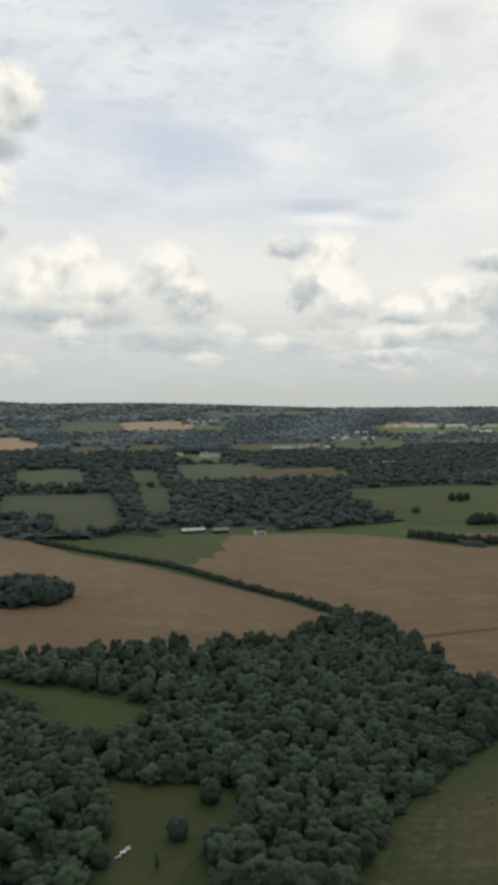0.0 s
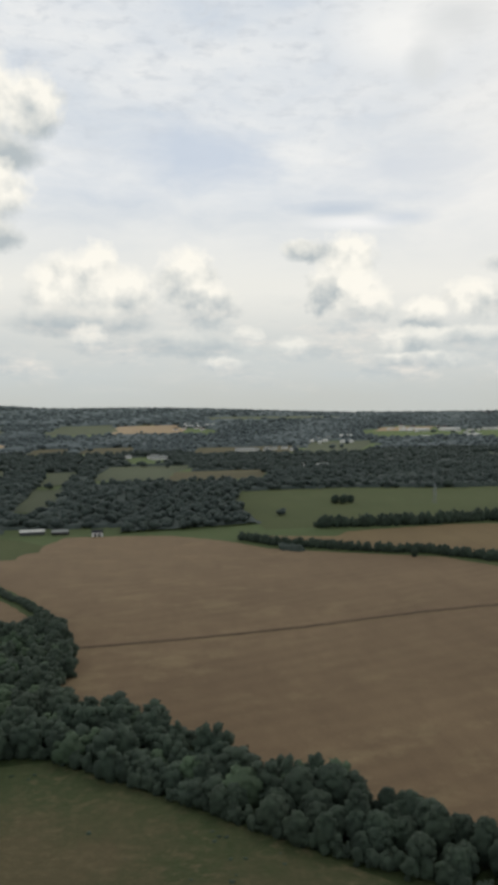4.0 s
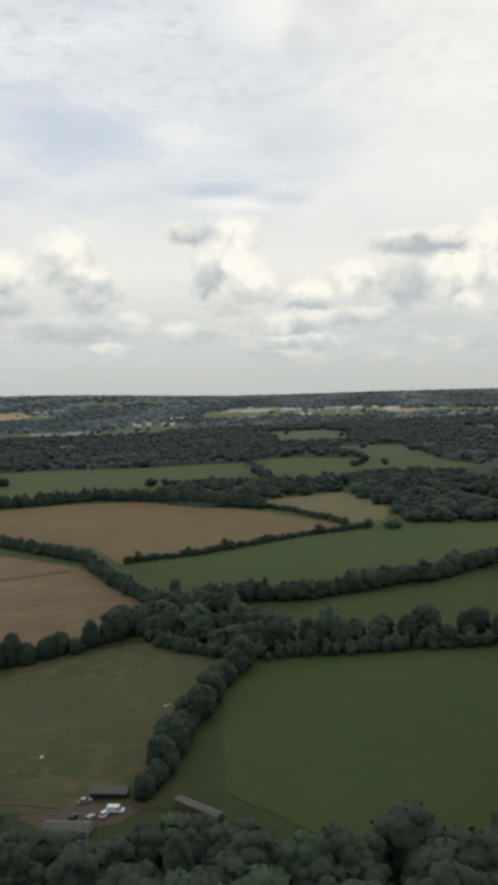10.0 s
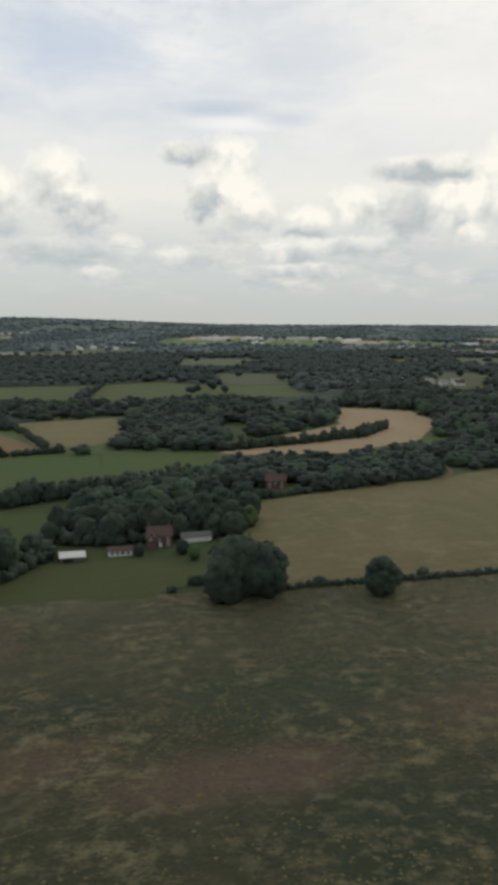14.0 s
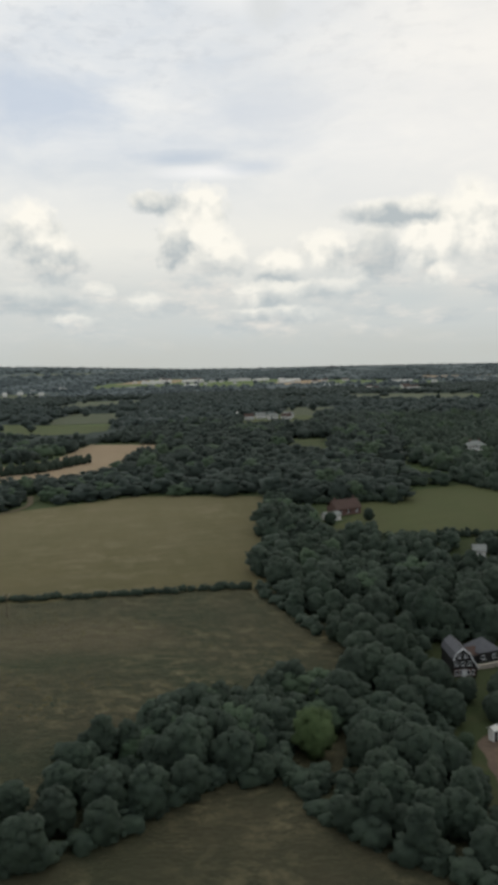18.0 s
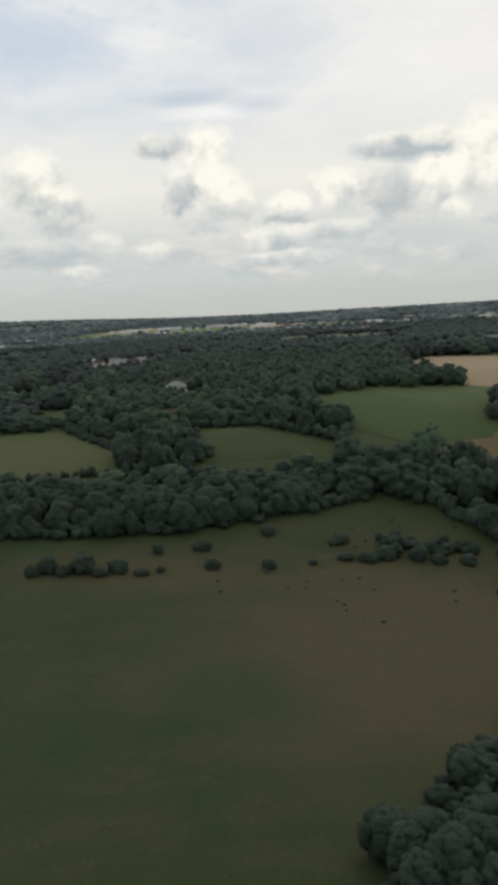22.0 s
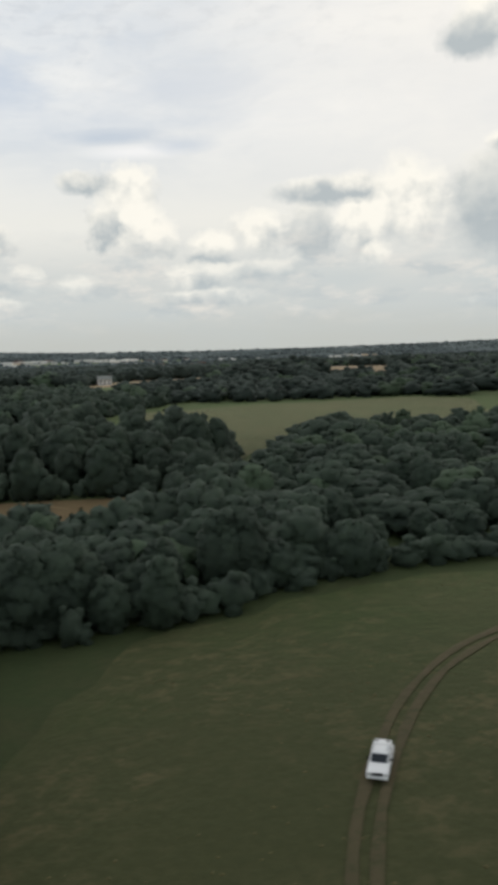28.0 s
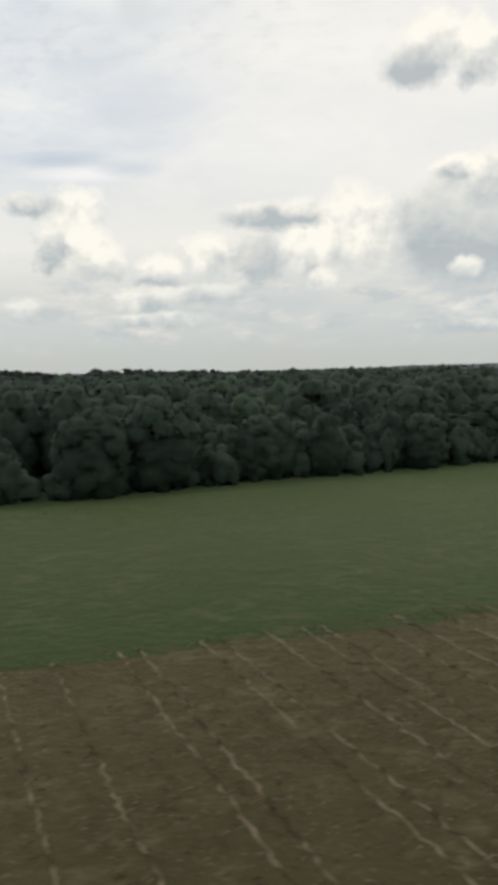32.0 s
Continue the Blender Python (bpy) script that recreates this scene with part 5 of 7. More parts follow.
field("grass_patch", [(772.5, 85), (775, 83.2), (778.3, 82.6), (781, 84.4), (783.2, 88.4), (781, 88), (778, 86), (775, 85.6)], "pasture", "dark trodden grass at a barn end", 0.12, 6, ragged=0.2, category="grass", keep=False)
barn = building("barn", 778.4, 97.2, -85.5, 18.2, 5.0, 1.3, 1.2, "black_board", "dark_roof", "long black barn with a white ridge line", "barn", cap="white_paint", doors=(("f", 3, 1.5, 1.3), ("r", 0, 1.6, 1.4)))
building("porch", 779.6, 86.6, -84.7, 2.6, 3.4, 1.1, 0.7, "black_board", "grey_roof", "small grey-roofed porch at the barn end", "porch", doors=(("r", 0, 1.2, 1.0),))
big = building("cattle_shed", 802.5, 107.2, 0, 23, 22, 2.0, 2.7, "black_board", "barn_roof", "wide cattle shed with a mossy grey roof and white boards", "cattle shed", lights=5, over=0.5, pane=(0.75, 0.3, "dark_olive"),
               doors=(("f", -9.6, 2.6, 1.5), ("f", 5.8, 2.4, 1.5), ("f", 9.4, 3.2, 1.5), ("l", 0, 3.5, 2.4), ("l", -4, 1.2, 1.6, "timber", "door")))
part("ridge_cap", boxed(-11.6, 11.6, -0.28, 0.28, 4.66, 4.84, 0.03), "tile_roof", big, "rusty ridge capping")
# its back slope is squeezed short and steep, out of the camera's sight
for piece in big.children_recursive:
    for corner in piece.data.vertices:
        if corner.co.y > 0.3:
            corner.co.y = 0.3 + (corner.co.y - 0.3) * 0.12
for px, w in ((-6.0, 2.9), (-3.8, 0.9), (-2.1, 1.7), (-0.4, 1.5), (1.3, 2.0), (3.2, 1.2)):
    panel = part("white_board", boxed(px - w / 2, px + w / 2, -11.12, -11.02, 0.35, 1.55), "white_paint", big, "white painted stall board")
    # a flat dark panel, the shade of a hole put into its colour
    part("opening_shade", boxed(px - 0.16, px + 0.16, -11.16, -11.13, 0.9, 1.2), "dark_gap", panel)
building("shed", 790.6, 87.0, 8, 5.6, 2.6, 1.1, 0.7, "grey_wall", "dark_roof", "small dark-roofed pale shed beside the track", "shed", doors=(("f", 1.2, 0.8, 1.0),))
building("shed", 769.0, 106.0, 20, 1.1, 1.0, 1.9, 0.35, "white_wall", "white_roof", "small pale shed at the yard edge", "shed", doors=(("f", 0, 0.6, 1.5),))
# stands in for a small white box whose use is unknown
building("shed", 762.0, 87.2, 10, 0.9, 0.9, 1.2, 0.15, "white_wall", "white_roof", "little white box of unknown use by the yard", "shed")


def gambrel_house(x, y, turn):
    """The black boarded house with a mansard gable and white windows."""
    root = thing("house", x, y, turn, label="black boarded house with gambrel roof and white windows", category="house")
    left = [(1.65, 3.0), (1.2, 4.15), (0, 5.0)]
    right = [(-2.75, 1.5), (-1.75, 2.9), (-1.2, 4.15), (0, 5.0)]
    part("wall", prism([(1.65, -0.8)] + left + right[-2::-1] + [(-2.4, -0.8)], -3.6, 3.6), "black_board", root)
    for line in (left, right):
        s = 1 if line is left else -1
        for (ya, za), (yb, zb) in zip(line, line[1:]):
            part("roof", slab(ya + 0.08 * s, za, yb + 0.05 * s, zb + 0.06, 0.1, -3.75, 3.75), "barn_grey", root)
            part("barge_board", prism([(ya, za - 0.02), (yb, zb - 0.02), (yb + 0.05 * s, zb + 0.19), (ya + 0.16 * s, za + 0.1)], -3.84, -3.76), "white_paint", root)
    part("base_band", boxed(-3.66, -3.6, -2.3, 1.6, 0.0, 1.35), "brick", root)
    for u in (-1.2, 0, 1.1):
        add_window(root, "l", u, 2.0, 0.62, 0.75, 7.2, 4.4)
    for u in (-0.55, 0.55):
        add_window(root, "l", u, 3.4, 0.5, 0.6, 7.2, 4.4)
    for u in (-1.8, -0.95, 0.35, 1.15):
        add_window(root, "l", u, 0.3, 0.55, 0.9, 7.32, 4.4)
    part("door", boxed(-3.74, -3.66, -0.62, 0.05, 0.05, 1.25), "white_paint", root, "white glazed door")
    return root


def hipped_house(x, y, turn, length, width, eave, rise, wall, roof, label, windows=(), chimneys=(), ridge=0.0):
    """A house whose roof falls to all four sides; ridge: half the length of its top line."""
    root = thing("house", x, y, turn, label=label, category="house")
    hl, hw, o = length / 2, width / 2, 0.3
    part("wall", boxed(-hl, hl, -hw, hw, -0.8, eave), wall, root)
    foot = [(-hl - o, -hw - o), (hl + o, -hw - o), (hl + o, hw + o), (-hl - o, hw + o)]
    for a, b, tops in ((0, 1, (ridge, -ridge)), (1, 2, (ridge,)), (2, 3, (-ridge, ridge)), (3, 0, (-ridge,))):
        bm = bmesh.new()
        low = [(*foot[a], eave - 0.05), (*foot[b], eave - 0.05)] + [(t_, 0, eave + rise) for t_ in (tops if ridge else (0,))]
        bottom, top = [bm.verts.new(p) for p in low], [bm.verts.new((p[0], p[1], p[2] + 0.12)) for p in low]
        bm.faces.new(top)
        bm.faces.new(bottom[::-1])
        for k in range(len(low)):
            q = (k + 1) % len(low)
            bm.faces.new((bottom[k], bottom[q], top[q], top[k]))
        part("roof", bm, roof, root)
    for w in windows:
        add_window(root, *w, length, width)
    for cx, cy in chimneys:
        part("chimney", boxed(cx - 0.3, cx + 0.3, cy - 0.25, cy + 0.25, eave, eave + rise + 0.9, 0.03), "brick", root)
    return root


gambrel_house(775.4, 131.4, 82)
hipped_house(782.6, 135.6, 10, 4.6, 4.4, 1.9, 2.0, "black_board", "barn_grey", "black boarded lodge with a pyramid roof of grey tiles", windows=(("f", -1.2, 0.5, 0.8, 0.8), ("f", 1.2, 0.5, 0.8, 0.8)))
building("house_wing", 779.0, 134.6, 8, 3.4, 2.8, 1.5, 1.0, "black_board", "tile_roof", "low link building with a reddish tiled roof", "house", windows=(("f", 0, 0.4, 0.8, 0.7),))
for wx, wy, turn, half, high in ((780.6, 130.9, 6, 2.3, 0.75), (785.2, 131.4, 4, 2.1, 0.95)):
    wall = thing("garden_wall", wx, wy, turn, label="low weathered pale stone garden wall", category="wall")
    part("wall", boxed(-half, half, -0.2, 0.2, -0.5, high, 0.03), "pale_stone", wall)
    part("coping", boxed(-half - 0.1, half + 0.1, -0.27, 0.27, high, high + 0.1, 0.02), "pale_stone", wall)
wall = thing("yard_wall", 786.2, 109.9, 6, label="low crumbling pale wall at a yard end", category="wall")
part("wall", boxed(-3.2, 3.2, -0.2, 0.2, -0.4, 0.6, 0.03), "pale_stone", wall)

# the brick house by the heath, with its barns
building("house", 572.0, 206.0, -4, 6.4, 4.8, 3.0, 2.0, "brick", "tile_roof", "red brick farmhouse with white windows", "house",
         windows=(("f", -2.2, 1.7, 0.8, 0.8), ("f", 0, 1.7, 0.8, 0.8), ("f", 2.2, 1.7, 0.8, 0.8), ("f", -2.2, 0.4, 0.8, 0.8), ("f", 2.2, 0.4, 0.8, 0.8), ("l", 0, 3.4, 0.7, 0.9)), doors=(("f", 0.2, 0.7, 1.3, "white_paint", "door"),), chimneys=((-2.7, 0), (2.7, 0)))
building("gable", 569.6, 202.9, 86, 2.6, 2.4, 3.0, 1.4, "brick", "tile_roof", "brick gable end with a pale arched window", "house", windows=(("l", 0, 2.6, 0.8, 1.0),))
building("outbuilding", 582.0, 207.5, 4, 8, 3, 1.4, 0.9, "white_wall", "moss_roof", "long low outbuilding with a greenish roof", "outbuilding", windows=(("f", 2.6, 0.4, 0.7, 0.6),))
building("outbuilding", 561.5, 199.6, -3, 6, 2.8, 1.3, 0.8, "white_wall", "tile_roof", "low white-fronted garden building", "outbuilding", windows=(("f", -2, 0.3, 0.8, 0.8), ("f", -0.7, 0.3, 0.8, 0.8), ("f", 0.6, 0.3, 0.8, 0.8), ("f", 1.9, 0.3, 0.8, 0.8)))
# its open front is a panel with the inside shade as colour
building("barn", 549.5, 197.6, 2, 6, 4.2, 1.4, 0.9, "timber", "white_roof", "open barn with a bright pale roof", "barn", doors=(("f", -1, 2.4, 1.2),))
building("house", 618.5, 267.0, -8, 7, 4.6, 2.9, 2.0, "brick", "tile_roof", "red-tiled brick house among trees", "house", windows=(("f", -2, 0.5, 0.8, 0.8), ("f", 2, 0.5, 0.8, 0.8), ("f", -2, 1.8, 0.8, 0.8), ("f", 0, 1.8, 0.8, 0.8), ("f", 2, 1.8, 0.8, 0.8)), chimneys=((2.6, 0),))
building("house", 581.0, 236.5, 6, 5, 4, 2.8, 1.6, "white_wall", "grey_roof", "white cottage at the edge of a wood", "house", windows=(("f", -1.4, 1.6, 0.7, 0.7), ("f", 1.4, 1.6, 0.7, 0.7)), chimneys=((1.8, 0),))
building("house", 789.5, 238.0, 14, 9, 5.6, 2.0, 2.4, "brick", "tile_roof", "large red-tiled house on the slope", "house", windows=(("f", -3, 0.6, 0.9, 0.9), ("f", 0, 0.6, 0.9, 0.9), ("f", 3, 0.6, 0.9, 0.9)), chimneys=((-3.4, 0), (3.4, 0)))
building("garage", 783.0, 231.0, 10, 5, 3.4, 1.5, 0.9, "white_wall", "grey_roof", "pale garage beside a red-tiled house", "garage", doors=(("f", 0, 2.2, 1.3, "white_paint", "door"),))
building("cottage", 789.5, 190.5, 8, 6, 3.4, 1.9, 1.2, "timber", "moss_roof", "mossy-roofed cottage under trees", "house", windows=(("f", -1.4, 0.5, 0.7, 0.7), ("f", 1.4, 0.5, 0.7, 0.7)))
building("cottage", 795.0, 181.5, 24, 3, 2.4, 1.8, 1.0, "white_wall", "white_roof", "little white summer house", "house", doors=(("f", 0, 0.7, 1.3),))
building("cottage", 810.0, 189.0, -20, 3.2, 3, 2.4, 1.2, "white_wall", "grey_roof", "small white gabled cottage", "house", windows=(("f", 0, 1.2, 0.7, 0.7),))
hipped_house(888.5, 343.0, -6, 8.4, 5.2, 3.6, 1.9, "white_wall", "grey_roof", "large white country house with a hipped roof above trees", windows=tuple(("f", u, z, 0.9, 1.1) for u in (-3.2, -1.6, 0, 1.6, 3.2) for z in (0.5, 2.2)), chimneys=((-2.2, 0.4), (2.2, 0.4)), ridge=1.8)
building("house", 882.0, 263.0, 10, 6, 4.6, 3.4, 2.0, "white_wall", "tile_roof", "white house half hidden by trees", "house", windows=(("f", -1.8, 0.6, 0.8, 0.8), ("f", 1.8, 0.6, 0.8, 0.8), ("f", -1.8, 2.0, 0.8, 0.8), ("f", 1.8, 2.0, 0.8, 0.8)), chimneys=((2.2, 0),))
# barns at the head of the first lane
building("barn", 83, 616, 4, 18, 6, 2.4, 1.4, "shed_wall", "white_roof", "long barn with a white roof", "barn", lights=6)
building("barn", 104, 611, -4, 12, 6, 2.2, 1.6, "black_board", "grey_roof", "grey-roofed barn beside a white one", "barn")
building("barn", 132, 596, 2, 8, 6, 3.0, 1.6, "white_wall", "dark_roof", "white-walled barn at the field edge", "barn", doors=(("f", -1.5, 1.6, 2.0), ("f", 1.5, 1.6, 2.0)))
building("stable", 401, 149.5, -20, 7, 2.4, 1.3, 0.6, "black_board", "moss_roof", "low stable with a dull roof", "stable", doors=(("f", -3, 0.9, 1.2), ("f", 0, 0.9, 1.2), ("f", 3, 0.9, 1.2)))
building("stable", 393, 139.5, -20, 8, 3, 1.3, 0.6, "grey_wall", "moss_roof", "grey stable with white-framed openings", "stable", windows=(("f", -2, 0.5, 0.7, 0.6), ("f", 0, 0.5, 0.7, 0.6), ("f", 2, 0.5, 0.7, 0.6)))
building("store", 416, 137.5, -52, 10, 1.4, 0.9, 0.3, "timber", "moss_roof", "narrow store along a fence", "shed")

# villages and yards towards the horizon
village = [
    (864, 650, 10, "white_wall", "grey_roof"), (873, 639, -8, "white_wall", "tile_roof"), (858, 668, 4, "white_wall", "grey_roof"), (846, 660, -12, "white_wall", "tile_roof"),
    (880, 660, 16, "white_wall", "grey_roof"), (838, 690, 0, "white_wall", "white_roof"), (998, 505, 8, "white_wall", "tile_roof"), (1006, 512, -10, "white_wall", "grey_roof"),
    (1150, 588, 0, "white_wall", "grey_roof"), (1180, 570, 6, "brick", "tile_roof"), (1165, 580, -6, "white_wall", "white_roof"), (1113, 476, 5, "white_wall", "grey_roof"),
    (1226, 426, 0, "white_wall", "white_roof"), (1273, 388, 8, "white_wall", "grey_roof"), (1232, 434, -6, "white_wall", "tile_roof"), (1210, 704, 0, "white_wall", "grey_roof"),
]
for vx, vy, vt, wl, rf in village:
    building("house", vx, vy, vt, 8, 5, 3.4, 2.0, wl, rf, "small pale house among trees", "house", windows=tuple(("f", u, zz, 0.9, 0.9) for u in (-2.4, 0, 2.4) for zz in (0.6, 2.0)), chimneys=((2.8, 0),), group="houses among trees")
building("warehouse", 1424, 372, -40, 26, 10, 4.5, 1.5, "white_wall", "white_roof", "long white warehouse behind a wood", "warehouse")
building("warehouse", 1446, 352, -40, 20, 9, 4.5, 1.5, "white_wall", "white_roof", "white warehouse behind a wood", "warehouse")
yards = [(403, 1012, 26, 12), (376, 1020, 14, 10), (399, 2437, 60, 20), (349, 2520, 80, 20), (941, 1752, 50, 16), (660, 1837, 50, 14), (363, 1442, 60, 12), (976, 1979, 90, 26), (905, 1987, 60, 20),
         (1093, 1974, 90, 24), (1193, 1834, 60, 20), (341, 2393, 70, 20), (593, 1780, 60, 16), (1182, 1485, 60, 16), (817, 1729, 50, 14), (1048, 2057, 90, 24), (1162, 1776, 60, 16), (1368, 1578, 50, 16), (1225, 782, 14, 8)]
for i, (vx, vy, ln, wd) in enumerate(yards):
    building("warehouse", vx, vy, RNG.uniform(-12, 12), ln * 0.6, wd * 0.7, 5 if vy > 900 else 3.5, 2.5 if vy > 900 else 1.6, "white_wall", "white_roof" if i % 3 else "grey_roof", "distant white industrial building", "warehouse", group="far white buildings")
# towns as a sprinkle of roofs
rng_t = np.random.default_rng(21)
for k in range(96):
    tx, ty, tr = TOWNS[k % len(TOWNS)]
    vx, vy = tx + tr * rng_t.uniform(-0.85, 0.85), ty + tr * rng_t.uniform(-0.2, 1.25)
    building("far_house", vx, vy, rng_t.uniform(-25, 25), rng_t.uniform(7, 16), 7, 3.6, 2.4, "white_wall", ("tile_roof", "grey_roof", "white_roof")[k % 3], "distant pale house among woods", "house", group="far houses")
# tower blocks on the skyline
for vx, w, h in ((1838, 14, 13), (1861, 12, 17), (1880, 16, 14), (1915, 14, 11), (2080, 16, 10), (2210, 14, 12)):
    building("tower_block", vx, 3640, 0, w, 14, h, 1.0, "shed_wall", "dark_roof", "hazy tower block on the skyline", "tower block", group="skyline blocks", over=0.1)


# ---- vehicles ----
def wheel_mesh(r, w):
    bm = bmesh.new()
    bmesh.ops.create_cone(bm, segments=16, radius1=r, radius2=r, depth=w, cap_ends=True, matrix=Matrix.Rotation(radians(90), 4, "X"))
    bmesh.ops.bevel(bm, geom=[e for e in bm.edges if abs(e.verts[0].co.y - e.verts[1].co.y) < 1e-4], offset=0.03, segments=1, affect="EDGES")
    return bm


def across(profile, half, bevel=0.05):
    """A side profile of (x, z) corners drawn across the car, with softened edges."""
    bm = bmesh.new()
    a = [bm.verts.new((x, -half, z)) for x, z in profile]
    b = [bm.verts.new((x, half, z)) for x, z in profile]
    bm.faces.new(a)
    bm.faces.new(b[::-1])
    for i in range(len(a)):
        j = (i + 1) % len(a)
        bm.faces.new((a[j], a[i], b[i], b[j]))
    bmesh.ops.recalc_face_normals(bm, faces=bm.faces[:])
    if bevel:
        bmesh.ops.bevel(bm, geom=bm.edges[:], offset=bevel, segments=2, affect="EDGES")
    return bm


def vehicle(name, paint, label, kind="car", category="car"):
    """A road vehicle of true shape, its front towards +x; the scene's scale is put on by place_vehicle()."""
    root = thing(name, 0, 0, 0, 0, label, category)
    if kind == "van":
        part("body", across([(-2.4, 0.3), (2.4, 0.3), (2.45, 0.9), (1.75, 1.15), (1.2, 1.95), (-2.4, 2.0)], 0.92), paint, root)
        part("windscreen", across([(1.72, 1.2), (1.24, 1.85), (1.30, 1.88), (1.80, 1.22)], 0.8, 0.0), "glass", root)
        for s in (-1, 1):
            part("side_window", boxed(0.55, 1.25, s * 0.93 - 0.01, s * 0.93 + 0.01, 1.2, 1.75), "glass", root)
        axles = (-1.5, 1.5)
    elif kind == "pickup":
        part("body", across([(-2.5, 0.45), (2.45, 0.45), (2.5, 0.95), (1.05, 1.12), (-2.5, 1.12)], 0.92), paint, root)
        cab = part("cab", across([(1.0, 1.08), (0.35, 1.68), (-1.05, 1.72), (-1.25, 1.08)], 0.80, 0.07), paint, root)
        part("windscreen", across([(0.98, 1.14), (0.43, 1.62), (0.52, 1.64), (1.07, 1.15)], 0.70, 0.0), "glass", cab)
        part("canopy", across([(-1.3, 1.1), (-1.2, 1.66), (-2.3, 1.60), (-2.48, 1.1)], 0.78, 0.06), paint, root, "white load canopy with a glazed back")
        for s in (-1, 1):
            part("side_window", boxed(-1.0, -0.15, s * 0.805 - 0.012, s * 0.805 + 0.012, 1.2, 1.55), "glass", cab)
            part("side_window", boxed(-0.1, 0.45, s * 0.805 - 0.012, s * 0.805 + 0.012, 1.2, 1.48), "glass", cab)
            part("canopy_window", boxed(-2.2, -1.4, s * 0.785 - 0.012, s * 0.785 + 0.012, 1.22, 1.52), "glass", root)
            part("mirror", boxed(0.55, 0.7, s * 0.98 - 0.09, s * 0.98 + 0.09, 1.2, 1.36, 0.02), "rubber", root)
            part("headlamp", boxed(2.36, 2.5, s * 0.68 - 0.18, s * 0.68 + 0.18, 0.78, 0.95, 0.02), "lamp_lens", root)
            part("roof_rail", boxed(-0.95, 0.2, s * 0.62 - 0.025, s * 0.62 + 0.025, 1.74, 1.80), "steel", cab)
            part("roof_lamp", boxed(-1.9, -1.7, s * 0.5 - 0.12, s * 0.5 + 0.12, 1.66, 1.74, 0.02), "rubber", root)
        part("grille", boxed(2.46, 2.53, -0.45, 0.45, 0.68, 0.93, 0.02), "rubber", root, "dark horizontal grille")
        part("bumper", boxed(2.4, 2.6, -0.9, 0.9, 0.42, 0.62, 0.04), paint, root)
        part("number_plate", boxed(2.6, 2.62, -0.26, 0.26, 0.47, 0.58), "lamp_lens", root, "blank number plate")
        axles = (-1.55, 1.6)
    else:
        part("body", across([(-2.1, 0.32), (2.1, 0.32), (2.12, 0.62), (1.95, 0.78), (0.95, 0.90), (-2.0, 0.95), (-2.12, 0.7)], 0.86), paint, root)
        part("greenhouse", across([(0.95, 0.88), (0.25, 1.36), (-1.25, 1.38), (-1.95, 0.93)], 0.72, 0.04), "glass", root)
        part("roof", across([(0.28, 1.35), (0.1, 1.44), (-1.15, 1.46), (-1.32, 1.36)], 0.66, 0.03), paint, root)
        for s in (-1, 1):
            part("headlamp", boxed(2.02, 2.13, s * 0.62 - 0.16, s * 0.62 + 0.16, 0.6, 0.74, 0.02), "lamp_lens", root)
            part("tail_lamp", boxed(-2.13, -2.02, s * 0.66 - 0.12, s * 0.66 + 0.12, 0.66, 0.82, 0.02), "red_lens", root)
        axles = (-1.3, 1.3)
    for ax in axles:
        for s in (-1, 1):
            wh = part("wheel", wheel_mesh(0.36 if kind == "pickup" else 0.32, 0.22), "rubber", root)
            wh.location = (ax, s * 0.80, 0.34)
            bm = bmesh.new()
            bmesh.ops.create_cone(bm, segments=12, radius1=0.2, radius2=0.2, depth=0.24, cap_ends=True, matrix=Matrix.Rotation(radians(90), 4, "X"))
            part("rim", bm, "steel", wh)
    return root


SCALE = 0.63  # the land is drawn at this share of its size


def settle(ob, x, y, turn):
    m = pose(x, y, height(x, y) + 0.13, 0, 0, turn)
    ob.matrix_basis = m @ Matrix.Diagonal((SCALE, SCALE, SCALE, 1))


jeep = vehicle("pickup_truck", "car_white", "white double-cab pickup truck on a grass track", "pickup", "pickup truck")
settle(jeep, 1120.4, 39.7, -117)
models = {k: vehicle("car", "car_" + k, k + " parked hatchback car") for k in ("white", "silver", "dark", "red")}
van = vehicle("van", "car_white", "white parked delivery van", "van", "van")
used = set()


def park(key, x, y, turn, group="cars in the yard"):
    ob = van if key == "van" else models[key]
    if key in used:
        ob = copy_thing(ob, pose(0, 0, 0))
    used.add(key)
    tagged(ob, group=group)
    settle(ob, x, y, turn)


for key, x, y, turn in (("white", 321.3, 138.0, 45), ("white", 322.7, 137.0, 45), ("white", 322.2, 133.9, 45), ("van", 323.6, 132.5, 45), ("silver", 325.4, 130.6, 45), ("white", 326.5, 129.6, 45),
                        ("van", 329.0, 132.9, 55), ("silver", 332.0, 125.4, 40), ("van", 339.5, 122.7, -35), ("white", 337.4, 120.0, -25), ("white", 336.4, 118.7, -25), ("white", 334.5, 116.4, -25), ("white", 338.6, 112.7, -20),
                        ("van", 345.0, 135.2, 50), ("van", 341.2, 131.2, 50), ("dark", 327.8, 128.6, 45), ("dark", 330.3, 131.3, 50), ("dark", 331.5, 130.4, 50), ("dark", 330.8, 126.9, 45), ("red", 332.3, 128.6, 45),
                        ("dark", 333.9, 127.7, 45), ("red", 335.5, 126.8, 45), ("dark", 333.3, 124.3, 40), ("dark", 344.1, 118.4, -20), ("dark", 342.9, 116.8, -20), ("silver", 342.2, 115.5, -20), ("dark", 340.8, 114.3, -20), ("dark", 327.7, 118.8, -20)):
    park(key, x, y, turn)
for key, x, y, turn in (("white", 772.5, 91.2, 8), ("dark", 773.0, 87.5, 10), ("red", 773.8, 85.4, 12)):
    park(key, x, y, turn, "cars at the farm")
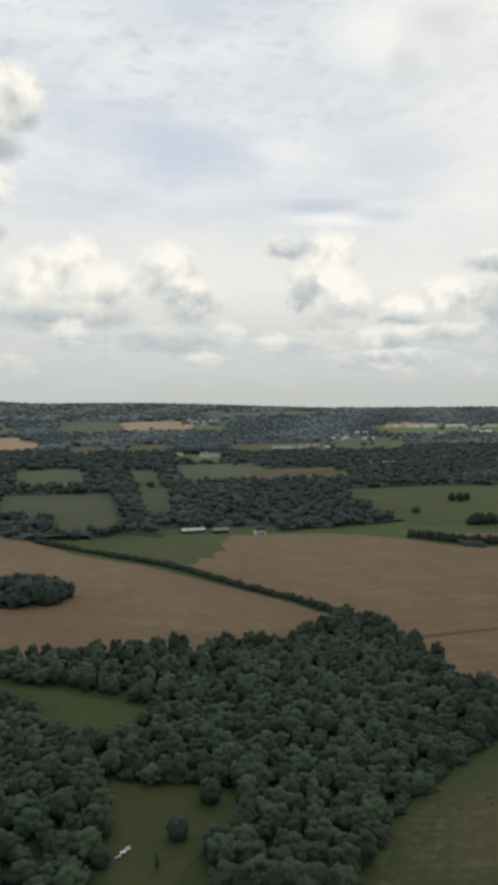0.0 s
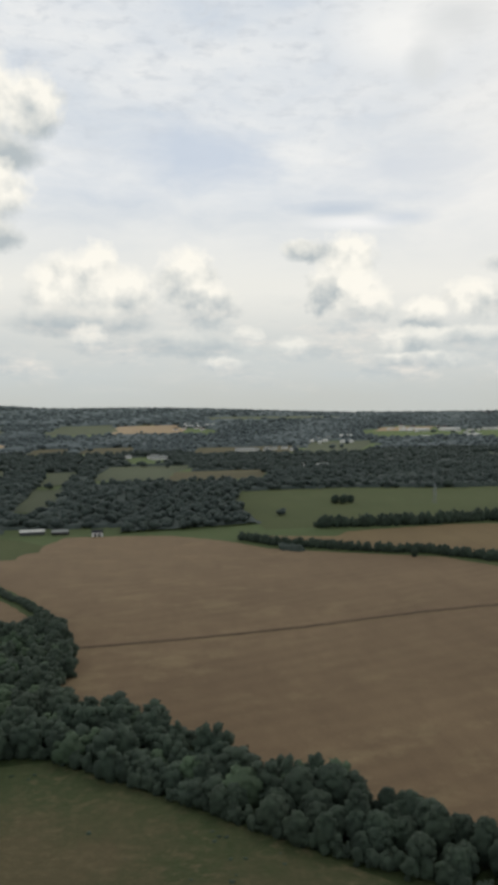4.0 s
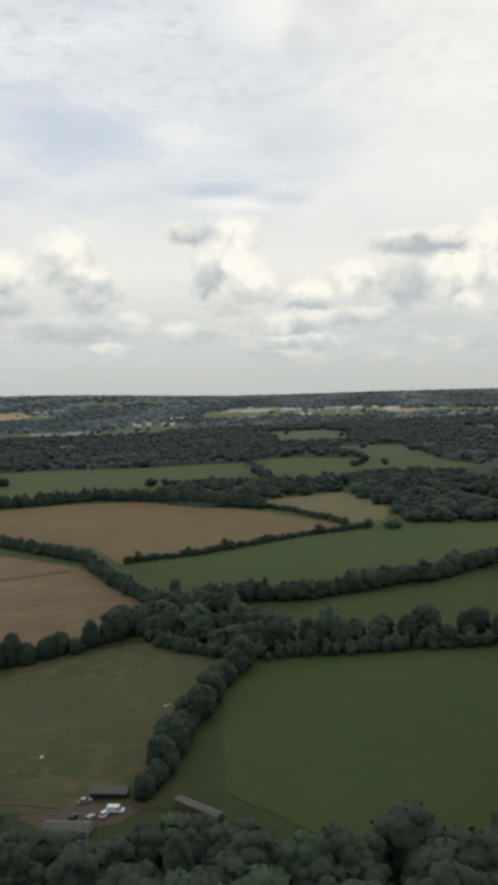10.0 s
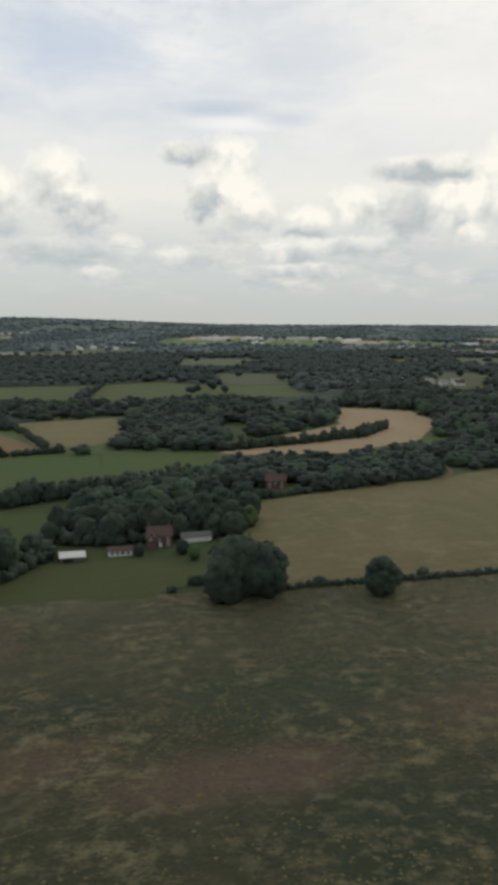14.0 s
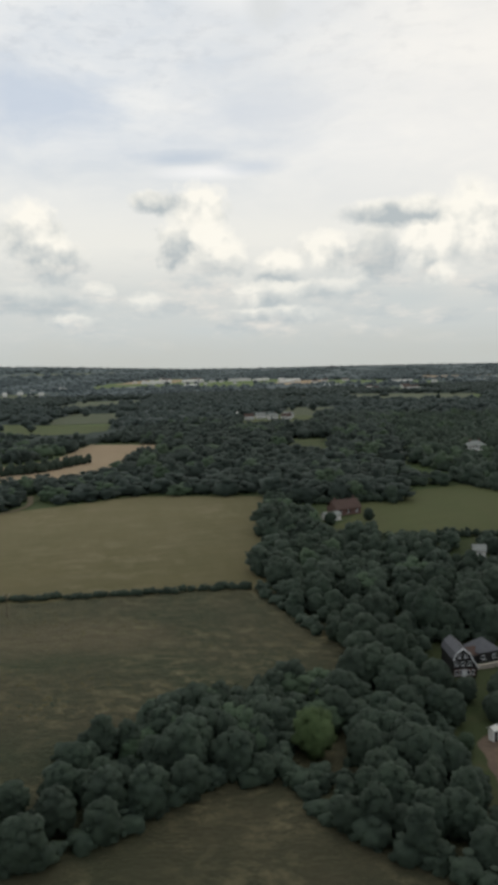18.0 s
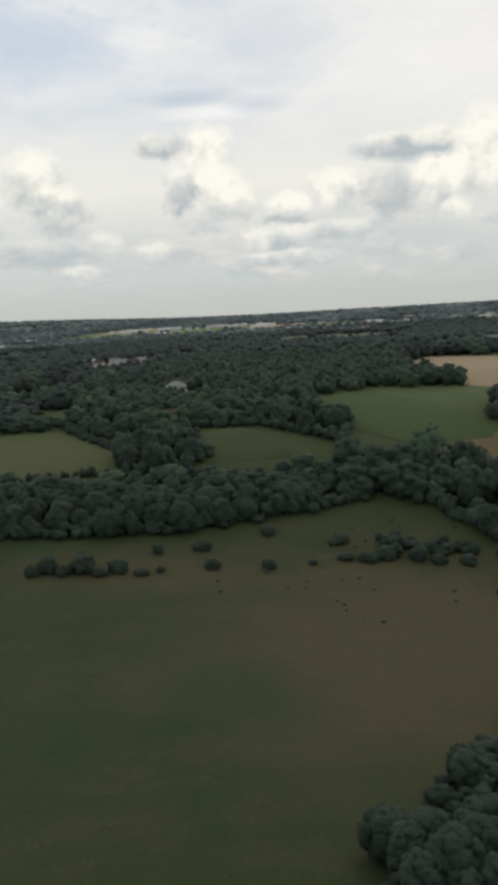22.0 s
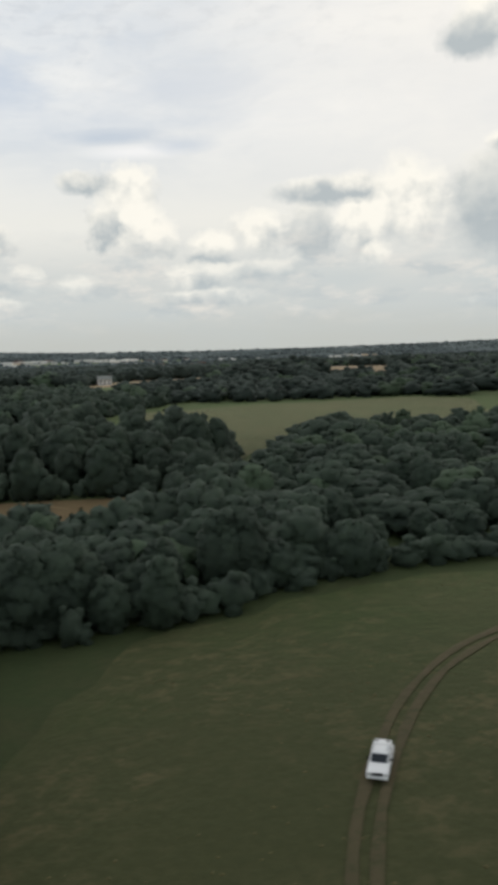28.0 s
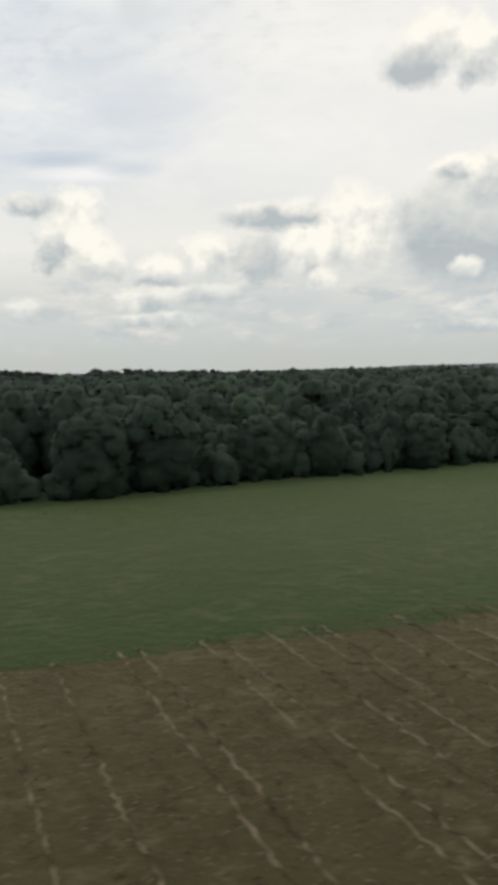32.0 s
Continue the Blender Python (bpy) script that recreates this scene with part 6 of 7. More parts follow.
for key, x, y, turn in (("white", 399.6, 142.6, 60), ("silver", 397.0, 142.2, 62), ("van", 401.6, 143.0, -20), ("dark", 394.0, 143.6, 60), ("silver", 396.4, 148.8, 10)):
    park(key, x, y, turn, "cars at the stables")
field("stable_yard", [(384, 148), (387, 154), (396, 152), (404, 148.5), (407, 143), (402, 139), (396, 140), (388, 143)], "soil", "bare brown earth yard beside stables", 0.1, 6, ragged=0.15, category="yard")


# ---- tracks, tramlines and straw ----
def ribbon(name, line, width, offset, material, label, lift=0.2, category="track", wobble=0.04, seed=1):
    """A narrow strip that follows the land."""
    rng = np.random.default_rng(seed)
    pts = []
    for (ax, ay), (bx, by) in zip(line, line[1:]):
        n = max(2, int(math.hypot(bx - ax, by - ay) / 2.5))
        pts += [(ax + (bx - ax) * i / n, ay + (by - ay) * i / n) for i in range(n)]
    pts.append(line[-1])
    p = np.array(pts, float)
    for _ in range(3):
        p[1:-1] = (p[:-2] + 2 * p[1:-1] + p[2:]) / 4
    d = np.gradient(p, axis=0)
    d /= np.linalg.norm(d, axis=1, keepdims=True)
    nrm = np.stack([-d[:, 1], d[:, 0]], -1)
    o = offset + rng.normal(0, wobble, len(p))
    w = width * rng.uniform(0.75, 1.25, len(p)) / 2
    cols = [p + nrm * (o - w)[:, None], p + nrm * o[:, None], p + nrm * (o + w)[:, None]]
    v = np.concatenate([np.column_stack([c, land(c[:, 0], c[:, 1]) + lift + (0.04 if i == 1 else 0)]) for i, c in enumerate(cols)])
    n = len(p)
    i = np.arange(n - 1)
    f = np.concatenate([np.stack([i + k * n, i + k * n + 1, i + (k + 1) * n + 1, i + (k + 1) * n], -1) for k in (0, 1)])
    f = f[:, ::-1]
    return tagged(new(name, mesh_of(name, v, f, material, True)), label, category, kind="structure")


rut_line = [(1142.5, 59.2), (1136.5, 56.6), (1132.5, 54.5), (1128.8, 51.4), (1125.6, 47.8), (1123.0, 44.2), (1120.2, 39.3), (1118.5, 36.2), (1117.0, 32.7), (1115.9, 29.7), (1114.5, 24), (1113, 14)]
for k, off in enumerate((-0.55, 0.55)):
    ribbon("wheel_rut", rut_line, 0.6, off, "rut", "bare earth wheel rut in the grass", 0.17, seed=k)
for k, line in enumerate(([(953, 40), (955, 63), (956, 69), (958, 74), (962, 81), (967, 87.5), (973, 90.5), (984, 91.5), (998, 90.5), (1020, 86), (1058, 79)], [(958, 74.5), (965, 77), (976, 80), (987, 82), (1006, 83), (1030, 79), (1060, 72)],
                          [(957, 67), (963, 69), (976, 73), (992, 73), (1004, 74), (1016, 75.5), (1045, 69)], [(956, 56), (965, 59), (974, 62.5), (985, 64), (1003, 65.5), (1030, 66), (1060, 62)], [(985, 50), (993, 53), (1007, 57.5), (1018, 60)])):
    for off in (-0.45, 0.45):
        ribbon("tramline", line, 0.34, off, "tramline", "dark tramline through ripe wheat", 0.24, seed=10 + k)
for k, line in enumerate(([(130, 318), (138, 320), (184, 324), (227, 328), (284, 336), (350, 338), (397, 344)],)):
    ribbon("wheel_track", line, 1.5, 0, "tramline", "faint dark wheel track across stubble", 0.22, seed=20 + k, wobble=0.2)
    ribbon("wheel_track", line, 0.7, 1.9, "tramline", "faint dark wheel track across stubble", 0.22, seed=30 + k, wobble=0.2)
ribbon("farm_track", [(786, 91), (795, 93.4), (806, 93), (811, 93)], 2.0, 0, "soil", "worn earth farm track", 0.12, seed=41)
ribbon("ditch", [(807, 91.2), (811, 92.6), (823, 92), (825, 91), (832, 80.5)], 0.5, 0, "tramline", "dark narrow ditch beside bare ground", 0.14, seed=42, wobble=0.12)
ribbon("farm_lane", [(680, 266), (686, 270), (690, 276), (691, 284), (690, 300)], 2.0, 0, "track", "pale farm lane leaving a crop field", 0.3, seed=44)
ribbon("lane", [(330, 164), (361, 164), (382, 155), (392, 149)], 1.0, 0, "soil", "narrow earth lane beside a field", 0.2, seed=43)


def straw_rows():
    """Pale rows of cut straw left on the harvested ground."""
    ring = [(1247, 34.6), (1253, 35.6), (1260.5, 37), (1268, 37.9), (1287, 39.8), (1320, 43), (1345, 30), (1340, 0), (1249, -10)]
    d = np.array((0.17, -0.985))
    n = np.array((0.985, 0.17))
    rng = np.random.default_rng(5)
    k = 0
    for c in np.cumsum(np.random.default_rng(2).choice([1.0, 1.9, 2.4, 3.1], 48)) - 22:
        if c < -6.5:
            continue
        start = np.array((1262.0, 20.0)) + n * c
        s = np.arange(-46, 60, 0.35)
        p = start + s[:, None] * d + n * (rng.normal(0, 0.06, (len(s), 1)))
        ok = inside(p[:, 0], p[:, 1], ring)
        p = p[ok]
        if len(p) < 8:
            continue
        w = rng.uniform(0.015, 0.1, len(p)) * (np.sin(s[ok] * 0.7 + c * 3) + rng.normal(0, 0.9, len(p)) > -0.1)
        h = rng.uniform(0.03, 0.1, len(p))
        base = land(p[:, 0], p[:, 1]) + 0.12
        v = np.concatenate([np.column_stack([p - n * w[:, None], base]), np.column_stack([p, base + h]), np.column_stack([p + n * w[:, None], base])])
        m = len(p)
        i = np.arange(m - 1)
        f = np.concatenate([np.stack([i + q * m, i + (q + 1) * m, i + (q + 1) * m + 1, i + q * m + 1], -1) for q in (0, 1)])
        tagged(new("straw_row", mesh_of("straw_row", v, f, "straw")), "pale row of cut straw on bare ground", "straw", "straw rows")
        k += 1
    # loose straw between the rows
    m = 64000
    x, y = rng.uniform(1244, 1350, m), rng.uniform(-8, 60, m)
    ok = inside(x, y, ring)
    x, y = x[ok], y[ok]
    m = len(x)
    a = rng.uniform(0, 6.28, m)
    ln, wd = rng.uniform(0.03, 0.2, m), rng.uniform(0.006, 0.035, m)
    z = land(x, y) + 0.14
    v = np.stack([np.column_stack([x - np.cos(a) * ln, y - np.sin(a) * ln, z]), np.column_stack([x - np.sin(a) * wd, y + np.cos(a) * wd, z + 0.05]), np.column_stack([x + np.cos(a) * ln, y + np.sin(a) * ln, z])], 1).reshape(-1, 3)
    tagged(new("loose_straw", mesh_of("loose_straw", v, np.arange(3 * m).reshape(-1, 3), "straw")), "loose bits of straw strewn on the ground", "straw", kind="stuff")


straw_rows()


def tufts(name, ring, count, low, high, material, label, seed, clump=18.0, category="grass"):
    """Low tussocks gathered in patches."""
    rng = np.random.default_rng(seed)
    xs, ys = [p[0] for p in ring], [p[1] for p in ring]
    x, y = rng.uniform(min(xs), max(xs), count * 4), rng.uniform(min(ys), max(ys), count * 4)
    n = np.sin(x / clump + 2 * np.sin(y / clump * 0.7)) + np.sin(y / clump * 1.7 + x / clump * 0.6) + rng.normal(0, 0.7, len(x))
    ok = inside(x, y, ring) & (n > 0.2)
    x, y = x[ok][:count], y[ok][:count]
    v, f = ICO1
    k = len(x)
    s = rng.uniform(low, high, (k, 1, 1)) * np.array((1, 1, 0.42))
    vv = v[None] * rng.uniform(0.6, 1.3, (k, len(v), 1)) * s + np.stack([x, y, land(x, y) + 0.1], -1)[:, None]
    ff = f[None] + (np.arange(k) * len(v))[:, None, None]
    tagged(new(name, mesh_of(name, vv.reshape(-1, 3), ff.reshape(-1, 3), material, True)), label, category, kind="stuff")


HEATH = [(498, 60), (490, 130), (510, 165), (523, 174), (555, 164), (594, 163), (650, 163), (713, 171), (747, 174), (761, 154), (751, 132), (721, 112), (692, 89), (660, 50), (560, 40)]
tufts("tussocks", HEATH, 9000, 0.1, 0.38, "tussock", "yellowish tussocks of rough grass", 3, 9)
tufts("dark_tussocks", HEATH, 2600, 0.1, 0.34, "leaf", "dark clumps of bramble and rush", 4, 12)
VALLEY = [(800, 160), (830, 110), (850, 60), (905, 60), (935, 105), (960, 130), (935, 160), (880, 164)]
tufts("valley_tussocks", VALLEY, 700, 0.05, 0.12, "tussock", "yellowish tussocks on rough valley grass", 7, 9)
tufts("valley_scrub", [(868, 170), (870, 128), (900, 120), (962, 128), (960, 150), (935, 172)], 30, 0.2, 0.7, "leaf", "low dark scrub on rough grass", 8, 11, category="scrub")
tufts("rushes", VALLEY, 300, 0.04, 0.1, "tussock", "scattered pale tussocks in a green valley", 6, 14)
MEADOW = [(1100, 40), (1115, 66), (1180, 80), (1256, 86), (1300, 92), (1290, 48), (1268, 30), (1240, 5), (1120, 5)]
tufts("meadow_tufts", MEADOW, 2500, 0.05, 0.13, "tussock", "dry tufts in mown grass", 9, 7)
ROUGH = [(45, 120), (53, 156), (74, 180), (98, 200), (117, 212), (135, 215), (165, 188), (193, 160), (225, 125), (235, 100), (60, 90)]
tufts("rough_tussocks", ROUGH, 2500, 0.08, 0.24, "tussock", "tussocks in a rough meadow", 11, 10)
tufts("rough_scrub", ROUGH, 140, 0.25, 0.9, "leaf", "bramble clumps in a rough meadow", 12, 14)

# ---- single trees and bushes ----
for x, y, k, s in ((839, 148, "bush", 1.0), (848, 149.5, "bush", 1.1), (851, 151, "bush", 1.6), (854, 149.4, "bush", 1.2), (857.5, 150.4, "bush", 1.8), (860.5, 148.6, "bush", 1.1), (864, 149.6, "bush", 1.5), (868.5, 148, "bush", 0.8), (872, 149, "bush", 0.6), (881, 159, "bush", 1.2), (882, 150, "bush", 1.0), (893, 149, "bush", 1.1),
                   (902, 150, "bush", 0.8), (896, 166, "bush", 1.4), (918, 152, "bush", 1.5), (924, 150, "bush", 1.6), (928, 153, "bush", 1.3), (933, 146, "bush", 1.3), (933, 132, "bush", 0.8), (949, 136, "bush", 1.6), (953, 135, "bush", 1.3),
                   (965, 134, "bush", 1.0), (945, 142, "round", 0.6), (887, 171, "bush", 1.0), (872, 158, "bush", 1.0), (910, 160, "bush", 1.3), (788, 120, "round", 0.5), (797, 123, "round", 0.6), (786, 116, "bush", 0.8), (788.5, 125, "bush", 1.3), (791, 127, "bush", 0.9), (786.5, 127, "bush", 0.7), (790, 133, "bush", 1.2), (793, 136, "bush", 0.8), (801, 133, "bush", 0.9), (803, 134.5, "bush", 0.6), (812, 138, "bush", 0.7), (795, 142, "bush", 1.2), (797, 144, "bush", 0.8), (822, 134, "bush", 0.5), (806, 148, "bush", 0.7),
                   (745, 175, "bush", 1.0), (742, 176, "bush", 0.9), (739, 175, "poplar", 0.3), (727, 174, "bush", 0.7), (763, 103, "sallow", 0.6), (577, 196, "round", 0.7), (566, 197, "round", 0.6), (579, 190, "willow", 0.6),
                   (577, 172, "bush", 1.1), (571, 168, "bush", 0.9), (530, 168, "bush", 0.8), (334, 683, "oak", 0.9), (341, 680, "oak", 1.0), (349, 684, "oak", 0.9), (345, 690, "oak", 0.9), (337, 690, "oak", 0.9),
                   (321, 446, "ash", 0.8), (358, 215, "poplar", 0.75), (777, 117, "oak", 0.75), (781, 119, "oak", 0.8), (785, 120, "round", 0.95), (779, 112, "oak", 0.7), (771, 119, "round", 0.8), (767, 122, "oak", 0.8), (765, 112, "oak", 0.7), (781, 225, "round", 0.75), (794, 228, "round", 0.7), (773, 112, "oak", 0.6),
                   (1367, 585, "oak", 1.2), (1352, 580, "oak", 0.9), (1330, 590, "ash", 0.9), (1390, 575, "ash", 0.9), (1420, 560, "oak", 1.0), (14, 168, "poplar", 0.55), (20, 180, "oak", 0.7), (2, 172, "oak", 0.6), (30, 196, "oak", 0.8)):
    plant(k, x, y, s * (0.8 if k in ("oak", "ash", "round") else 0.85))
rng_w = np.random.default_rng(31)
for x, y in scatter([(545, 212), (560, 206), (585, 211), (592, 200), (600, 215), (602, 240), (575, 240)], 7):
    plant("willow" if rng_w.uniform() < 0.4 else "oak", x, y, rng_w.uniform(0.6, 0.9), "trees round the farmhouse")


# ---- fences, poles and a pylon ----
def fence(line, gap=2.0, tall=0.75, label="weathered post and rail fence", rails=2):
    root = thing("fence", *line[0], label=label, category="fence")
    ox, oy, oz = root.matrix_world.translation
    pts = []
    for (ax, ay), (bx, by) in zip(line, line[1:]):
        n = max(1, round(math.hypot(bx - ax, by - ay) / gap))
        pts += [(ax + (bx - ax) * i / n, ay + (by - ay) * i / n) for i in range(n)]
    pts.append(line[-1])
    first = None
    for x, y in pts:
        if first is None:
            first = part("post", boxed(-0.05, 0.05, -0.05, 0.05, -0.3, tall), "timber", root)
            post = first
        else:
            post = child("post", first.data, root)
        post.location = (x - ox, y - oy, height(x, y) - oz)
    for k in range(rails):
        for (ax, ay), (bx, by) in zip(pts, pts[1:]):
            za, zb = height(ax, ay) - oz, height(bx, by) - oz
            a, b = Vector((ax - ox, ay - oy, za + tall * (0.45 + 0.4 * k))), Vector((bx - ox, by - oy, zb + tall * (0.45 + 0.4 * k)))
            rail = part("rail", boxed(0, (b - a).length, -0.02, 0.02, -0.04, 0.04), "timber", root)
            rail.matrix_basis = Matrix.Translation(a) @ (b - a).to_track_quat("X", "Z").to_matrix().to_4x4()


fence([(783, 79.4), (792, 83.5), (800.8, 86.5), (808, 91)])
fence([(811, 94.8), (818, 93.2), (825, 91.5), (826, 88)])
fence([(405, 143), (412, 140), (420, 133)])


def pole(x, y, tall=5.0):
    root = thing("utility_pole", x, y, 20, label="wooden utility pole with a short crossarm", category="utility pole", group="utility poles")
    bm = bmesh.new()
    bmesh.ops.create_cone(bm, segments=8, radius1=0.11, radius2=0.07, depth=tall + 0.5, cap_ends=True, matrix=Matrix.Translation((0, 0, tall / 2 - 0.25)))
    part("post", bm, "timber", root)
    arm = part("crossarm", boxed(-0.6, 0.6, -0.05, 0.05, tall - 0.5, tall - 0.38), "timber", root)
    for u in (-0.5, 0, 0.5):
        bm = bmesh.new()
        bmesh.ops.create_cone(bm, segments=8, radius1=0.05, radius2=0.03, depth=0.16, cap_ends=True, matrix=Matrix.Translation((u, 0, tall - 0.3)))
        part("insulator", bm, "lamp_lens", arm)


for x, y in ((667, 140), (640, 118), (694, 162), (602, 300), (560, 330)):
    pole(x, y)


def pylon(x, y, tall=17.0):
    root = thing("pylon", x, y, 15, label="grey steel lattice pylon standing in a pasture", category="pylon")

    def strut(name, a, b, r=0.1):
        a, b = Vector(a), Vector(b)
        s = part(name, boxed(-r, r, -r, r, 0, (b - a).length), "steel", root)
        s.matrix_basis = Matrix.Translation(a) @ (b - a).to_track_quat("Z", "Y").to_matrix().to_4x4()

    base, neck = 1.6, 0.35
    for sx in (-1, 1):
        for sy in (-1, 1):
            strut("leg", (sx * base, sy * base, -0.3), (sx * neck, sy * neck, tall))
    for i in range(5):
        z0, z1 = tall * i / 5, tall * (i + 1) / 5
        w0, w1 = base + (neck - base) * i / 5, base + (neck - base) * (i + 1) / 5
        for s in (-1, 1):
            strut("brace", (-w0, s * w0, z0), (w1, s * w1, z1), 0.05)
            strut("brace", (s * w0, w0, z0), (s * w1, -w1, z1), 0.05)
    for z, w in ((tall * 0.66, 3.2), (tall * 0.8, 2.6), (tall * 0.93, 2.0)):
        strut("crossarm", (-w, 0, z), (w, 0, z), 0.09)


pylon(416, 656)
table = thing("garden_table", 7, 175.5, 25, label="white garden table standing on a lawn", category="table")
part("tabletop", boxed(-0.6, 0.6, -0.4, 0.4, 0.62, 0.68, 0.02), "white_paint", table)
for lx, ly in ((-0.5, -0.3), (0.5, -0.3), (-0.5, 0.3), (0.5, 0.3)):
    part("leg", boxed(lx - 0.04, lx + 0.04, ly - 0.04, ly + 0.04, -0.1, 0.62), "white_paint", table)
for bx, by, bt in ((8.2, 177.0, 30), (5.9, 174.2, 200)):
    bench = thing("garden_bench", bx, by, bt, label="white garden bench beside a table on a lawn", category="bench", group="benches on the lawn")
    part("seat", boxed(-0.7, 0.7, -0.22, 0.22, 0.36, 0.42, 0.01), "white_paint", bench)
    part("backrest", boxed(-0.7, 0.7, 0.18, 0.24, 0.5, 0.8, 0.01), "white_paint", bench)
    for lx in (-0.6, 0.6):
        part("leg", boxed(lx - 0.04, lx + 0.04, -0.2, 0.22, -0.1, 0.36), "white_paint", bench)
# an added box in place of a small white thing of unknown kind
trough = thing("water_trough", 417, 187, 30, label="small white box standing in for an unknown white thing in a grazed field", category="trough")
part("tank", boxed(-0.8, 0.8, -0.35, 0.35, -0.1, 0.5, 0.05), "white_paint", trough)
part("water", boxed(-0.7, 0.7, -0.25, 0.25, 0.5, 0.51), "glass", trough)
for tx, ty in ((826, 94), (788.3, 84.1), (796.5, 90.1), (388, 172)):
    sack = thing("feed_sack", tx, ty, 40, label="white feed sack lying on the ground", category="sack", group="white sacks")
    part("sack", boxed(-0.4, 0.4, -0.25, 0.25, -0.05, 0.35, 0.12), "white_paint", sack)


# ---- sky ----
def sky_dome():
    """The cloudy sky in front, a shell far beyond the land."""
    centre, radius = Vector((640, 0, 40)), 4400
    az = np.radians(np.linspace(-75, 85, 81))
    el = np.radians(np.linspace(-3, 48, 40))
    ga, ge = np.meshgrid(az, el)
    v = np.stack([np.sin(ga) * np.cos(ge) * radius + centre.x, np.cos(ga) * np.cos(ge) * radius, np.sin(ge) * radius + centre.z], -1).reshape(-1, 3)
    n = len(az)
    i = np.arange(len(el) - 1)[:, None] * n + np.arange(n - 1)[None]
    f = np.stack([i, i + n, i + n + 1, i + 1], -1).reshape(-1, 4)
    m = Nodes("cloudy_sky")
    uv = m.node("ShaderNodeUVMap")

    def warped(size, amount, deep=3.0):
        t = m.node("ShaderNodeTexNoise", Scale=size, Detail=deep, Roughness=0.5)
        m.link(uv.outputs[0], t.inputs["Vector"])
        sub = m.node("ShaderNodeVectorMath")
        sub.operation = "SUBTRACT"
        m.link(t.outputs["Color"], sub.inputs[0])
        sub.inputs[1].default_value = (0.5, 0.5, 0.5)
        sc = m.node("ShaderNodeVectorMath")
        sc.operation = "MULTIPLY"
        m.link(sub.outputs[0], sc.inputs[0])
        sc.inputs[1].default_value = (amount, amount * 0.8, 0)
        return sc.outputs[0]

    def plus(a, b):
        n_ = m.node("ShaderNodeVectorMath")
        n_.operation = "ADD"
        m.link(a, n_.inputs[0])
        m.link(b, n_.inputs[1])
        return n_.outputs[0]

    def stretched(sx, sy):
        mp = m.node("ShaderNodeMapping")
        mp.inputs["Scale"].default_value = (sx, sy, 1)
        m.link(uv.outputs[0], mp.inputs["Vector"])
        return mp.outputs[0]

    flat = m.node("ShaderNodeSeparateXYZ")
    m.link(uv.outputs[0], flat.inputs[0])
    elev = flat.outputs[1]
    # thin high cloud with pale blue gaps
    col = m.mix(m.spread(elev, 0.5, 4.0), (0.55, 0.565, 0.53), (0.66, 0.675, 0.65))
    col = m.mix(m.spread(elev, 4.6, 8.5), col, (0.84, 0.835, 0.785))
    high = m.spread(m.noise(plus(stretched(0.055, 0.16), warped(0.12, 0.5)), 1.0, 6, 0.6), 0.36, 0.64)
    thin = m.mix(high, (0.58, 0.65, 0.74), (0.86, 0.87, 0.87))
    col = m.mix(m.math("MULTIPLY", m.spread(elev, 9.0, 15.0), 0.85), col, thin)
    ripple = m.spread(m.noise(plus(stretched(0.5, 1.3), warped(0.3, 1.0)), 1.0, 5, 0.6), 0.5, 0.75)
    col = m.mix(m.math("MULTIPLY", m.math("MULTIPLY", ripple, m.spread(elev, 14.0, 22.0)), 0.7), col, (0.56, 0.60, 0.65))
    for au, ev, wu, hv, tint in ((8.5, 14.2, 3.4, 0.5, (0.50, 0.58, 0.68)), (10.2, 13.3, 3.6, 0.45, (0.93, 0.93, 0.93)), (-0.8, 17.5, 6.0, 2.2, (0.58, 0.65, 0.75)), (14.4, 17.0, 6.5, 1.0, (0.60, 0.66, 0.74)), (13.5, 13.6, 2.5, 0.6, (0.56, 0.63, 0.72)), (12.5, 25.2, 4.5, 2.2, (0.93, 0.93, 0.91)), (16.8, 26.0, 3.2, 1.5, (0.60, 0.64, 0.67)), (14.4, 23.2, 1.2, 1.4, (0.62, 0.66, 0.69))):
        sx = m.math("MULTIPLY", m.math("SUBTRACT", flat.outputs[0], au), 1 / wu)
        sy = m.math("MULTIPLY", m.math("SUBTRACT", flat.outputs[1], ev), 1 / hv)
        near = m.spread(m.math("ADD", m.math("SQRT", m.math("ADD", m.math("MULTIPLY", sx, sx), m.math("MULTIPLY", sy, sy))), m.math("MULTIPLY", m.math("SUBTRACT", high, 0.5), 0.7)), 1.2, 0.2)
        col = m.mix(m.math("MULTIPLY", near, 0.8), col, tint)
    # brighter towards the veiled sun
    side = flat.outputs[0]
    glow = m.math("MULTIPLY", m.spread(side, 4.0, 30.0), m.spread(elev, 4.0, 16.0))
    col = m.mix(m.math("MULTIPLY", glow, 0.65), col, (0.96, 0.92, 0.85))
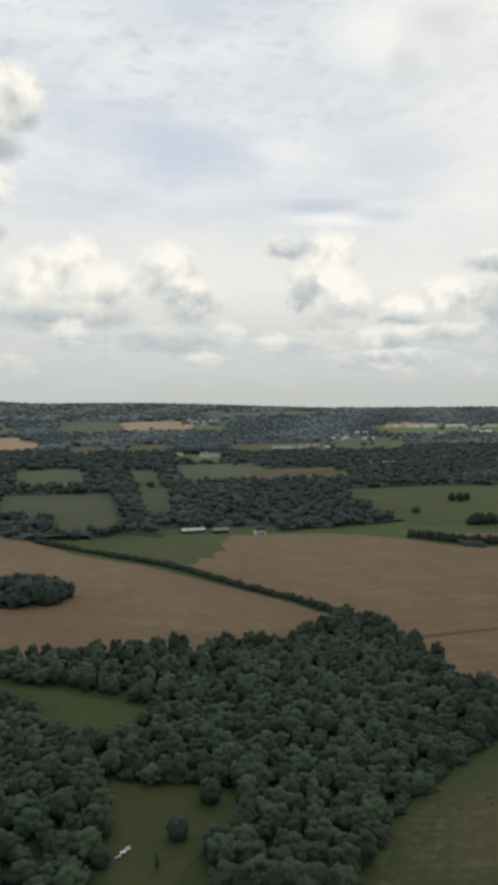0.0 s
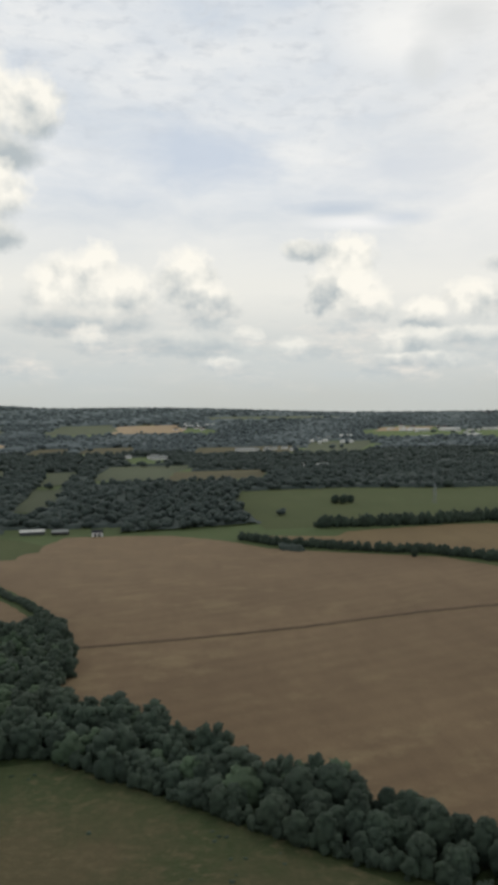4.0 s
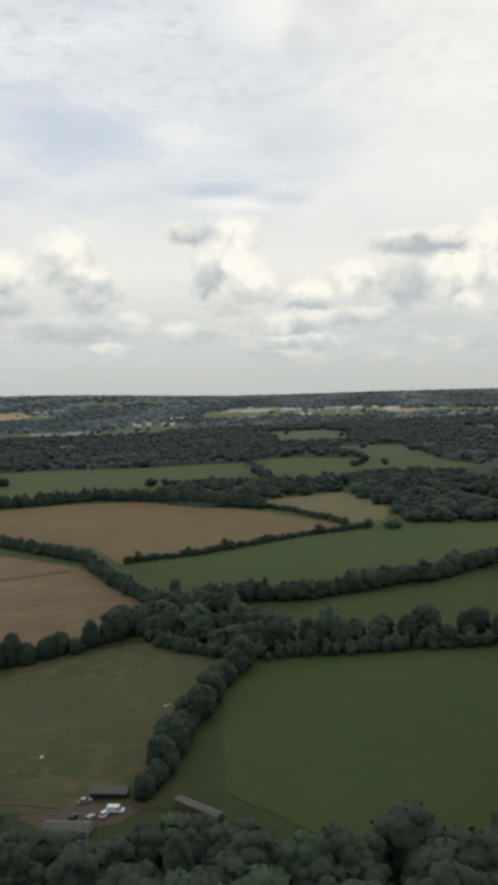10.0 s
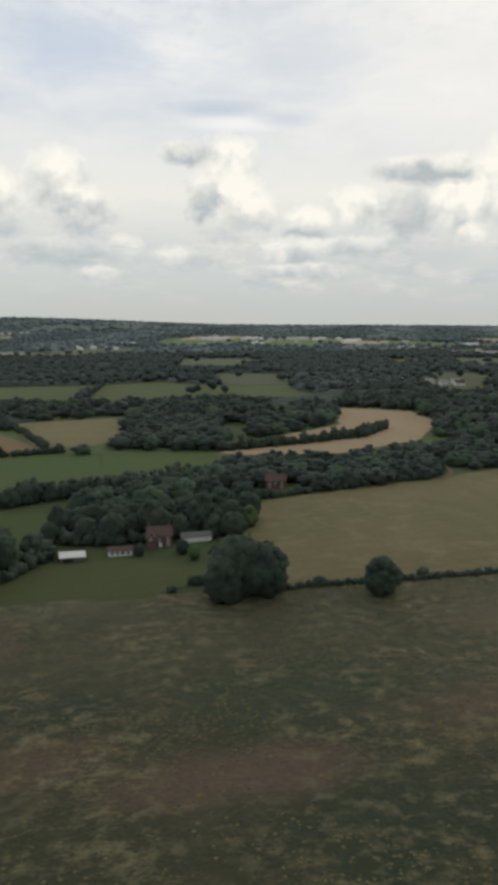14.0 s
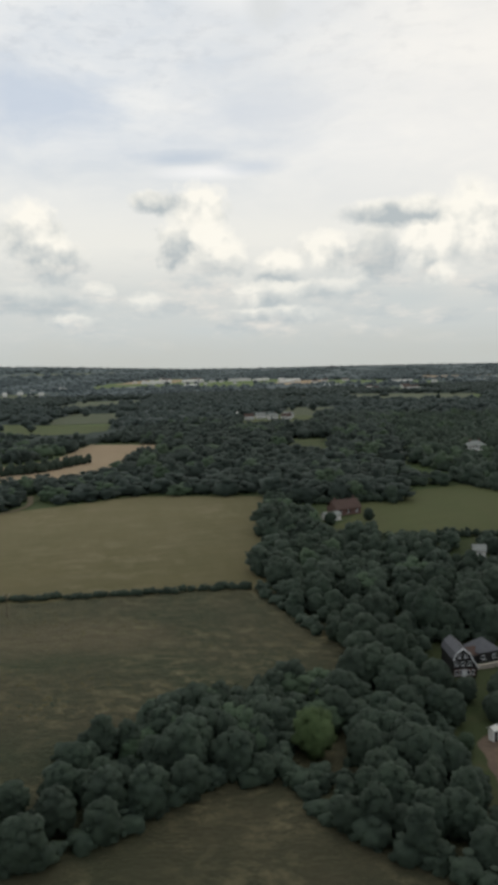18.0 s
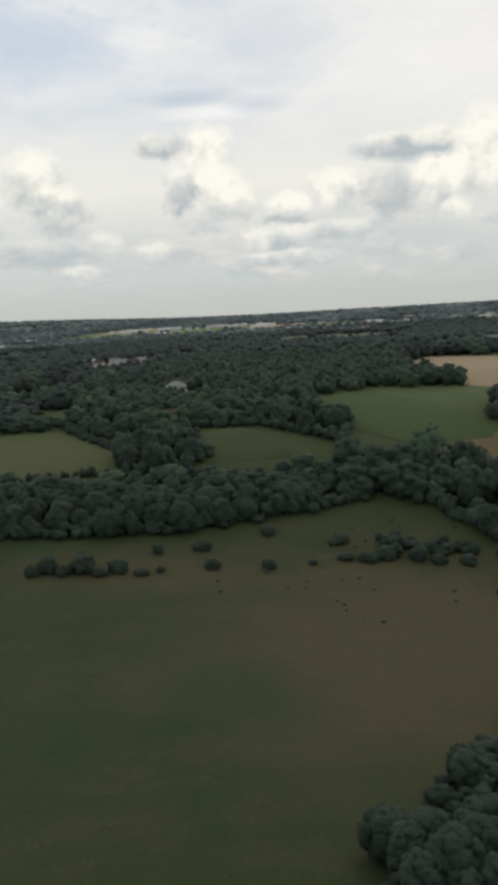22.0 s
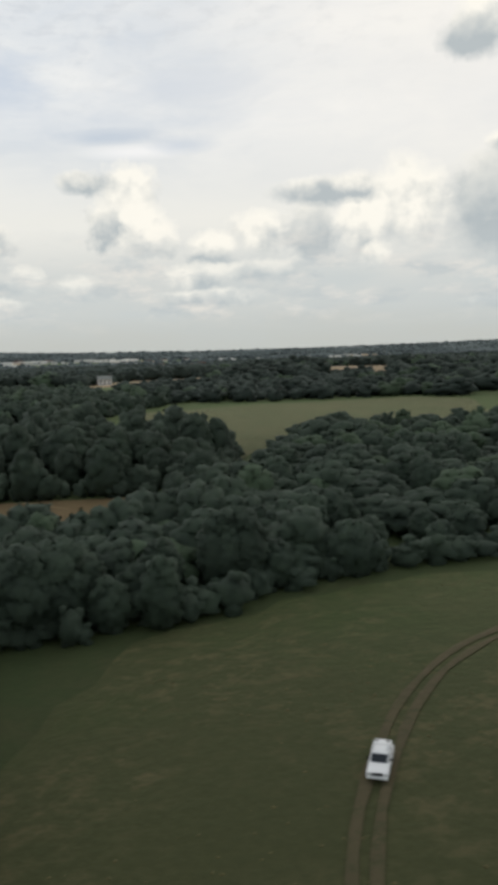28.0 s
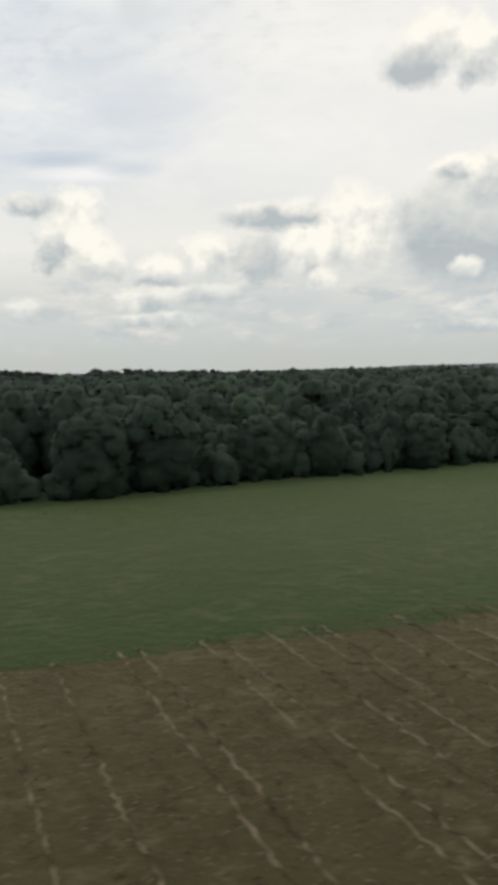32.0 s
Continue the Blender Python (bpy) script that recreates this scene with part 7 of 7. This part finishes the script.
    # heaped clouds: azimuth, height, half width, half height in degrees, brightness
    west = [(-16.2, 20.7, 2.3, 2.0, 0.97), (-13.0, 19.7, 2.0, 2.0, 0.82), (-17.1, 18.3, 2.7, 2.2, 0.55), (-15.8, 16.8, 3.3, 1.2, 0.15), (-15.2, 14.5, 2.0, 1.7, 0.95), (-17.1, 13.6, 2.0, 2.0, 0.8), (-16.0, 11.7, 2.4, 1.0, 0.2),
            (-16.6, 8.9, 1.6, 1.4, 0.85), (-16.9, 6.2, 1.5, 1.2, 0.85), (-10.8, 8.4, 2.4, 2.2, 0.85), (-8.4, 10.0, 1.5, 1.5, 1.0), (-6.7, 8.2, 2.2, 2.0, 0.92), (-9.8, 6.3, 4.5, 1.0, 0.3), (-2.2, 9.6, 2.0, 1.9, 0.82),
            (-0.9, 7.7, 2.0, 1.6, 0.66), (-9.2, 5.2, 1.3, 1.0, 1.0), (-2.2, 4.8, 3.7, 0.9, 0.28), (2.1, 5.2, 1.2, 0.9, 0.95)]
    middle = [(9.2, 11.1, 2.1, 1.7, 0.85), (6.2, 11.5, 1.5, 0.8, 0.45), (9.8, 8.5, 2.0, 2.1, 1.0), (7.5, 8.5, 1.1, 1.6, 0.4), (11.4, 7.6, 1.2, 1.1, 1.0), (15.0, 7.1, 1.5, 0.9, 0.95), (14.7, 6.4, 1.7, 0.5, 0.3), (18.3, 7.9, 1.9, 1.4, 0.95),
              (25.2, 8.1, 1.6, 2.0, 1.0), (21.7, 7.8, 1.7, 1.9, 0.28), (23.6, 10.2, 4.3, 0.9, 0.45), (25.8, 5.9, 1.0, 0.8, 0.9), (18.2, 5.4, 3.1, 0.7, 0.7), (13.8, 5.1, 2.4, 0.9, 0.72), (5.5, 4.6, 1.6, 0.8, 0.9), (0.4, 3.4, 1.6, 0.5, 0.85), (14.7, 3.6, 3.5, 0.6, 0.5)]
    east = [(28.2, 9.2, 2.2, 2.6, 0.9), (36.5, 11.3, 3.2, 1.7, 0.5), (33.2, 9.6, 2.6, 2.1, 0.25), (35.4, 7.8, 4.6, 2.7, 0.1), (34.8, 12.3, 1.6, 0.6, 0.92), (35.1, 6.2, 1.1, 0.7, 0.85), (34.9, 2.5, 3.3, 0.5, 0.4), (35.9, 3.7, 2.0, 0.7, 0.88),
            (33.9, 19.5, 2.3, 1.4, 0.97), (32.5, 18.2, 2.0, 1.2, 0.15), (36.3, 18.3, 1.6, 1.9, 0.72)]
    thin_puff = m.node("ShaderNodeSeparateXYZ")
    m.link(plus(uv.outputs[0], plus(warped(0.35, 0.7, 1.0), plus(warped(0.9, 0.9, 2.0), warped(2.2, 0.5, 4.0)))), thin_puff.inputs[0])
    puff = m.node("ShaderNodeSeparateXYZ")
    m.link(plus(uv.outputs[0], plus(warped(0.3, 1.3, 1.0), plus(warped(0.9, 1.7, 2.0), warped(2.0, 0.9, 4.0)))), puff.inputs[0])
    detail = m.spread(m.noise(uv.outputs[0], 0.55, 4, 0.5), 0.3, 0.7)
    for au, ev, wu, hv, tone_ in west + middle + east:
        at = thin_puff if hv < 1.25 else puff
        du = m.math("MULTIPLY", m.math("SUBTRACT", at.outputs[0], au), 1 / wu)
        dv = m.math("MULTIPLY", m.math("SUBTRACT", at.outputs[1], ev), 1 / hv)
        dist = m.math("SQRT", m.math("ADD", m.math("MULTIPLY", du, du), m.math("MULTIPLY", dv, dv)))
        cover = m.spread(dist, 1.25, 0.73)
        lit = m.math("ADD", m.math("MULTIPLY", dv, 0.6), m.math("MULTIPLY", m.math("SUBTRACT", detail, 0.5), 0.9 if tone_ > 0.3 else 0.3))
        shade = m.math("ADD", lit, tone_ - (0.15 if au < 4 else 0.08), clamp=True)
        n_ = m.mix(shade, (0.45, 0.50, 0.52), (1.0, 0.965, 0.87))
        col = m.mix(m.math("MULTIPLY", cover, 0.92), col, n_)
    # the grey bank under the heaps
    bank = m.math("MULTIPLY", m.spread(elev, 7.2, 4.6), m.spread(m.noise(stretched(0.1, 0.3), 1.0, 4, 0.55), 0.3, 0.6))
    col = m.mix(m.math("MULTIPLY", bank, 0.6), col, (0.57, 0.62, 0.625))
    # broken low cloud near the horizon
    low = m.spread(m.noise(plus(stretched(0.16, 0.55), warped(0.5, 0.5)), 1.0, 6, 0.6), 0.46, 0.62)
    band = m.math("MULTIPLY", m.spread(elev, 1.2, 3.0), m.spread(elev, 9.0, 5.0))
    tone = m.mix(m.spread(m.noise(stretched(0.35, 0.9), 1.0, 5, 0.6), 0.4, 0.62), (0.50, 0.55, 0.57), (0.90, 0.84, 0.76))
    col = m.mix(m.math("MULTIPLY", m.math("MULTIPLY", low, band), 0.6), col, tone)
    haze = m.spread(elev, 2.6, 0.2)
    col = m.mix(m.math("MULTIPLY", haze, 0.7), col, (0.54, 0.555, 0.52))
    em = m.node("ShaderNodeEmission")
    m.link(col, em.inputs["Color"])
    m.link(em.outputs[0], m.nt.nodes["Material Output"].inputs["Surface"])
    me = mesh_of("sky_backdrop", v, f, m.mat, True)
    layer = me.uv_layers.new(name="UVMap")
    deg = np.degrees(np.stack([ga, ge], -1).reshape(-1, 2)).astype(np.float32)
    layer.data.foreach_set("uv", deg[f.ravel()].ravel())
    tagged(new("sky_backdrop", me), "bright cloudy sky with heaped white and grey clouds", "sky", kind="structure")


sky_dome()
